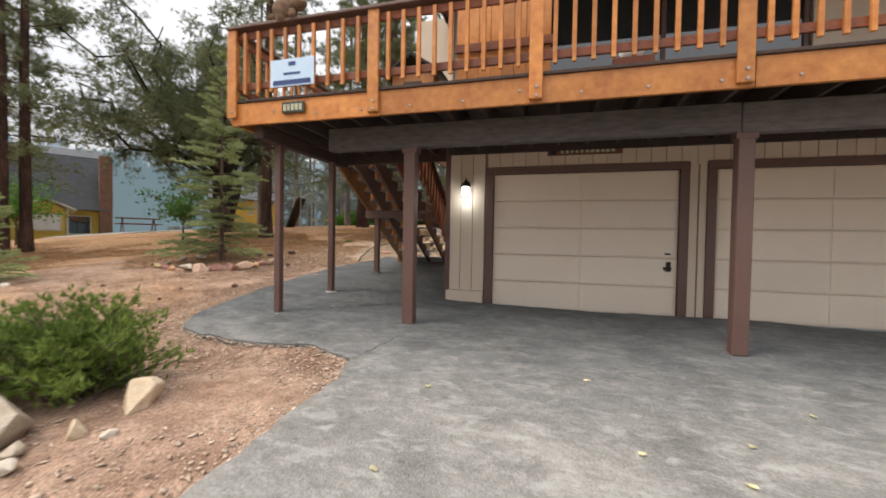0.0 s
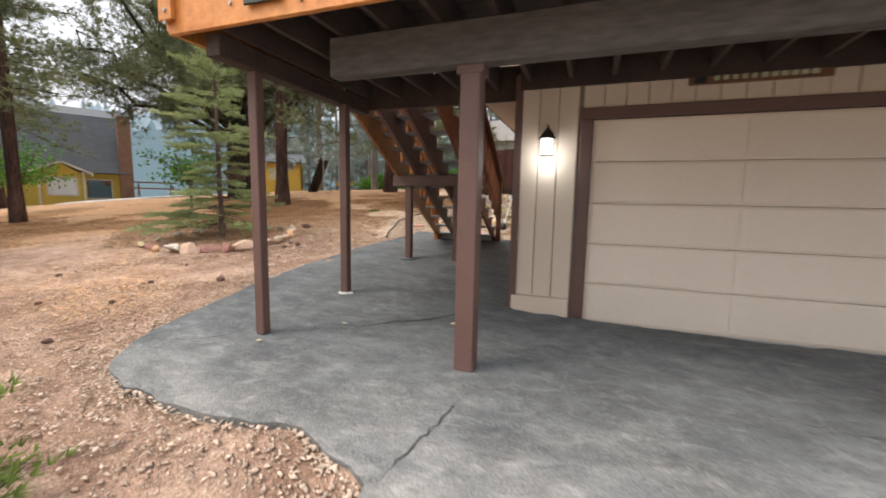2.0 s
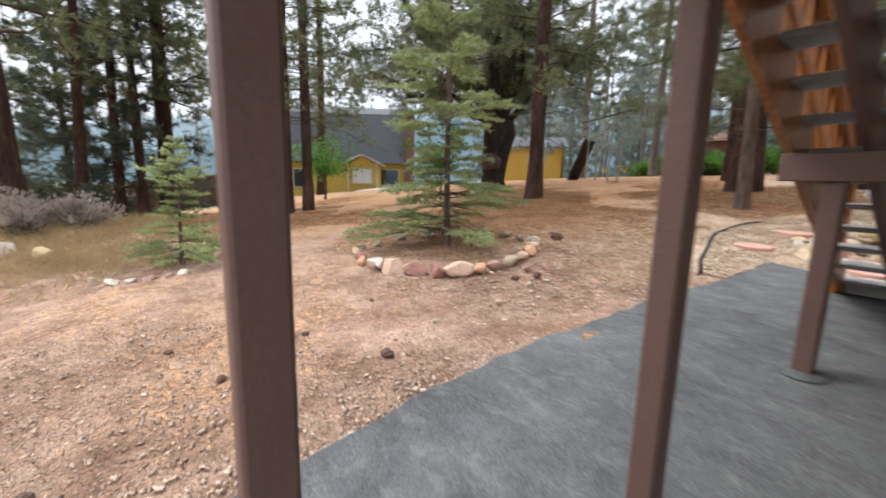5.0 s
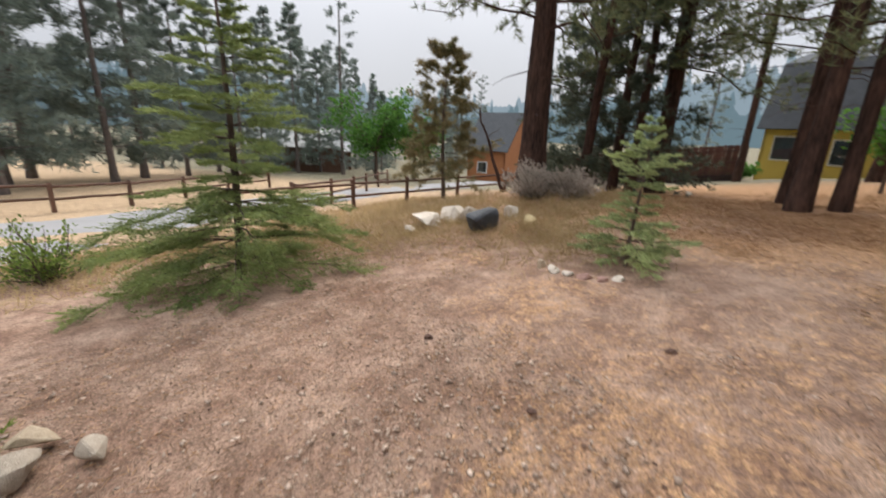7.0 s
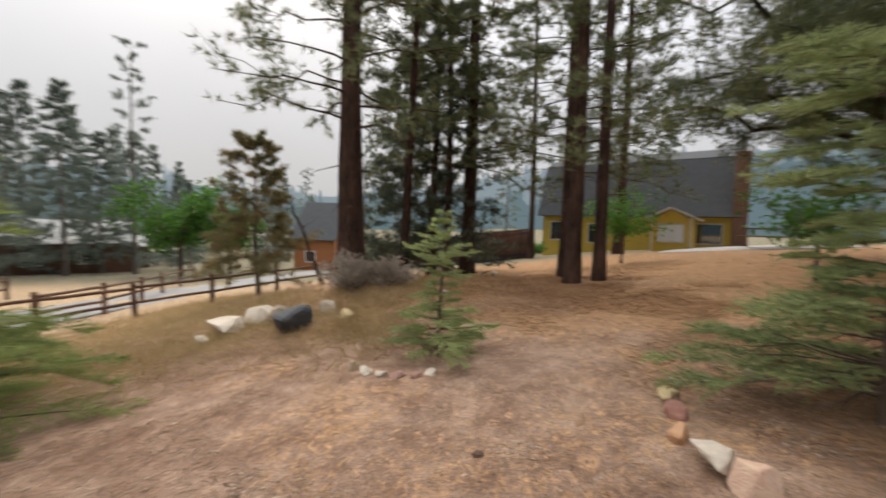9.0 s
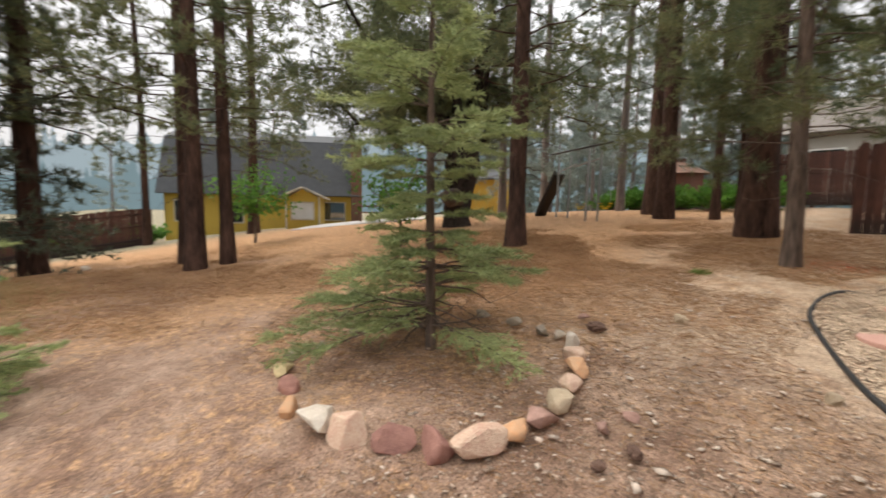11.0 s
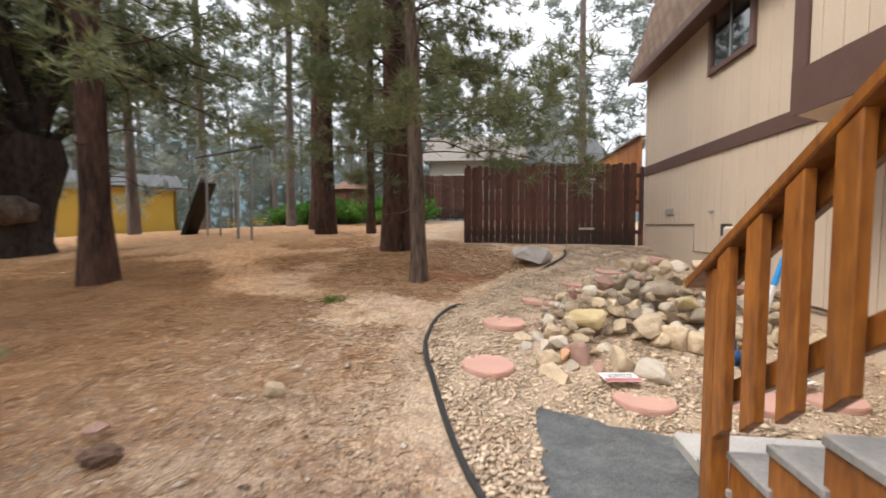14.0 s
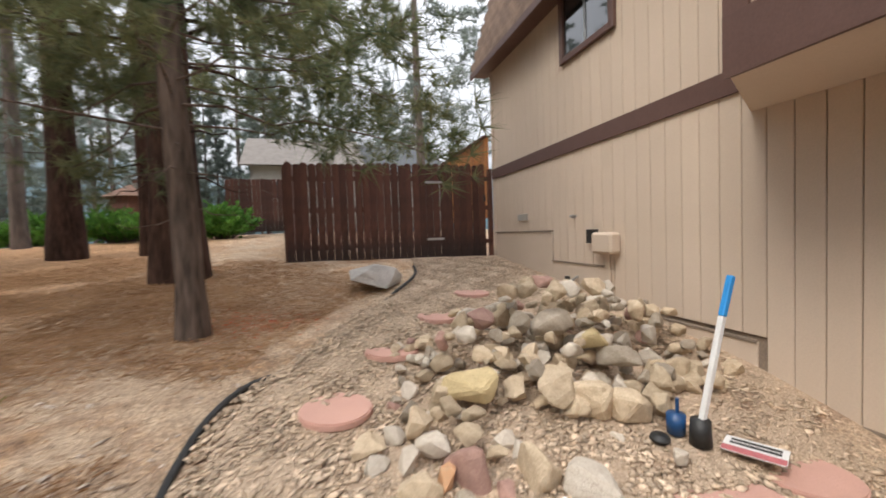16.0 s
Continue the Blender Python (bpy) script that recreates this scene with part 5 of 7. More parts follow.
def snag():
    """A dead stem leaning against the fence."""
    rng = np.random.default_rng(44)
    t = thing("dead_stem", "thin dead leaning tree stem beside the rail fence", "dead tree", (-16.22, 1.0, gz(-16.22, 1.0)))
    wood = Heap()
    v, f = tube_arrays(limb_path(rng, (0, 0, -0.1), (0.12, -0.33, 0.93), 2.6, 0.0, 8, 0.02), np.linspace(0.07, 0.02, 8), 8)
    wood.add(v, f)
    for h, a in ((1.4, 0.4), (1.7, 2.6), (2.0, 4.1), (2.3, 5.5)):
        v, f = tube_arrays(limb_path(rng, (0.12 * h, -0.33 * h, 0.93 * h), (math.cos(a) * 0.7, math.sin(a) * 0.7, 0.5), 0.6, 0.1, 5, 0.05), np.linspace(0.015, 0.004, 5), 5)
        wood.add(v, f)
    part("stem", wood.mesh("dead_stem", BARK, True), None, t)


snag()
FIR_A = fir_meshes(21, 4.75, 1.9, 0.075, 26, 6, FIRLEAF, low=0.2, density=1.35, needle=0.052, gap=1)
FIR_B = fir_meshes(22, 5.5, 1.45, 0.06, 30, 5, FIRPALE, low=0.22, density=0.95, needle=0.06, gap=1, droop=0.16, twigs=24, shape=((0, 0.1, 0.17, 0.25, 0.33, 0.6, 1.0), (1.0, 0.95, 0.5, 0.45, 0.78, 0.5, 0.08)))
FIR_C = fir_meshes(23, 1.95, 0.85, 0.035, 16, 6, FIRPALE, low=0.12, density=0.9, needle=0.045, gap=1, droop=0.08, shape=((0, 0.18, 0.3, 0.48, 0.6, 0.72, 0.85, 1.0), (1.0, 0.8, 0.45, 0.28, 0.6, 0.5, 0.3, 0.1)))
fir(FIR_A, -8.45, -0.35, "young green fir with sweeping lower branches")
fir(FIR_B, -8.45, 8.45, "young pale-green fir inside a ring of stones", 40)
fir(FIR_C, -10.5, 4.87, "small sparse fir beside a few white stones", 80)

BUSH = shrub_meshes(31, 1.0, 0.85, 70, 55, 0.075, BUSHLEAF, True)
shrub(BUSH, -3.85, 2.35, "dense bright green bush beside boulders", "green_bush")
shrub(BUSH, -4.55, 1.75, "dense bright green bush beside boulders", "green_bush", 120, 0.95)
shrub(shrub_meshes(32, 1.1, 1.0, 50, 40, 0.06, BUSHLEAF), -6.9, -2.9, "rounded green bush near the road", "green_bush")
BRUSH = shrub_meshes(33, 0.9, 0.95, 80, 22, 0.09, GREYTWIG, True)
shrub(BRUSH, -14.7, 2.3, "grey dry brush at the foot of the big pine", "dry_brush", 0, 1.1)
shrub(BRUSH, -14.9, 3.2, "grey dry brush at the foot of the big pine", "dry_brush", 90, 0.9)
HEDGE = shrub_meshes(34, 1.3, 1.5, 70, 60, 0.14, DECID)
for i, (x, y) in enumerate(((-10.0, 24.5), (-11.8, 25.2), (-13.6, 26.0), (-8.4, 24.0), (-15.2, 27.0))):
    shrub(HEDGE, x, y, "leafy green hedge shrub in front of a fence", "hedge_shrub", i * 70, 1.0, "hedge")

# old oak with a swollen dark trunk
def oak():
    rng = np.random.default_rng(41)
    wood, crown = Heap(), Heap()
    v, f = tube_arrays(np.array([[0.05, 0, -0.2], [0, 0, 0.3], [0.12, 0, 1.3], [0.3, 0, 2.2], [0.42, 0, 2.7]]), np.array([0.62, 0.5, 0.5, 0.62, 0.45]), 14)
    v += rng.normal(size=v.shape) * 0.035
    wood.add(v, f)
    cs = []
    for i, (a, el, L, r) in enumerate(((0.2, 1.25, 6.5, 0.24), (1.4, 1.42, 7.0, 0.22), (2.9, 1.25, 6.8, 0.24), (3.6, 1.0, 5.0, 0.18), (5.0, 1.35, 6.5, 0.2), (0.7, 0.7, 3.8, 0.14), (4.0, 0.75, 7.5, 0.14), (4.8, 0.6, 6.0, 0.12), (2.5, 0.8, 6.0, 0.13), (3.7, 0.5, 7.5, 0.14), (4.2, 1.0, 8.0, 0.16), (3.5, 1.1, 8.0, 0.16), (3.9, 0.3, 6.0, 0.12))):
        way = np.array([math.cos(a) * math.cos(el), math.sin(a) * math.cos(el), math.sin(el)])
        p = limb_path(rng, (0.35, 0, 2.4), way, L, -0.08, 9, 0.05)
        v, f = tube_arrays(p, np.linspace(r, 0.03, 9), 8)
        wood.add(v, f)
        for j in range(16):
            q0 = p[rng.integers(3, 9)]
            w2 = rng.normal(size=3)
            w2 /= np.linalg.norm(w2)
            q = limb_path(rng, q0, w2, rng.uniform(0.8, 1.9), 0.15, 5, 0.1)
            v, f = tube_arrays(q, np.linspace(0.03, 0.006, 5), 4)
            wood.add(v, f)
            cs.append(q[rng.integers(1, 5, 100)] + rng.normal(size=(100, 3)) * 0.24)
    cs = np.concatenate(cs)
    v, f = tufts(rng, cs, rng.normal(size=cs.shape) * 0.5 + np.array([0, 0, -0.2]), 9, 0.2, 0.022)
    crown.add(v, f)
    bm = bmesh.new()
    bmesh.ops.create_icosphere(bm, subdivisions=4, radius=0.5)
    for w in bm.verts:
        w.co *= 1 + 0.25 * noise.noise(w.co * 3) + 0.1 * noise.noise(w.co * 9)
    bmesh.ops.scale(bm, verts=list(bm.verts), vec=(0.85, 0.85, 0.62))
    bmesh.ops.translate(bm, verts=list(bm.verts), vec=(0.3, -0.46, 1.0))
    t = thing("oak_tree", "old oak with swollen black trunk and forked limbs", "oak tree", (-15.9, 16.0, gz(-15.9, 16.0)))
    part("trunk", wood.mesh("oak_wood", BARKDARK, True), None, t)
    part("crown", crown.mesh("oak_leaves", NEEDLE), None, t)
    part("burl", bm, BARKGREY, t, "grey-black swollen burl", True)


oak()

GREENTREE = broadleaf(42, 5.6, 2.2, 0.12, 3600, 0.26, BARKGREY, DECID, 6, 0.3)
for x, y, s in ((-33.5, -17.0, 1.3), (-36.5, -15.0, 1.15)):
    t = thing("green_tree", "bright green broad-leaved tree near the far houses", "tree", (x, y, gz(x, y)), x * 31)
    t.scale = (s, s, s)
    part("trunk", GREENTREE[0], None, t)
    part("crown", GREENTREE[1], None, t)
SAPLING = broadleaf(43, 3.4, 1.3, 0.05, 1500, 0.16, BARKGREY, DECID, 5, 0.3)
for x, y, s in ((-13.7, 11.9, 0.75), (-20.5, 10.5, 0.9)):
    t = thing("sapling", "leafy green sapling on the needle-covered slope", "tree", (x, y, gz(x, y)), x * 31)
    t.scale = (s, s, s)
    part("trunk", SAPLING[0], None, t)
    part("crown", SAPLING[1], None, t)

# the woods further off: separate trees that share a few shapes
# Air haze is put into these trees' bark and needle colours.
MID = [pine_meshes(50 + i, 18 + 2 * i, 0.2, 3.6 - i, 2.8, 60, 10, 0.4, 0.05, 7, bark=HAZEBARK, leaf=HAZENEEDLEFAR, sides=8, dead=3, twigs=2) for i in range(3)]
SPIRE = pine_meshes(55, 18, 0.17, 0.8, 3.2, 96, 10, 0.5, 0.085, 9, bark=HAZEBARK, leaf=HAZENEEDLEFAR, sides=7, dead=0, tip=0.06, twigs=1)

FULL = pine_meshes(56, 17, 0.2, 1.6, 3.5, 96, 11, 0.42, 0.055, 9, bark=HAZEBARK, leaf=HAZENEEDLEMID, sides=8, dead=2, tip=0.12, twigs=3)


def woods():
    rng = random.Random(8)
    spots = []
    # kept clear: lot, road, neighbours
    def put(x, y, me, s, sp=2.2):
        if any((x - a) ** 2 + (y - b) ** 2 < sp * sp for a, b in spots):
            return
        spots.append((x, y))
        pine(me, x, y, "tall conifer in the hazy woods behind the lot", rng.uniform(0, 360), s, "woods")
    # behind the fence and to the north-west
    for _ in range(26):
        x, y = rng.uniform(-34, 8), rng.uniform(34, 62)
        if -13 < x < 5 and y < 46:
            continue
        put(x, y, rng.choice([SPIRE, SPIRE, MID[1]]), rng.uniform(0.6, 0.95), 4.5)
    for x, y in ((-1.2, 27.0), (2.0, 25.5), (-13.5, 24.0), (-18.0, 24.5), (-17.5, 20.5)):
        put(x, y, rng.choice(MID), rng.uniform(0.85, 1.1), 2.0)
    # thick woods to the north-west
    for _ in range(60):
        x, y = rng.uniform(-50, -9), rng.uniform(28, 54)
        if (x > -27 and y < 37) or (x > -14 and y < 45) or 46 < math.degrees(math.atan2(-x, y)) < 63:
            continue
        put(x, y, rng.choice([SPIRE, SPIRE, MID[0], MID[2]]), rng.uniform(0.85, 1.2), 3.2)
    # behind the yellow house
    for _ in range(22):
        a = radians(rng.uniform(46, 88))
        d = rng.uniform(42, 70)
        if 47 < math.degrees(a) < 67:
            continue
        put(-5 - d * math.sin(a), 6 + d * math.cos(a), rng.choice(MID + [SPIRE]), rng.uniform(0.7, 1.0), 3.0)
    # across the road
    for _ in range(34):
        a = radians(rng.uniform(96, 170))
        d = rng.uniform(46, 85)
        put(-5 - d * math.sin(a), 6 + d * math.cos(a), rng.choice([SPIRE, SPIRE, MID[1]]), rng.uniform(0.45, 0.85), 4.0)
    for x, y, s in ((-15.5, -20.5, 0.95), (-12.0, -22.5, 1.0), (-18.5, -23.5, 1.05), (-10.5, -17.5, 0.8), (-8.0, -21.0, 0.95), (-14.0, -26.0, 1.1), (-22.0, -25.0, 0.8), (-25.0, -23.0, 0.7)):
        put(x, y, FULL, s, 1.5)
    for x, y, s in ((-33.0, -26.0, 0.85), (-27.0, -29.0, 0.8), (-37.0, -27.0, 0.7), (-43.0, -25.0, 0.62), (-41.0, -22.0, 0.5)):
        put(x, y, FULL, s, 1.5)
    for x, y, s in ((-32.0, -29.5, 0.75), (-36.5, -33.6, 0.90), (-32.5, -26.5, 0.60), (-40.2, -33.1, 0.85), (-37.3, -27.5, 1.00), (-44.6, -33.0, 0.80), (-40.6, -27.1, 0.72), (-50.7, -33.8, 0.80), (-57.0, -35.5, 0.75), (-59.4, -24.7, 0.70), (-67.6, -26.3, 0.80)):
        put(x, y, SPIRE, s, 1.5)
    put(-36.0, -23.0, MID[2], 0.85, 1.5)


woods()
for i, (x, y, s) in enumerate(((-14.0, 47.0, 0.75), (-10.5, 49.0, 0.85), (-7.0, 46.5, 0.7), (-3.5, 48.5, 0.8), (0.0, 47.0, 0.72), (3.0, 49.0, 0.85), (-12.0, 55.0, 0.95), (-5.0, 57.0, 1.0), (1.5, 56.0, 0.95))):
    pine(SPIRE, x, y, "tall conifer in the hazy woods behind the lot", i * 73, s, "woods")
for i, (x, y) in enumerate(((-31.5, -1.5), (-32.0, 0.6), (-32.5, 2.6), (-32.0, 4.6), (-32.5, 6.6), (-33.0, 8.4))):
    shrub(HEDGE, x, y, "leafy shrub on the far side of the grove", "hedge_shrub", i * 50, 1.1, "hedge")


def far_ridge():
    """Tree-covered ridges all round, far behind everything; smoke haze is painted in as flat glow."""
    rng = np.random.default_rng(9)
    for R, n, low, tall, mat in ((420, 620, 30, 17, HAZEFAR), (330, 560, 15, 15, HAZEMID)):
        v, f = [], []
        for i in range(n):
            a = 2 * math.pi * i / n
            b = 2 * math.pi * (i + 1.25) / n
            north = max(0.0, math.sin(a)) ** 2
            west = max(0.0, math.cos(a - 2.55)) ** 3
            base = low + 8 * math.sin(a * 3 + 1.0) + 4 * math.sin(a * 7 + R) + 14 * north + (30 if R > 400 else 14) * west
            k = len(v)
            c, wdt = (a + b) / 2, rng.uniform(0.6, 2.2)
            h = base + tall * rng.uniform() ** 2 * 1.1
            v += [(R * math.cos(a), R * math.sin(a), -40), (R * math.cos(b), R * math.sin(b), -40), (R * math.cos(b), R * math.sin(b), base), (R * math.cos(a), R * math.sin(a), base)]
            f += [(k, k + 1, k + 2), (k, k + 2, k + 3)]
            for s0, s1 in ((0.0, 0.5), (0.3, 0.75), (0.55, 1.0)):
                z0, z1 = base - 4 + (h - base + 4) * s0, base - 4 + (h - base + 4) * s1
                half = (b - a) * wdt * (1.15 - s0) * 0.5
                k = len(v)
                v += [(R * math.cos(c - half), R * math.sin(c - half), z0), (R * math.cos(c + half), R * math.sin(c + half), z0), (R * math.cos(c), R * math.sin(c), z1)]
                f += [(k, k + 1, k + 2)]
        solid("backdrop", array_mesh("backdrop", v, f, mat), "distant forest ridge, its smoke haze painted as a flat glow", "backdrop", kind="structure")


far_ridge()


# ---- stones ----
def rock_mesh(seed, cut=16, flat=0.7, rounded=0.055):
    """An angular stone: the hull of scattered points, its edges worn."""
    rng = np.random.default_rng(seed)
    p = rng.normal(size=(cut, 3))
    p /= np.linalg.norm(p, axis=1)[:, None]
    p *= np.array([0.5, 0.5 * rng.uniform(0.6, 0.9), 0.5 * flat]) * rng.uniform(0.8, 1.05, (cut, 1))
    bm = bmesh.new()
    for q in p:
        bm.verts.new(q)
    r = bmesh.ops.convex_hull(bm, input=list(bm.verts))
    bmesh.ops.delete(bm, geom=list({g for g in r["geom_unused"] + r["geom_interior"] if isinstance(g, bmesh.types.BMVert)}), context='VERTS')
    bmesh.ops.bevel(bm, geom=list(bm.edges), offset=rounded * 0.45, segments=1, affect='EDGES', clamp_overlap=True, profile=0.6)
    bmesh.ops.triangulate(bm, faces=list(bm.faces))
    bmesh.ops.subdivide_edges(bm, edges=[e for e in bm.edges if e.calc_length() > 0.12], cuts=1)
    bmesh.ops.triangulate(bm, faces=list(bm.faces))
    for v in bm.verts:
        q = v.co * 5 + Vector((seed, 0, 0))
        v.co += v.co.normalized() * (noise.noise(q) * 0.02 + noise.noise(q * 3) * 0.008)
    return bm_mesh("stone", bm, STONETAN, cut > 19)


ROCKS = [rock_mesh(100 + i, 12 + i % 4 * 2, 0.55 + 0.1 * (i % 4), 0.09) for i in range(8)] + [rock_mesh(120 + i, 18 + i * 2, 0.6) for i in range(4)]


def stone(i, at, size, mat, rz=0.0, tilt=(0, 0), parent=None, label="", name="stone", group="", squash=1.0):
    ob = new(name, ROCKS[i % len(ROCKS)])
    ob.material_slots[0].link = 'OBJECT'
    ob.material_slots[0].material = mat
    ob.matrix_world = pose(*at, tilt[0], tilt[1], rz) @ Matrix.Diagonal((size, size, size * squash, 1))
    if parent:
        ob.parent = parent
    else:
        tagged(ob, label, "stone", group)
    return ob


WORDS = {STONETAN.name: "tan", STONEWHITE.name: "white", STONEORANGE.name: "orange", STONEPINK.name: "pinkish", STONEGREY.name: "grey", STONEYELLOW.name: "yellow", STONEBLACK.name: "black", STONERED.name: "dark red", STONECREAM.name: "cream"}


def ring_of_stones():
    """Stones laid round the young fir, from the west side by the south to the north-east."""
    rng = random.Random(4)
    west = [(-9.30, 7.32, .24, STONEGREY), (-9.01, 7.12, .27, STONEYELLOW), (-8.69, 7.05, .27, STONERED), (-8.33, 6.91, .26, STONEORANGE), (-8.0, 6.98, .42, STONEWHITE), (-7.66, 7.07, .40, STONECREAM),
            (-7.42, 7.24, .30, STONERED), (-7.18, 7.37, .33, STONERED), (-6.98, 7.60, .40, STONECREAM), (-6.89, 7.87, .28, STONEORANGE), (-6.86, 8.10, .26, STONEPINK), (-6.86, 8.37, .28, STONETAN),
            (-6.94, 8.63, .29, STONECREAM), (-7.04, 8.88, .29, STONEORANGE), (-7.18, 9.11, .29, STONECREAM), (-7.34, 9.34, .27, STONEWHITE), (-7.53, 9.43, .2, STONEGREY), (-7.75, 9.42, .22, STONEGREY),
            (-9.28, 7.63, .2, STONEGREY), (-9.41, 8.16, .22, STONEGREY), (-9.3, 8.6, .24, STONEWHITE), (-8.6, 9.38, .22, STONEGREY), (-8.15, 9.45, .2, STONEGREY)]
    for i, (x, y, s, m) in enumerate(west):
        a = math.degrees(math.atan2(y - 8.2, x + 8.1)) + 90
        stone(i, (x, y, gz(x, y) + s * 0.15), s * 1.18, m, a + rng.uniform(-15, 15), (rng.uniform(-8, 8), rng.uniform(-8, 8)), None,
              WORDS[m.name] + " angular stone in the ring round the fir", group="ring of stones", squash=0.9)


ring_of_stones()
for i, (x, y, s, m, lab) in enumerate((
        (-12.2, 2.08, 1.25, STONEBLACK, "large black rock beside pale rocks"), (-12.35, .62, 1.15, STONEWHITE, "pale rock in dry grass"), (-12.75, 1.15, 1.05, STONEWHITE, "pale rock in dry grass"),
        (-12.7, 1.5, .6, STONEGREY, "grey rock beside the black rock"), (-12.95, 2.35, .5, STONEWHITE, "tan rock beside the black rock"), (-12.5, 2.91, .42, STONEYELLOW, "yellow rock beside the black rock"), (-11.7, .55, .35, STONEWHITE, "pale rock in dry grass"),
        (-9.88, 4.84, .22, STONEWHITE, "small white stone before the little fir"), (-10.0, 4.0, .27, STONEWHITE, "small white stone before the little fir"), (-9.9, 4.22, .25, STONEWHITE, "small white stone before the little fir"),
        (-9.83, 4.45, .24, STONEPINK, "small pink stone before the little fir"), (-9.8, 4.66, .24, STONEPINK, "small pink stone before the little fir"), (-10.15, 3.8, .28, STONETAN, "small tan stone before the little fir"),
        (-4.5, 15.6, 1.28, STONEPALE, "pale grey boulder beside the gravel walk"), (-3.10, 2.22, .50, STONETAN, "pale angular rock under the green bush"), (-3.62, 1.62, .66, STONEGREY, "large pale boulder under the green bush"),
        (-3.13, 1.80, .24, STONETAN, "tan rock on the bare soil"), (-2.88, 1.86, .13, STONEWHITE, "small white rock on the bare soil"), (-3.25, 1.55, .2, STONEGREY, "grey rock on the bare soil"), (-3.1, 1.42, .19, STONEWHITE, "white rock on the bare soil"),
        (-5.2, 2.1, .36, STONEGREY, "grey rock half sunk in the soil"), (-5.5, 2.28, .3, STONEGREY, "mossy grey rock half sunk in the soil"), (-5.35, 1.85, .32, STONETAN, "tan rock half sunk in the soil"),
        (-6.8, 10.7, .2, STONETAN, "flat tan stone on the dirt path"), (-5.5, 9.8, .17, STONETAN, "long tan stone on the dirt path"), (-7.6, 10.04, .2, STONEPINK, "dark reddish stone on the dirt path"), (-6.5, 8.3, .16, STONEPINK, "dark lump of stone on the dirt"),
        (-6.42, 8.55, .14, STONEPINK, "dark lump of stone on the dirt"), (-5.9, 6.15, .09, STONEPINK, "small dark cone-like stone on the dirt"), (-5.95, 6.6, .12, STONETAN, "small tan stone on the dirt"), (-5.9, 7.3, .13, STONETAN, "small tan stone on the dirt"),
        (-19.5, 5.9, .3, STONEWHITE, "pale stone under the grove"), (-14.2, 4.6, .2, STONEWHITE, "pale stone on the needle litter"), (-3.82, 11.53, .46, STONEWHITE, "white flat stone before the stone pile"))):
    stone(i + 3, (x, y, gz(x, y) + s * (0.03 if s > 1.3 else 0.09 if s > 0.75 else 0.16)), s, m, i * 47.0, (i * 7 % 11 - 5, i * 5 % 9 - 4), None, lab, squash=0.48 if s > 1.3 else 0.62 if s > 0.75 else 0.95)


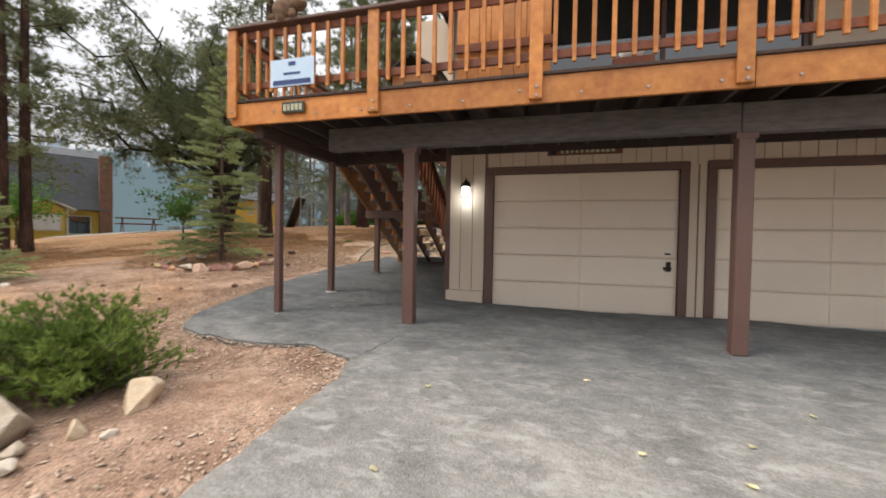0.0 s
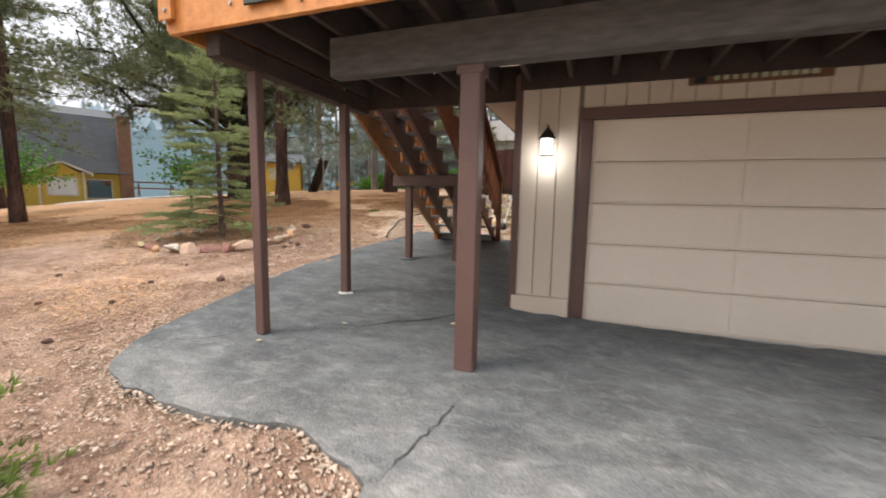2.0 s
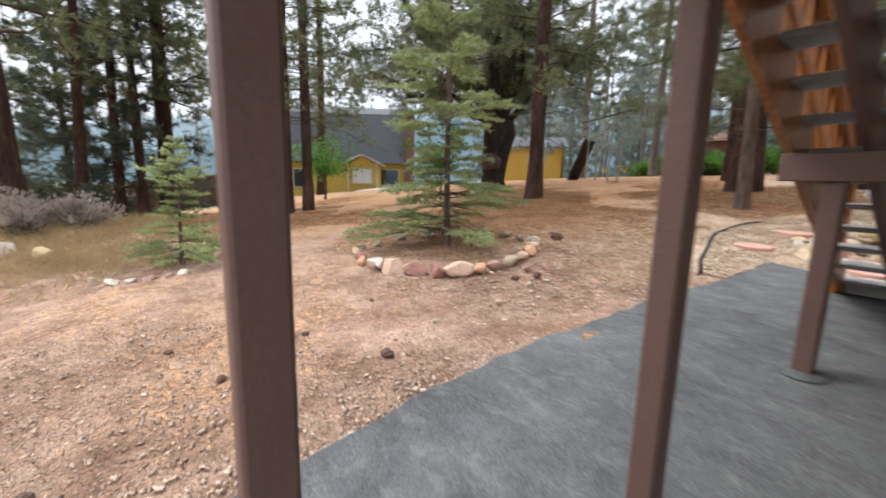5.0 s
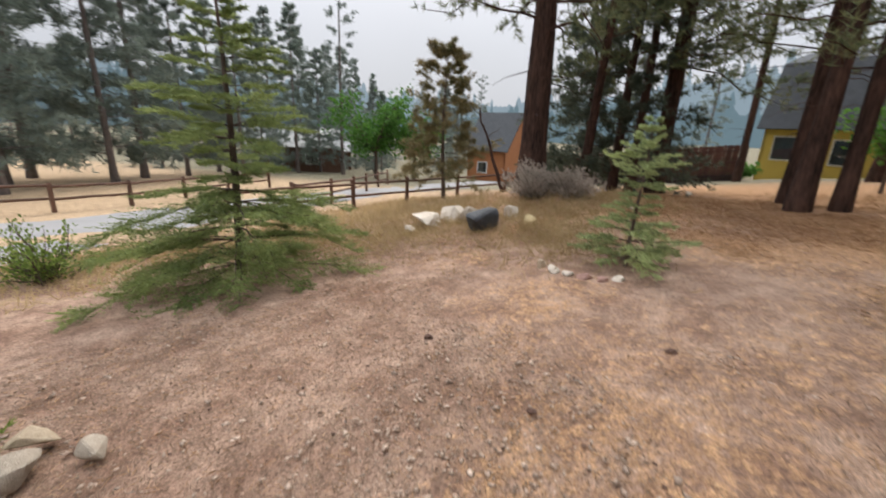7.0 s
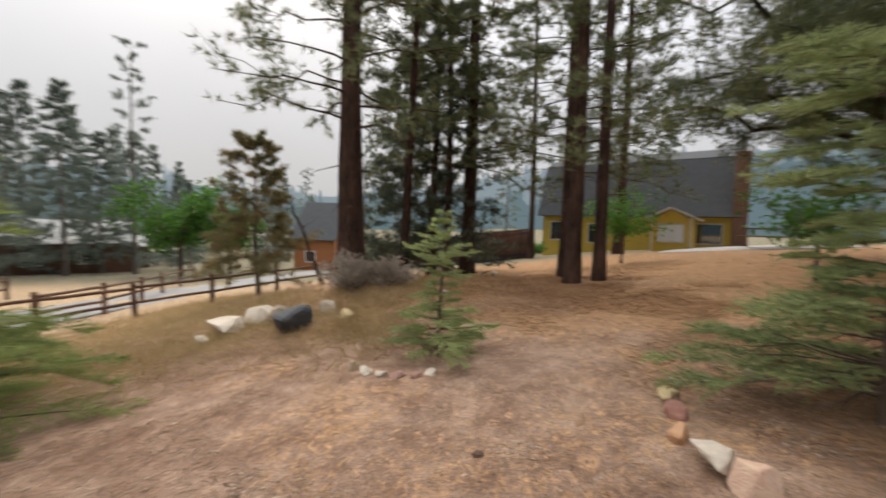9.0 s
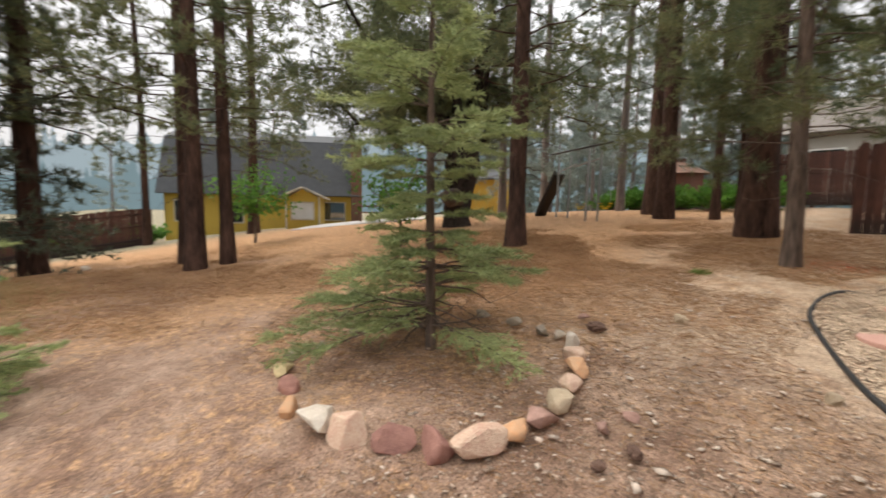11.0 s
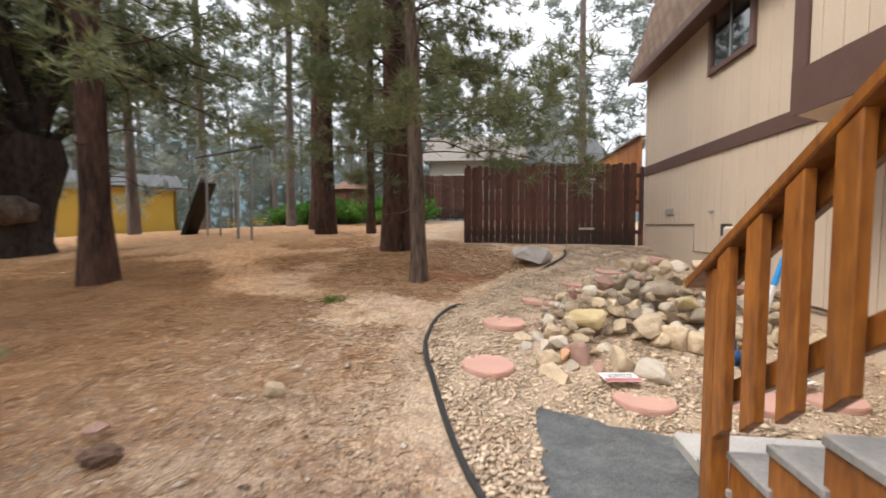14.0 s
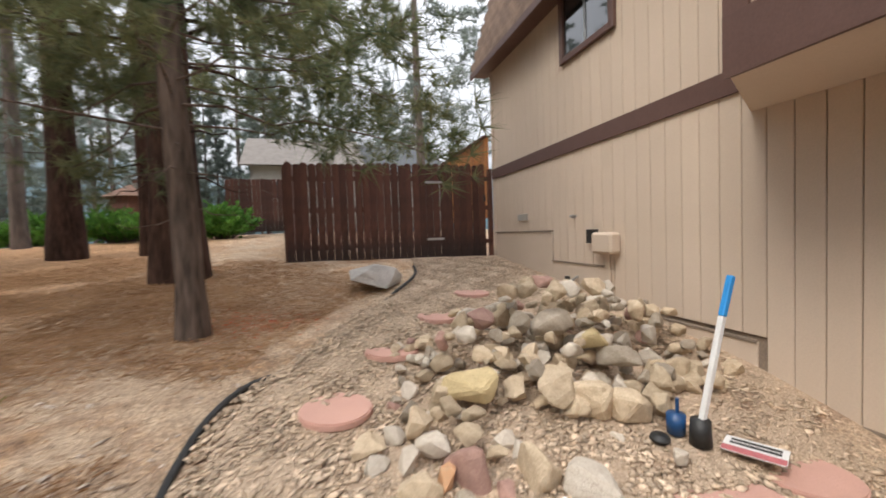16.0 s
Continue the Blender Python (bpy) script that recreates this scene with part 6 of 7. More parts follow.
def stone_pile():
    t = thing("stone_pile", "heap of mixed river stones on gravel against the house", "stone pile", (-3.35, 12.55, gz(-3.35, 12.55)))
    inv = t.matrix_world.inverted()
    rng = random.Random(12)
    mats = [STONETAN] * 11 + [STONEGREY] * 3 + [STONEWHITE] * 4 + [STONEPINK]
    front = [(-4.85, 11.95, .03), (-4.7, 11.9, .08), (-4.55, 11.95, .12), (-4.35, 11.95, .14), (-4.2, 11.85, .08), (-4.6, 12.1, .16), (-4.4, 12.15, .2), (-4.75, 12.15, .06), (-4.25, 12.1, .16), (-4.5, 11.6, .03), (-4.25, 11.62, .04), (-4.8, 11.65, .03), (-4.05, 11.9, .05), (-4.6, 12.3, .1), (-4.4, 12.35, .16), (-2.5, 12.3, .1), (-2.3, 12.5, .14), (-2.1, 12.7, .2), (-2.5, 12.6, .24), (-2.2, 12.95, .3), (-2.0, 13.1, .22), (-2.15, 12.35, .06), (-1.98, 12.55, .12), (-2.3, 12.75, .28), (-2.05, 12.85, .3), (-2.45, 12.85, .36), (-1.97, 12.3, .03)]
    k = 0
    for x, y, dz in front:
        ob = stone(rng.randrange(12), (x, y, gz(x, y) + dz), rng.uniform(0.17, 0.28), rng.choice(mats), rng.uniform(0, 360), (rng.uniform(-20, 20), rng.uniform(-20, 20)), None)
        for key in ("label", "category", "group"):
            if key in ob:
                del ob[key]
        ob.parent, ob.matrix_parent_inverse = t, inv
    for layer in range(3):
        for _ in range((235, 165, 110)[layer]):
            u, w = rng.uniform(-1, 1), rng.uniform(-1, 1)
            r = math.hypot(u, w)
            lim = (1.0, 0.72, 0.45)[layer]
            if r > lim:
                continue
            x, y = -3.2 + u * 1.6 - w * 0.2, 12.75 + w * 0.95 + u * 0.12
            if math.hypot(x + 3.85, y - 12.02) < 0.27 or (x > -3.2 and y < 12.08):
                continue
            if x > WX - 0.12:
                continue
            s = rng.uniform(0.12, 0.28) * (0.7 if r > 0.8 else 1.0)
            z = gz(x, y) + 0.55 * max(0, 1 - u ** 4 - (w - 0.2) ** 2) * (0.15, 0.62, 1.0)[layer] + s * 0.2
            ob = stone(rng.randrange(12), (x, y, z), s, rng.choice(mats), rng.uniform(0, 360), (rng.uniform(-25, 25), rng.uniform(-25, 25)), None)
            for key in ("label", "category", "group"):
                if key in ob:
                    del ob[key]
            ob.parent, ob.matrix_parent_inverse = t, inv
            k += 1
    for i, (x, y, dz, s, m) in enumerate(((-4.16, 12.34, .2, .56, STONEYELLOW), (-3.62, 12.25, .16, .52, STONETAN), (-3.40, 12.15, .12, .46, STONETAN), (-4.38, 11.75, .08, .36, STONEPINK), (-4.65, 11.72, .06, .32, STONETAN), (-4.53, 11.74, .08, .2, STONEORANGE),
                                           (-4.66, 11.45, .02, .36, STONETAN), (-4.06, 11.7, .08, .38, STONETAN), (-3.6, 13.2, .3, .44, STONETAN), (-3.15, 13.15, .34, .44, STONETAN), (-2.5, 13.3, .28, .44, STONEWHITE), (-3.3, 12.8, .36, .46, STONEGREY),
                                           (-3.08, 12.55, .3, .42, STONEYELLOW), (-3.0, 12.35, .22, .4, STONEGREY), (-3.2, 12.0, .12, .38, STONETAN), (-4.35, 12.4, .1, .36, STONETAN), (-4.88, 12.07, .04, .34, STONETAN), (-2.75, 12.25, .12, .34, STONEGREY), (-4.1, 11.98, .06, .18, STONEWHITE))):
        ob = stone(i, (x, y, gz(x, y) + dz), s, m, i * 50, (8, 5), None)
        for key in ("label", "category", "group"):
            if key in ob:
                del ob[key]
        ob.parent, ob.matrix_parent_inverse = t, inv


stone_pile()


# ---- loose ground cover ----
def scatter(name, n, place, lo, hi, mat, label, category, seed, flat=0.5, lift=0.0):
    """Many small chips: bent flat pieces lying at all angles."""
    rng = np.random.default_rng(seed)
    xy = place(rng, n)
    n = len(xy)
    z = ground_z(xy[:, 0], xy[:, 1]) + lift
    s = rng.uniform(lo, hi, (n, 1, 1)) * rng.choice([0.7, 1.0, 1.5], (n, 1, 1), p=[0.5, 0.38, 0.12])
    base = np.array([[1, 0, 0], [0.2, 0.7, 0.1], [-0.9, 0.25, 0], [-0.3, -0.65, 0.05], [0.05, 0.05, 0.5], [0, 0, -0.4]])
    v = base[None] * s * np.array([1, 0.85, flat]) * rng.uniform(0.7, 1.3, (n, 6, 3))
    a = rng.uniform(0, 6.283, n)
    c, d = np.cos(a)[:, None], np.sin(a)[:, None]
    x, y = v[..., 0] * c - v[..., 1] * d, v[..., 0] * d + v[..., 1] * c
    zz = v[..., 2] + x * rng.uniform(-0.3, 0.3, (n, 1)) + 0.25 * s[..., 0] * flat
    v = np.stack([x + xy[:, :1], y + xy[:, 1:], zz + z[:, None]], -1).reshape(-1, 3)
    q = np.array([[0, 1, 4], [1, 2, 4], [2, 3, 4], [3, 0, 4], [1, 0, 5], [2, 1, 5], [3, 2, 5], [0, 3, 5]])
    f = (np.arange(n)[:, None, None] * 6 + q[None]).reshape(-1, 3)
    return solid(name, array_mesh(name, v, f, mat), label, category, kind="stuff")


PEBBLE = material("pale_pebble", (0.66, 0.56, 0.46), (0.48, 0.38, 0.30), scale=12.0, fine=60.0, rough=0.9, bump=0.2, island=0.25)
DARKBITS = material("dark_bark_bits", (0.17, 0.10, 0.07), (0.07, 0.04, 0.03), scale=9.0, rough=0.95, bump=0.2, island=0.4)
EDGE = [(-5.07, 9.66), (-5.27, 9.96), (-5.45, 10.42), (-5.64, 11.06), (-5.87, 11.76), (-5.84, 12.61), (-5.45, 13.23), (-4.95, 14.2), (-4.13, 15.26), (-3.75, 16.2), (-3.6, 17.6)]


def edge_x(y):
    return np.interp(y, [p[1] for p in EDGE], [p[0] for p in EDGE])


def in_drive(x, y):
    inside = np.zeros(len(x), bool)
    px, py = zip(*DRIVE)
    j = len(px) - 1
    for i in range(len(px)):
        hit = ((py[i] > y) != (py[j] > y)) & (x < (px[j] - px[i]) * (y - py[i]) / (py[j] - py[i] + 1e-9) + px[i])
        inside ^= hit
        j = i
    return inside


def on_gravel(rng, n):
    y = rng.uniform(9.75, 17.6, n)
    x = rng.uniform(-5.9, -1.8, n)
    keep = (x > edge_x(y) + 0.03) & ~in_drive(x, y) & ~((y < 10.75) & (x > -4.2))
    keep &= rng.uniform(size=n) < np.where(y < 14, 1.0, 0.6) * np.where((x > -3.3) & (y < 12.6), 0.42, 1.0)
    return np.stack([x, y], -1)[keep]


def near_edges(rng, n):
    """Chips thick along the paving's broken edges."""
    i = rng.integers(0, 15, n)
    t = rng.uniform(size=n)
    p = np.array(DRIVE[:16])
    q = p[i] + (p[i + 1] - p[i]) * t[:, None]
    off = np.abs(rng.normal(size=n)) * 0.45
    a = rng.uniform(0, 6.283, n)
    q = q + np.stack([np.cos(a), np.sin(a)], -1) * off[:, None]
    q = q[q[:, 1] > -1.5]
    return q[~in_drive(q[:, 0], q[:, 1])]


def on_lot(x0, x1, y0, y1):
    def place(rng, n):
        p = np.stack([rng.uniform(x0, x1, n), rng.uniform(y0, y1, n)], -1)
        k = ~in_drive(p[:, 0], p[:, 1]) & ~((p[:, 0] > edge_x(p[:, 1])) & (p[:, 1] > 10.2))
        return p[k]
    return place


def gravel_bed():
    ys = np.linspace(10.75, 17.7, 60)
    v, f = [], []
    m = 24
    for j, y in enumerate(ys):
        x0 = float(edge_x(y))
        for i in range(m):
            x = x0 + (WX - x0) * i / (m - 1)
            v.append((x, y, gz(x, y) + (0.022 if 0 < i else -0.03) + 0.012 * math.sin(x * 9) * math.sin(y * 8)))
    for j in range(len(ys) - 1):
        for i in range(m - 1):
            k = j * m + i
            f.append((k, k + 1, k + 1 + m, k + m))
    solid("gravel_bed", array_mesh("gravel_bed", v, f, GRAVELBED, True), "tan pea gravel bed along the house", "gravel", kind="structure")


GRAVELBED = material("gravel_bed", (0.60, 0.46, 0.335), (0.36, 0.26, 0.175), scale=45.0, fine=90.0, rough=0.95, bump=0.9, contrast=0.6)
gravel_bed()
scatter("gravel", 60000, on_gravel, 0.018, 0.036, GRAVEL, "loose tan gravel stones", "gravel", 61, 0.45, 0.022)
scatter("edge_chips", 8000, near_edges, 0.008, 0.028, CHIPS, "pale wood chips along the asphalt edge", "wood chips", 62, 0.4)
scatter("path_chips", 6500, on_lot(-8.5, -4.6, 3.4, 13.5), 0.009, 0.027, CHIPS, "pale chips on the dirt path", "wood chips", 63, 0.3)
scatter("path_pebbles", 520, on_lot(-7.6, -4.7, 6.8, 13.0), 0.018, 0.042, PEBBLE, "pale pebbles bedded in the dirt path", "pebbles", 67, 0.55)
scatter("soil_chips", 14000, on_lot(-14, -4.2, -2, 16), 0.008, 0.028, CHIPS, "scattered pale chips on the soil", "wood chips", 64, 0.25)
scatter("dark_bits", 4500, on_lot(-12, -4.2, -2, 16), 0.006, 0.018, DARKBITS, "dark bark bits and cone scales on the soil", "bark bits", 66, 0.5)
scatter("front_chips", 2300, on_lot(-5.0, -1.8, 0.2, 3.8), 0.01, 0.03, CHIPS, "pale wood chips on the soil beside the driveway", "wood chips", 65, 0.4)


def litter(name, n, place, seed, length, mat, label, up=0.12, width=0.006):
    rng = np.random.default_rng(seed)
    p = place(rng, n)
    c = np.concatenate([p, (ground_z(p[:, 0], p[:, 1]) + (0.004 if up < 0.5 else 0.01))[:, None]], 1)
    d = rng.normal(size=c.shape) * np.array([1, 1, up])
    v, f = tufts(rng, c, d, 1, length, width, 0.05)
    solid(name, array_mesh(name, v, f, mat), label, "litter", kind="stuff")


def under_trees(rng, n):
    t = np.array([(-10.9, 13), (-7.3, 16.5), (-13, 11), (-16, 8), (-9.5, 11.5), (-12, 16), (-6.5, 14), (-14, 5)])
    p = t[rng.integers(0, len(t), n)] + rng.normal(size=(n, 2)) * 2.0
    keep = ~in_drive(p[:, 0], p[:, 1]) & (p[:, 0] < edge_x(p[:, 1]) - 0.3)
    return p[keep]


litter("needle_litter", 170000, under_trees, 71, 0.14, NEEDLELITTER, "orange fallen pine needles under the trees", 0.1, 0.008)
litter("fallen_needles", 36000, on_lot(-15, -4.6, -2, 15), 72, 0.09, NEEDLELITTER, "fallen pine needles on the soil", 0.06, 0.005)
litter("straw_bits", 70000, on_lot(-12, -4.6, -1, 13.5), 77, 0.045, DRYBIT, "short bits of dead straw on the soil", 0.35, 0.006)
litter("dry_stubble", 22000, on_lot(-11, -5.2, 0.5, 9.5), 78, 0.05, DRYLEAF, "dry grey-brown stubble on the soil", 0.8, 0.006)


def grass_spots(rng, n):
    t = np.array([(-12.4, 1.3), (-11.2, 0.2), (-13.8, 2.6), (-12.6, 3.8), (-10.8, -1.2), (-13.5, -1.0), (-9.5, -2.8), (-15, 4.2), (-11.6, 3.6), (-7.5, -3.6), (-12.0, -2.6), (-14.5, 0.2)])
    k = rng.integers(0, len(t), n)
    return t[k] + rng.normal(size=(n, 2)) * np.array([0.85, 0.7])


litter("straw_grass", 30000, grass_spots, 73, 0.27, STRAW, "dry straw-coloured grass tufts", 1.3, 0.013)
litter("verge_grass", 14000, lambda rng, n: np.stack([rng.uniform(-20, -5, n), rng.uniform(-4.6, -1.5, n)], -1), 74, 0.26, STRAW, "dry straw-coloured grass by the road", 1.3, 0.014)
litter("green_weed", 260, lambda rng, n: np.array([[-7.23, 12.85]]) + rng.normal(size=(n, 2)) * 0.07, 75, 0.085, BUSHLEAF, "small green weed on the dirt", 1.0, 0.012)
litter("asphalt_needles", 900, lambda rng, n: np.stack([rng.uniform(-1.7, 4, n), rng.uniform(0.4, 4.2, n)], -1), 76, 0.09, STRAW, "fallen needles on the driveway", 0.0, 0.004)


litter("red_marked_litter", 420, lambda rng, n: np.array([[-5.85, 14.25]]) + rng.normal(size=(n, 2)) * np.array([0.28, 0.2]), 79, 0.06, RED_MARK, "needles marked with red spray paint", 0.1, 0.009)


def cone_lump(x, y, s, i):
    """A fallen cone or bark lump: a scaly dark clod."""
    bm = bmesh.new()
    bmesh.ops.create_icosphere(bm, subdivisions=3, radius=1)
    for v in bm.verts:
        v.co *= 1 + 0.28 * noise.noise(v.co * 2.2 + Vector((i, 0, 0))) + 0.16 * noise.noise(v.co * 7)
    bm.transform(Matrix.Diagonal((s, s * 0.72, s * 0.6, 1)))
    solid("pine_cone", bm_mesh("pine_cone", bm, DARKBITS), "dark fallen pine cone on the dry soil", "pine cone", pose(x, y, gz(x, y) + s * 0.4, 0, 0, i * 67), "fallen cones")


for i, (x, y, s) in enumerate(((-5.72, 5.98, 0.06), (-6.35, 7.95, 0.05), (-6.25, 8.2, 0.06), (-7.35, 9.85, 0.1), (-7.0, 4.6, 0.035), (-6.2, 4.9, 0.04), (-6.55, 5.6, 0.035), (-8.2, 5.4, 0.045), (-6.9, 6.4, 0.035), (-5.6, 4.0, 0.04), (-7.7, 3.4, 0.04))):
    cone_lump(x, y, s, i)


# leaves on the driveway
def leaf_on_drive(x, y):
    z = gz(x, y) + 0.047
    bm = bmesh.new()
    r = random.Random(int(x * 90 + y * 70))
    n = 7
    c = bm.verts.new((0, 0, 0.006))
    vs = [bm.verts.new((0.032 * math.cos(i * 0.9) * r.uniform(0.7, 1.2), 0.024 * math.sin(i * 0.9) * r.uniform(0.7, 1.2), r.uniform(0, 0.008))) for i in range(n)]
    for i in range(n):
        bm.faces.new((c, vs[i], vs[(i + 1) % n]))
    ob = solid("fallen_leaf", bm_mesh("fallen_leaf", bm, PALELEAF), "small pale yellow leaf on the asphalt", "leaf", pose(x, y, z, 0, 0, r.uniform(0, 360)), "fallen leaves")


for x, y in ((-0.99, 3.1), (0.57, 2.59), (1.26, 2.88), (-0.96, 1.99), (1.09, 2.44), (1.86, 3.45), (-3.7, 4.6), (-3.2, 5.2), (-2.2, 5.6), (0.3, 3.6), (2.3, 2.7)):
    leaf_on_drive(x, y)


# ---- gravel walk: edging, pavers, signs, tools ----
def edging():
    y = np.linspace(9.68, 16.7, 70)
    x = edge_x(y)
    k = np.ones(7) / 7
    xs = np.convolve(np.pad(x, 3, mode='edge'), k, 'valid')
    # buried in the soil between the curve and the boulder
    z = ground_z(xs, y) + 0.025 + 0.008 * np.sin(y * 5) - 0.11 * np.exp(-((y - 14.0) / 0.95) ** 6)
    v, f = tube_arrays(np.stack([xs, y, z], -1), np.full(len(y), 0.024), 8)
    solid("garden_edging", array_mesh("garden_edging", v, f, BLACKPLASTIC, True), "black plastic tube edging along the gravel", "edging")


edging()


def paver(x, y, r=0.235):
    bm = cyl((0, 0, 0), r, 0.05, 40, bevel=0.008)
    solid("stepping_stone", bm_mesh("stepping_stone", bm, PAVER), "round pink concrete stepping stone in gravel", "paver", pose(x, y, gz(x, y) + (0.002 if y < 12.7 and x < -5.0 else -0.012), random.Random(int(x * 99)).uniform(-2, 3), 2, 0), "stepping stones")


for x, y in ((-5.23, 11.5), (-5.06, 12.5), (-4.58, 13.3), (-3.96, 14.02), (-3.31, 14.8), (-4.02, 11.16)):
    paver(x, y)
paver(-2.58, 11.38, 0.25)
paver(-3.19, 11.27, 0.29)


def text_mesh(words, size, mat):
    c = bpy.data.curves.new("words", 'FONT')
    c.body, c.size, c.align_x, c.align_y, c.extrude = words, size, 'CENTER', 'CENTER', 0.0006
    ob = bpy.data.objects.new("words", c)
    scene.collection.objects.link(ob)
    bpy.context.view_layer.update()
    me = bpy.data.meshes.new_from_object(ob.evaluated_get(bpy.context.evaluated_depsgraph_get()))
    bpy.data.objects.remove(ob)
    me.materials.clear()
    me.materials.append(mat)
    return me


def ground_sign(x, y, rz, words):
    t = thing("warning_sign", "red and white plastic sign lying on a pink paver", "sign", (x, y, gz(x, y) + 0.085), rz)
    part("board", box(-0.15, -0.1, 0, 0.15, 0.1, 0.004, 0.001), WHITE, t)
    part("red_stripe", box(-0.148, 0.03, 0.0045, 0.148, 0.098, 0.0055), SIGNRED, t)
    if words:
        for i, w in enumerate(words):
            o = part("lettering", text_mesh(w, 0.052, INKBLACK), None, t)
            o.location = (0, -0.005 - i * 0.048, 0.0055)
    else:
        for i in range(2):
            part("print_bar", box(-0.12, -0.03 - i * 0.045, 0.0045, 0.12, 0.0 - i * 0.045, 0.0055), INKBLACK, t)


ground_sign(-4.13, 11.38, 187, ("PRIVATE", "PROPERTY"))
ground_sign(-2.76, 11.52, 120, None)


def marker_pole():
    t = thing("measuring_pole", "white pole with bright blue top standing in a black pot", "pole", (-2.97, 11.68, gz(-2.97, 11.68) + 0.03))
    part("pot", cyl((0, 0, 0), 0.062, 0.16, 20, 0.055, 0.006), BLACKPLASTIC, t, "black plastic pot", True)
    part("shaft", beam((0, 0, 0.1), (0.17, 0.0, 0.76), 0.036, 0.036, 0.006), WHITE, t, "white shaft")
    part("tip", beam((0.17, 0, 0.76), (0.24, 0.0, 1.0), 0.038, 0.038, 0.006), BLUETAPE, t, "bright blue top")
    c = thing("blue_cup", "dark blue plastic cup on the gravel", "cup", (-3.03, 11.80, gz(-3.03, 11.80) + 0.03))
    part("body", cyl((0, 0, 0), 0.052, 0.13, 20, 0.056, 0.006), BLUEPLASTIC, c, "", True)
    part("stem", cyl((0.01, 0, 0.13), 0.011, 0.09, 10), BLUEPLASTIC, c)


marker_pole()
stone(2, (-3.2, 11.6, gz(-3.2, 11.6) + 0.06), 0.15, STONEWHITE, 30, (5, 3), None, "small white stone beside the marker pole")
stone(5, (-2.95, 11.99, gz(-2.95, 11.99) + 0.08), 0.3, STONETAN, 70, (5, 3), None, "tan stone lying off the stone pile")
stone(9, (-2.35, 12.14, gz(-2.35, 12.14) + 0.08), 0.28, STONETAN, 20, (5, 3), None, "tan stone lying off the stone pile")
solid("black_lid", bm_mesh("black_lid", cyl((0, 0, 0), 0.06, 0.03, 20, 0.055, 0.006), BLACKPLASTIC, True), "round black plastic lid on the gravel", "lid", pose(-3.18, 11.77, gz(-3.18, 11.77) + 0.035, 6, 0, 0))


def floor_lamp_unit():
    t = thing("gas_regulator", "grey gas regulator by the wall foot", "regulator", (-1.98, 14.65, gz(-1.98, 14.65) + 0.03))
    part("body", cyl((0, 0, 0.04), 0.07, 0.1, 16, 0.05, 0.01), METAL, t, "", True)
    part("cap", cyl((0, 0, 0.14), 0.035, 0.05, 12), BLACKPLASTIC, t)
    part("pipe", beam((0.02, 0, 0.1), (0.23, 0.1, 0.16), 0.03, 0.03), METAL, t)


floor_lamp_unit()
part("landing_slab", box(-4.03, 10.08, gz(-3.4, 10.3) - 0.1, -2.78, 10.62, 0.555, 0.012), CONCRETE, thing("stair_slab", "pale concrete slab at the stair foot", "slab"))


# ---- wall lamp and signs on the front ----
def wall_lamp():
    t = thing("wall_lamp", "lit dark metal lantern on the garage wall", "wall lamp", (-1.44, FY - 0.012, 1.78))
    part("backplate", box(-0.05, -0.02, 0.1, 0.05, 0.0, 0.24, 0.008), BRONZE, t)
    part("arm", box(-0.015, -0.11, 0.2, 0.015, -0.02, 0.225, 0.004), BRONZE, t)
    part("roof", cyl((0, -0.11, 0.15), 0.095, 0.11, 4, 0.012), BRONZE, t, "pointed dark lantern roof")
    part("finial", cyl((0, -0.11, 0.26), 0.012, 0.04, 8, 0.004), BRONZE, t)
    part("lamp_glass", box(-0.052, -0.162, -0.01, 0.052, -0.058, 0.146, 0.006), LAMPGLASS, t, "glowing white lantern glass")
    for a in (-1, 1):
        for b in (-1, 1):
            part("frame_bar", box(a * 0.056 - 0.004, -0.11 + b * 0.056 - 0.004, -0.02, a * 0.056 + 0.004, -0.11 + b * 0.056 + 0.004, 0.15), BRONZE, t)
    part("base", box(-0.06, -0.17, -0.026, 0.06, -0.05, -0.012, 0.003), BRONZE, t)
    l = new("lantern_light", bpy.data.lights.new("lantern_light", 'POINT'))
    l.data.energy, l.data.color, l.data.shadow_soft_size = 2.0, (0.86, 0.95, 1.0), 0.05
    l.location = (-1.44, FY - 0.15, 1.69)


wall_lamp()


def name_board():
    t = thing("name_board", "carved brown wooden address board over the garage door", "sign", (0.367, FY - 0.006, 2.452))
    part("board", box(-0.54, -0.03, -0.06, 0.54, 0.0, 0.06, 0.006), STAINDARK, t)
    part("emblem", box(-0.5, -0.036, -0.05, -0.4, -0.03, 0.05, 0.003), INKBLACK, t)
    for i, w in enumerate((0.055,) * 5 + (0.07,) * 6):
        x = -0.34 + i * 0.072
        part("letter_bar", box(x, -0.038, -0.032, x + w * 0.72, -0.03, 0.032, 0.002), PALEYELLOW, t)


STAINDARK = material("carved_sign_wood", (0.20, 0.085, 0.04), (0.11, 0.045, 0.022), scale=6.0, fine=50.0, rough=0.6, bump=0.2)
name_board()


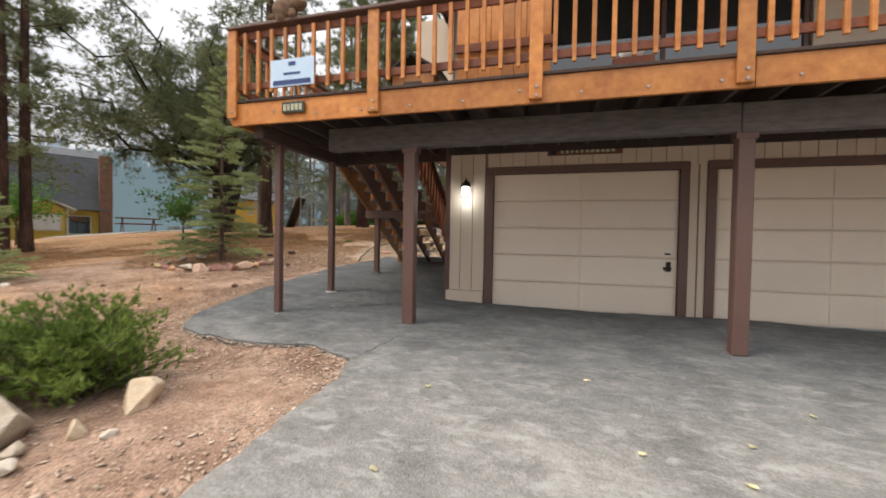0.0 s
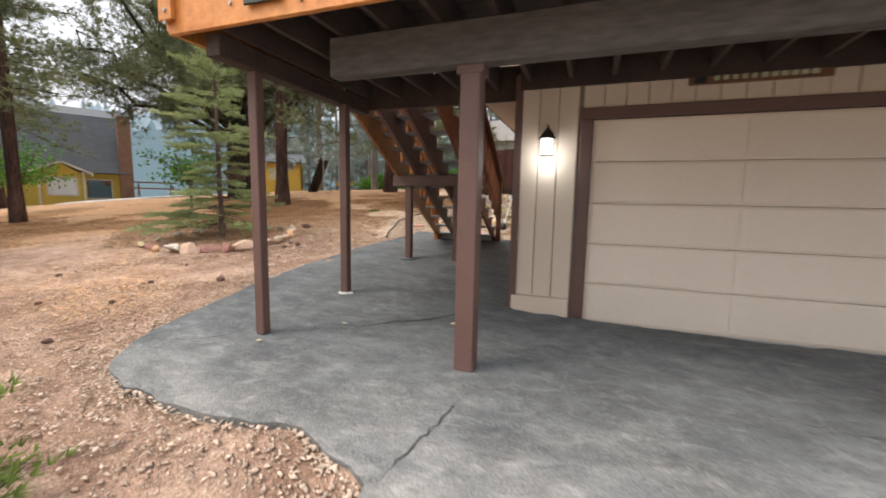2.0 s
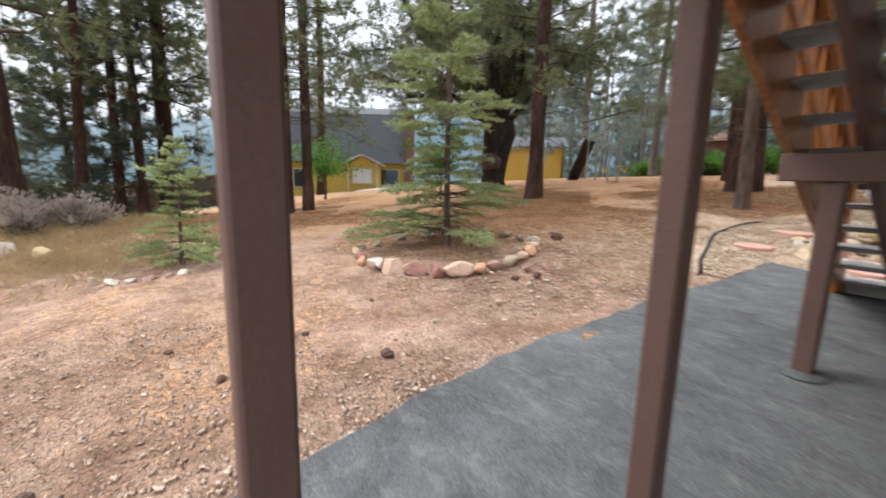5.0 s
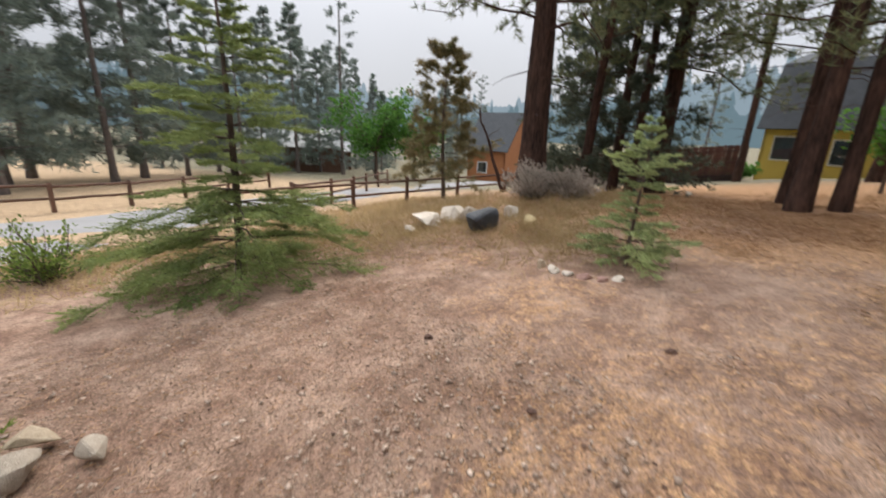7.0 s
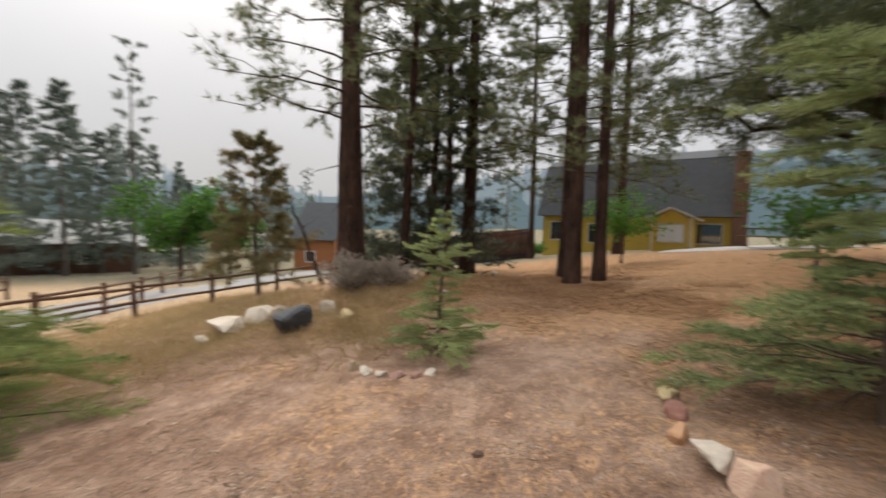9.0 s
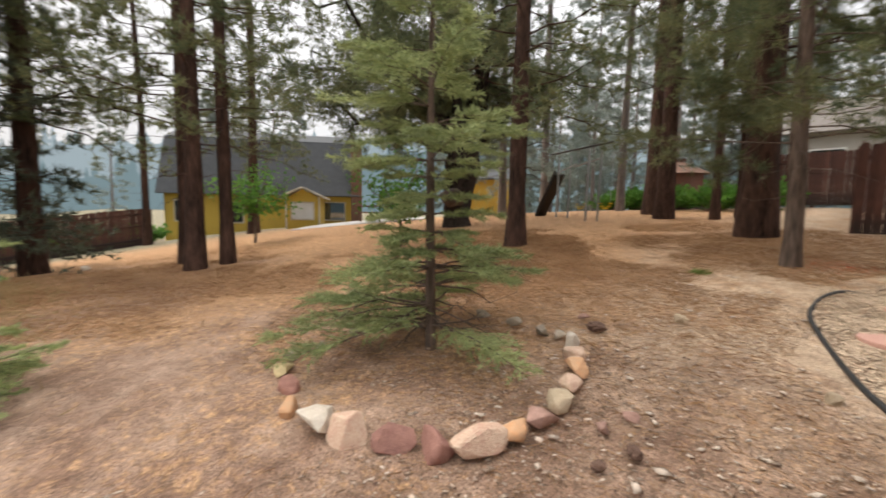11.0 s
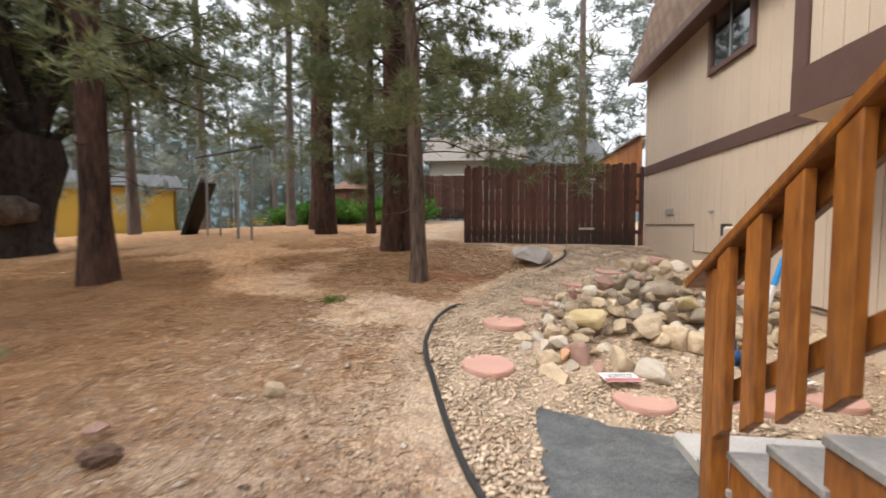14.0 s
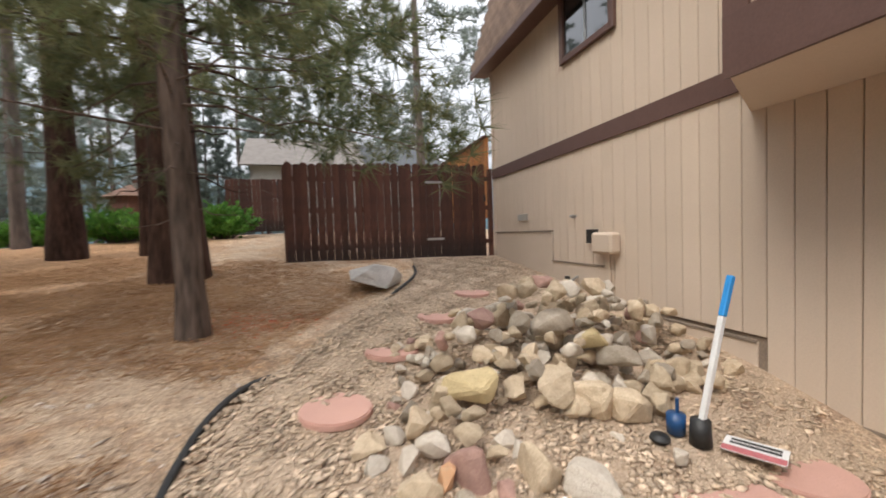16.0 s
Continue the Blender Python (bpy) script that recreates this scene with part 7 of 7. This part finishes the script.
def rail_signs():
    t = thing("sale_banner", "pale blue printed board tied to the deck railing", "sign", (-3.19, DY - 0.05, 3.107))
    part("board", box(-0.314, -0.006, -0.168, 0.314, 0.0, 0.168, 0.002), SIGNBLUE, t)
    part("print_bar", box(-0.27, -0.009, -0.15, 0.27, -0.006, -0.09), INKBLUE, t)
    part("print_bar", box(-0.12, -0.009, -0.03, 0.12, -0.006, 0.0), INKBLUE, t)
    part("print_bar", box(-0.05, -0.009, 0.08, 0.05, -0.006, 0.13), INKBLUE, t)
    u = thing("number_plate", "small dark house plate hung on the deck rim", "sign", (-3.19, DY - 0.012, 2.69))
    part("plate", box(-0.165, -0.02, -0.075, 0.165, 0.0, 0.065, 0.006), GREENBLACK, u)
    for i in range(5):
        part("digit_bar", box(-0.14 + i * 0.057, -0.024, -0.045, -0.14 + i * 0.057 + 0.042, -0.02, 0.035, 0.002), PALEYELLOW, u)
    part("hook", beam((-0.05, -0.01, 0.06), (0.0, -0.01, 0.1), 0.008, 0.008), METAL, u)
    part("hook", beam((0.05, -0.01, 0.06), (0.0, -0.01, 0.1), 0.008, 0.008), METAL, u)


rail_signs()


def animal_figure():
    """A plush figure lying on the cap rail: one plain lumpy mesh."""
    bm = bmesh.new()
    for x, y, z, rx, ry, rz in ((0, 0, 0.15, 0.19, 0.12, 0.15), (0.22, -0.01, 0.17, 0.1, 0.09, 0.09), (0.31, -0.02, 0.15, 0.045, 0.04, 0.035), (0.2, 0.05, 0.26, 0.028, 0.02, 0.03), (0.2, -0.07, 0.26, 0.028, 0.02, 0.03), (-0.02, -0.06, 0.03, 0.07, 0.045, 0.07), (0.16, -0.05, 0.05, 0.06, 0.035, 0.06), (-0.2, 0.02, 0.1, 0.12, 0.05, 0.05)):
        bmesh.ops.create_icosphere(bm, subdivisions=3, radius=1, matrix=Matrix.Translation((x, y, z)) @ Matrix.Diagonal((rx, ry, rz, 1)))
    for v in bm.verts:
        v.co += Vector((noise.noise(v.co * 40), noise.noise(v.co * 40 + Vector((5, 0, 0))), noise.noise(v.co * 40 + Vector((0, 5, 0))))) * 0.012
    solid("plush_figure", bm_mesh("plush_figure", bm, FUR, True), "brown furry toy figure lying on the deck rail", "figure", pose(-3.33, DY + 0.0, 3.772, 0, 0, -8))


animal_figure()


# ---- things on the deck ----
def deck_things():
    t = thing("wood_screen", "orange cedar plank screen at the back of the deck", "screen", (-0.72, 4.72, DZ + 0.036))
    for i in range(8):
        part("plank", box(-0.5 + i * 0.14, 0, 0.0, -0.5 + i * 0.14 + 0.135, 0.03, 1.35, 0.004), DECKWOOD, t)
    part("crosspiece", box(-0.52, -0.035, 0.5, 0.64, -0.002, 0.6, 0.004), REDWOOD, t)
    b = thing("wood_kennel", "small cedar kennel with dark pitched roof on the deck", "kennel", (-2.05, 5.7, DZ + 0.036))
    bm = box(-0.32, -0.3, 0, 0.32, 0.3, 0.62, 0.006)
    part("body", bm, DECKWOOD, b)
    # Flat black panel painted in for the dark inside of the opening.
    part("doorway", box(-0.14, -0.312, 0.06, 0.14, -0.301, 0.5), INKBLACK, b)
    for sgn in (-1, 1):
        part("roof", slope_beam((0, -0.38, 0.86), (sgn * 0.44, -0.38, 0.58), 0.03, 0.03), BRONZE, b)
        r = part("roof_slab", box(-0.27, -0.4, 0, 0.27, 0.4, 0.03, 0.004), BRONZE, b)
        r.matrix_local = pose(sgn * 0.2, 0, 0.73, 0, sgn * 33, 0)
    g = thing("glass_bowl", "clear bowl with a yellow fruit on a deck stool", "bowl", (0.75, 4.7, DZ + 0.036))
    part("stool", box(-0.2, -0.15, 0, 0.2, 0.15, 0.2, 0.006), REDWOOD, g)
    part("bowl", cyl((0, 0, 0.2), 0.09, 0.12, 20, 0.14, 0.01), WHITE, g, "", True)
    bm = bmesh.new()
    bmesh.ops.create_icosphere(bm, subdivisions=2, radius=0.075, matrix=Matrix.Translation((-0.02, 0, 0.34)))
    part("fruit", bm, YELLOWPL, g, "", True)


deck_things()


# ---- back fence and gate ----
def back_fence():
    t = thing("board_fence", "dark red stained board fence and gate with worn lower edge", "fence")
    rng = random.Random(6)
    w = 0.14
    shapes = []
    for k in range(3):
        bm = bmesh.new()
        h = 1.88 + 0.012 * k
        prof = [(0, 0), (w - 0.006, 0), (w - 0.006, h - 0.035), (w - 0.04, h), (0.034, h), (0, h - 0.035)]
        f = bm.faces.new([bm.verts.new((a, 0, b)) for a, b in prof])
        r = bmesh.ops.extrude_face_region(bm, geom=[f])
        for v in r["geom"]:
            if isinstance(v, bmesh.types.BMVert):
                v.co.y += 0.02
        bmesh.ops.recalc_face_normals(bm, faces=list(bm.faces))
        shapes.append(bm_mesh("fence_board", bm, FENCEW))
    def run(x0, y0, x1, y1, z0=None):
        L = math.hypot(x1 - x0, y1 - y0)
        a = math.degrees(math.atan2(y1 - y0, x1 - x0))
        for i in range(int(L / w)):
            u = i * w / L
            x, y = x0 + (x1 - x0) * u, y0 + (y1 - y0) * u
            o = part("fence_board", rng.choice(shapes), None, t)
            o.matrix_local = pose(x, y, (gz(x, y) if z0 is None else z0) - 0.01 + rng.uniform(-0.008, 0.008), rng.uniform(-.5, .5), rng.uniform(-.4, .4), a)
        for z in (0.3, 1.0, 1.6):
            za, zb = (gz(x0, y0), gz(x1, y1)) if z0 is None else (z0, z0)
            part("rail", slope_beam((x0, y0 + 0.05, za + z), (x1, y1 + 0.05, zb + z), 0.04, 0.09), FENCEW, t)
        for u in (0, 0.5, 1):
            x, y = x0 + (x1 - x0) * u, y0 + (y1 - y0) * u
            part("post", box(x - 0.045, y + 0.03, (gz(x, y) if z0 is None else z0) - 0.1, x + 0.045, y + 0.12, (gz(x, y) if z0 is None else z0) + 1.8, 0.005), FENCEW, t)
    run(-5.85, 17.75, -1.8, 17.75, 1.42)
    run(-5.95, 25.6, -5.85, 17.8)
    run(-8.6, 25.6, -6.0, 25.6, 2.2)
    run(-30.5, -0.6, -31.0, 8.6)
    for z in (1.78, 2.92):
        h = part("hinge", box(-3.2, 17.738, z, -2.85, 17.75, z + 0.045, 0.003), METAL, t, "pale strap hinge")
    part("latch", box(-1.98, 17.72, 2.55, -1.93, 17.75, 2.68, 0.004), BLACKPLASTIC, t)


back_fence()


def back_deck():
    t = thing("back_deck_wall", "orange cedar plank wall of a raised back deck", "deck wall", (0, 0, 0))
    for i in range(19):
        y = 17.85 + i * 0.2
        part("plank", box(-1.82, y, 2.2, -1.79, y + 0.19, 3.9, 0.004), DECKWOOD, t)
    part("cap", box(-1.9, 17.85, 3.902, -1.72, 21.7, 3.94, 0.006), BROWN, t)
    part("end_plank", box(-1.785, 21.6, 2.2, -0.8, 21.63, 3.9, 0.004), DECKWOOD, t)


back_deck()


# ---- split-rail fences by the road ----
def rail_fence(name, pts, label, rails=(0.42, 0.85), h=1.05):
    t = thing(name, label, "rail fence")
    rng = random.Random(len(pts))
    for x, y in pts:
        bm = cyl((0, 0, 0), 0.075, h, 8, 0.068, 0.01)
        part("post", bm, RAILW, t).matrix_local = pose(x, y, gz(x, y) - 0.05, rng.uniform(-2, 2), rng.uniform(-2, 2), rng.uniform(0, 90))
    for (x0, y0), (x1, y1) in zip(pts, pts[1:]):
        for z in rails:
            a, b = Vector((x0, y0, gz(x0, y0) + z + rng.uniform(-.03, .03))), Vector((x1, y1, gz(x1, y1) + z + rng.uniform(-.03, .03)))
            n = 5
            p = [a.lerp(b, i / (n - 1)) + Vector((0, 0, rng.uniform(-.012, .012))) for i in range(n)]
            v, f = tube_arrays(np.array(p), np.full(n, 0.045), 7)
            part("rail", array_mesh("rail", v, f, RAILW, True), None, t)


rail_fence("rail_fence", [(-11.6, -5.3), (-13.6, -4.9), (-15.67, -4.3), (-17.9, -3.55), (-20.7, -2.75), (-24.0, -1.75), (-27.0, -0.8), (-30.0, 0.2)], "weathered brown split-rail fence along the lot")
rail_fence("rail_fence", [(-14.5, -6.0), (-17.0, -6.6), (-20.0, -8.0), (-22.6, -9.3), (-25.5, -10.7), (-28.3, -12.0)], "weathered brown split-rail fence beside the lane")
rail_fence("rail_fence", [(-5.5, -12.2), (-7.8, -12.0), (-9.95, -11.5), (-12.0, -11.3), (-14.4, -12.2), (-17, -13.2), (-20, -14)], "weathered brown rail fence across the road", (0.4, 0.8), 0.95)


# ---- swing set ----
def swing_set():
    t = thing("swing_set", "old grey metal swing set with yellow seats and a slide", "swing set")
    A, B2 = (-13.0, 18.9), (-11.7, 18.0)
    def pole(a, b, r=0.03, mat=METAL, name="leg"):
        v, f = tube_arrays(np.array([a, b], float), np.array([r, r]), 8)
        part(name, array_mesh(name, v, f, mat, True), None, t)
    z = gz(-12.3, 18.5)
    top = z + 2.35
    pole((-14.4, 19.6, top + 0.12), (-11.0, 17.6, top), 0.035, BRONZE, "top_bar")
    for x, y in ((-14.0, 19.5), (-13.3, 19.15), (-12.0, 18.05), (-11.55, 17.95)):
        pole((x, y, gz(x, y) - 0.03), (x + 0.05, y, top - 0.05), 0.032)
    pole((-14.0, 19.5, z + 1.75), (-12.9, 18.9, z + 1.95), 0.025, METAL, "crossbar")
    pole((-12.9, 18.8, z + 1.85), (-11.6, 18.0, z + 1.95), 0.025, METAL, "crossbar")
    for x, y in ((-12.5, 18.6), (-11.2, 17.75)):
        for s in (-0.2, 0.2):
            pole((x + s, y - s * 0.4, z + 0.55), (x + s, y - s * 0.4, top), 0.006, METAL, "chain")
        bm = bmesh.new()
        n = 8
        for i in range(n):
            a = -0.2 + 0.4 * i / (n - 1)
            zz = z + 0.38 + 0.16 * (a / 0.2) ** 2
            box(x + a - 0.03, y - a * 0.4 - 0.08, zz, x + a + 0.03, y - a * 0.4 + 0.08, zz + 0.02, bm=bm)
        part("seat", bm, YELLOWPL, t, "curved yellow plastic seat")
    sl = part("slide", slope_beam((-15.3, 20.3, z + 0.05), (-14.0, 19.6, z + 1.7), 0.5, 0.06), BRONZE, t, "dark slide")
    part("slide_side", slope_beam((-15.3, 20.08, z + 0.1), (-14.0, 19.38, z + 1.8), 0.03, 0.2), BRONZE, sl)


swing_set()


# ---- neighbours ----
def gable_house(name, a, b, depth, z0, wall_h, roof_h, wall, roof, label, over=0.4, category="house", windows=(), trim=None, gambrel=False, chimney=False):
    """A house whose front runs from a to b; the roof ridge is parallel to it."""
    a, b = Vector((*a, 0)), Vector((*b, 0))
    L = (b - a).length
    rz = math.degrees(math.atan2((b - a).y, (b - a).x))
    t = thing(name, label, category, (a.x, a.y, z0), rz)
    part("front_wall", box(0, 0, -0.8, L, 0.15, wall_h), wall, t)
    part("rear_wall", box(0, depth - 0.15, -0.8, L, depth, wall_h), wall, t)
    prof = [(-over, wall_h - 0.1), (depth * 0.16, wall_h + roof_h * 0.8), (depth / 2, wall_h + roof_h), (depth * 0.84, wall_h + roof_h * 0.8), (depth + over, wall_h - 0.1)] if gambrel else [(-over, wall_h - 0.12), (depth / 2, wall_h + roof_h), (depth + over, wall_h - 0.12)]
    for x0, x1 in ((0, 0.15), (L - 0.15, L)):
        bm = bmesh.new()
        ps = [(0, -0.8), (depth, -0.8)] + [(min(max(y, 0), depth), z - 0.02) for y, z in reversed(prof)]
        f = bm.faces.new([bm.verts.new((x0, y, z)) for y, z in ps])
        r = bmesh.ops.extrude_face_region(bm, geom=[f])
        for v in r["geom"]:
            if isinstance(v, bmesh.types.BMVert):
                v.co.x = x1
        bmesh.ops.recalc_face_normals(bm, faces=list(bm.faces))
        part("gable_wall", bm, wall, t)
    for (y0, z1), (y1, z2) in zip(prof, prof[1:]):
        d = math.hypot(y1 - y0, z2 - z1)
        r = part("roof", box(-over, 0, 0, L + over, d, 0.1, 0.01), roof, t)
        r.matrix_local = Matrix.Translation((0, y0, z1)) @ Matrix.Rotation(math.atan2(z2 - z1, y1 - y0), 4, 'X')
    for x, z, w, h in windows:
        win = part("window", box(x, -0.02, z, x + w, 0.0, z + h), GLASS, t)
        tm = trim or WHITE
        for q in ((x - 0.07, z - 0.07, x + w + 0.07, z), (x - 0.07, z + h, x + w + 0.07, z + h + 0.07), (x - 0.07, z, x, z + h), (x + w, z, x + w + 0.07, z + h)):
            part("frame", box(q[0], -0.05, q[1], q[2], -0.001, q[3], 0.004), tm, win)
    if chimney:
        part("chimney", box(L - 0.25, -0.35, -0.8, L + 0.45, 0.2, wall_h + roof_h * 0.8 + 0.1, 0.02), RAILW, t, "red-brown brick chimney")
    return t


ROOFTAN = material("faded_grey_brown_roof", (0.19, 0.17, 0.15), (0.12, 0.105, 0.095), scale=3, fine=30, rough=0.9, bump=0.3)
BLIND = material("pale_blind", (0.62, 0.62, 0.60), (0.5, 0.5, 0.48), scale=3, fine=30, rough=0.8, bump=0.1)
Y1 = gable_house("yellow_house", (-34.9, 9.8), (-29.3, 19.6), 8.0, 0.05, 2.6, 4.3, YELLOWH, GREYROOF, "yellow house with steep dark grey barn roof", 0.3, windows=((0.6, 0.9, 1.0, 1.2), (3.2, 0.8, 1.2, 1.2), (8.2, 1.0, 2.4, 1.1)), trim=CREAM, gambrel=True, chimney=True)
P1 = gable_house("yellow_porch", (-25.75, 15.45), (-29.0, 17.3), 1.75, 0.2, 2.2, 0.42, YELLOWH, CREAM, "small yellow gabled porch with cream trim", 0.3, "porch")
pw = part("window", box(-0.03, 0.35, 1.05, -0.005, 1.4, 1.85), BLIND, P1, "white-framed window with a pale blind")
for y0, y1, z0, z1 in ((0.28, 1.47, 0.97, 1.05), (0.28, 1.47, 1.85, 1.93), (0.28, 0.35, 1.05, 1.85), (1.4, 1.47, 1.05, 1.85)):
    part("frame", box(-0.06, y0, z0, -0.004, y1, z1, 0.004), CREAM, pw)
for y in (0.0, 1.66):
    part("corner_trim", box(-0.04, y, -0.6, -0.003, y + 0.09, 2.2, 0.004), CREAM, P1)
sheet("patio", [(-23.6, 13.0), (-21.8, 15.8), (-20.2, 18.6), (-24.0, 20.4), (-27.2, 15.8)], CONCRETE, 0.06, 0.15, "pale concrete patio before the yellow house", "patio", 0.0, 1.0)


def patio_table(x, y, rz):
    t = thing("picnic_table", "dark wooden picnic table on the patio", "table", (x, y, gz(x, y) + 0.06), rz)
    part("tabletop", box(-1.0, -0.35, 0.7, 1.0, 0.35, 0.76, 0.01), RAILW, t)
    for s in (-1, 1):
        part("bench", box(-1.0, s * 0.72 - 0.13, 0.4, 1.0, s * 0.72 + 0.13, 0.45, 0.01), RAILW, t)
        part("leg", slope_beam((s * 0.7, -0.75, 0), (s * 0.7, 0, 0.72), 0.05, 0.1), RAILW, t)
        part("leg", slope_beam((s * 0.7, 0.75, 0), (s * 0.7, 0, 0.72), 0.05, 0.1), RAILW, t)


patio_table(-22.5, 16.8, 60)
gable_house("yellow_shed", (-24.3, 23.5), (-21.1, 26.7), 4.0, 1.55, 2.3, 0.7, YELLOWH, GREYROOF, "long yellow shed with low grey roof behind the swings", 0.25, "shed")
gable_house("cedar_cabin", (-43.1, -12.7), (-42.7, -8.6), 6.0, gz(-43, -10.5), 3.0, 3.6, ORANGEHOUSE, GREYROOF, "small orange cedar cabin with grey roof beyond the road", 0.4, "cabin", windows=((1.2, 0.8, 1.0, 1.0),))
gable_house("white_roof_house", (-32.0, -31.0), (-39.0, -26.0), 7.0, gz(-36, -28), 2.6, 1.8, RAILW, BLIND, "dark cabin with pale metal roof across the road", 0.6, windows=((1.5, 0.8, 1.2, 1.0), (5.0, 0.8, 1.2, 1.0)))
gable_house("white_roof_house", (-43.0, -34.5), (-46.5, -31.0), 5.0, gz(-45, -33), 2.4, 1.4, RAILW, BLIND, "small dark cabin with pale metal roof far off", 0.5)
gable_house("back_house", (-9.7, 36.5), (-3.4, 36.8), 7.0, 3.4, 3.0, 2.3, GREYWALL, ROOFTAN, "pale grey house with faded roof behind the back fence", 0.5, windows=((1.0, 1.0, 1.4, 1.0), (4.0, 1.0, 1.4, 1.0)), trim=WHITE)
gable_house("back_house", (-2.6, 40.0), (3.5, 41.0), 7.0, 3.4, 3.2, 2.6, GREYWALL, GREYROOF, "grey house with dark roof behind the back fence", 0.5)


def gazebo():
    t = thing("gazebo", "small gazebo with red-brown pitched roof behind the hedge", "gazebo", (-14.4, 33.8, 2.3))
    part("roof", cyl((0, 0, 1.9), 1.7, 0.75, 8, 0.3), RAILW, t, "faded red-brown roof")
    part("cupola", cyl((0, 0, 2.65), 0.32, 0.2, 8), FENCEW, t)
    part("cupola_roof", cyl((0, 0, 2.85), 0.42, 0.18, 8, 0.05), STONEBLACK, t)
    part("body", cyl((0, 0, -0.4), 1.35, 2.3, 8), FENCEW, t)


gazebo()
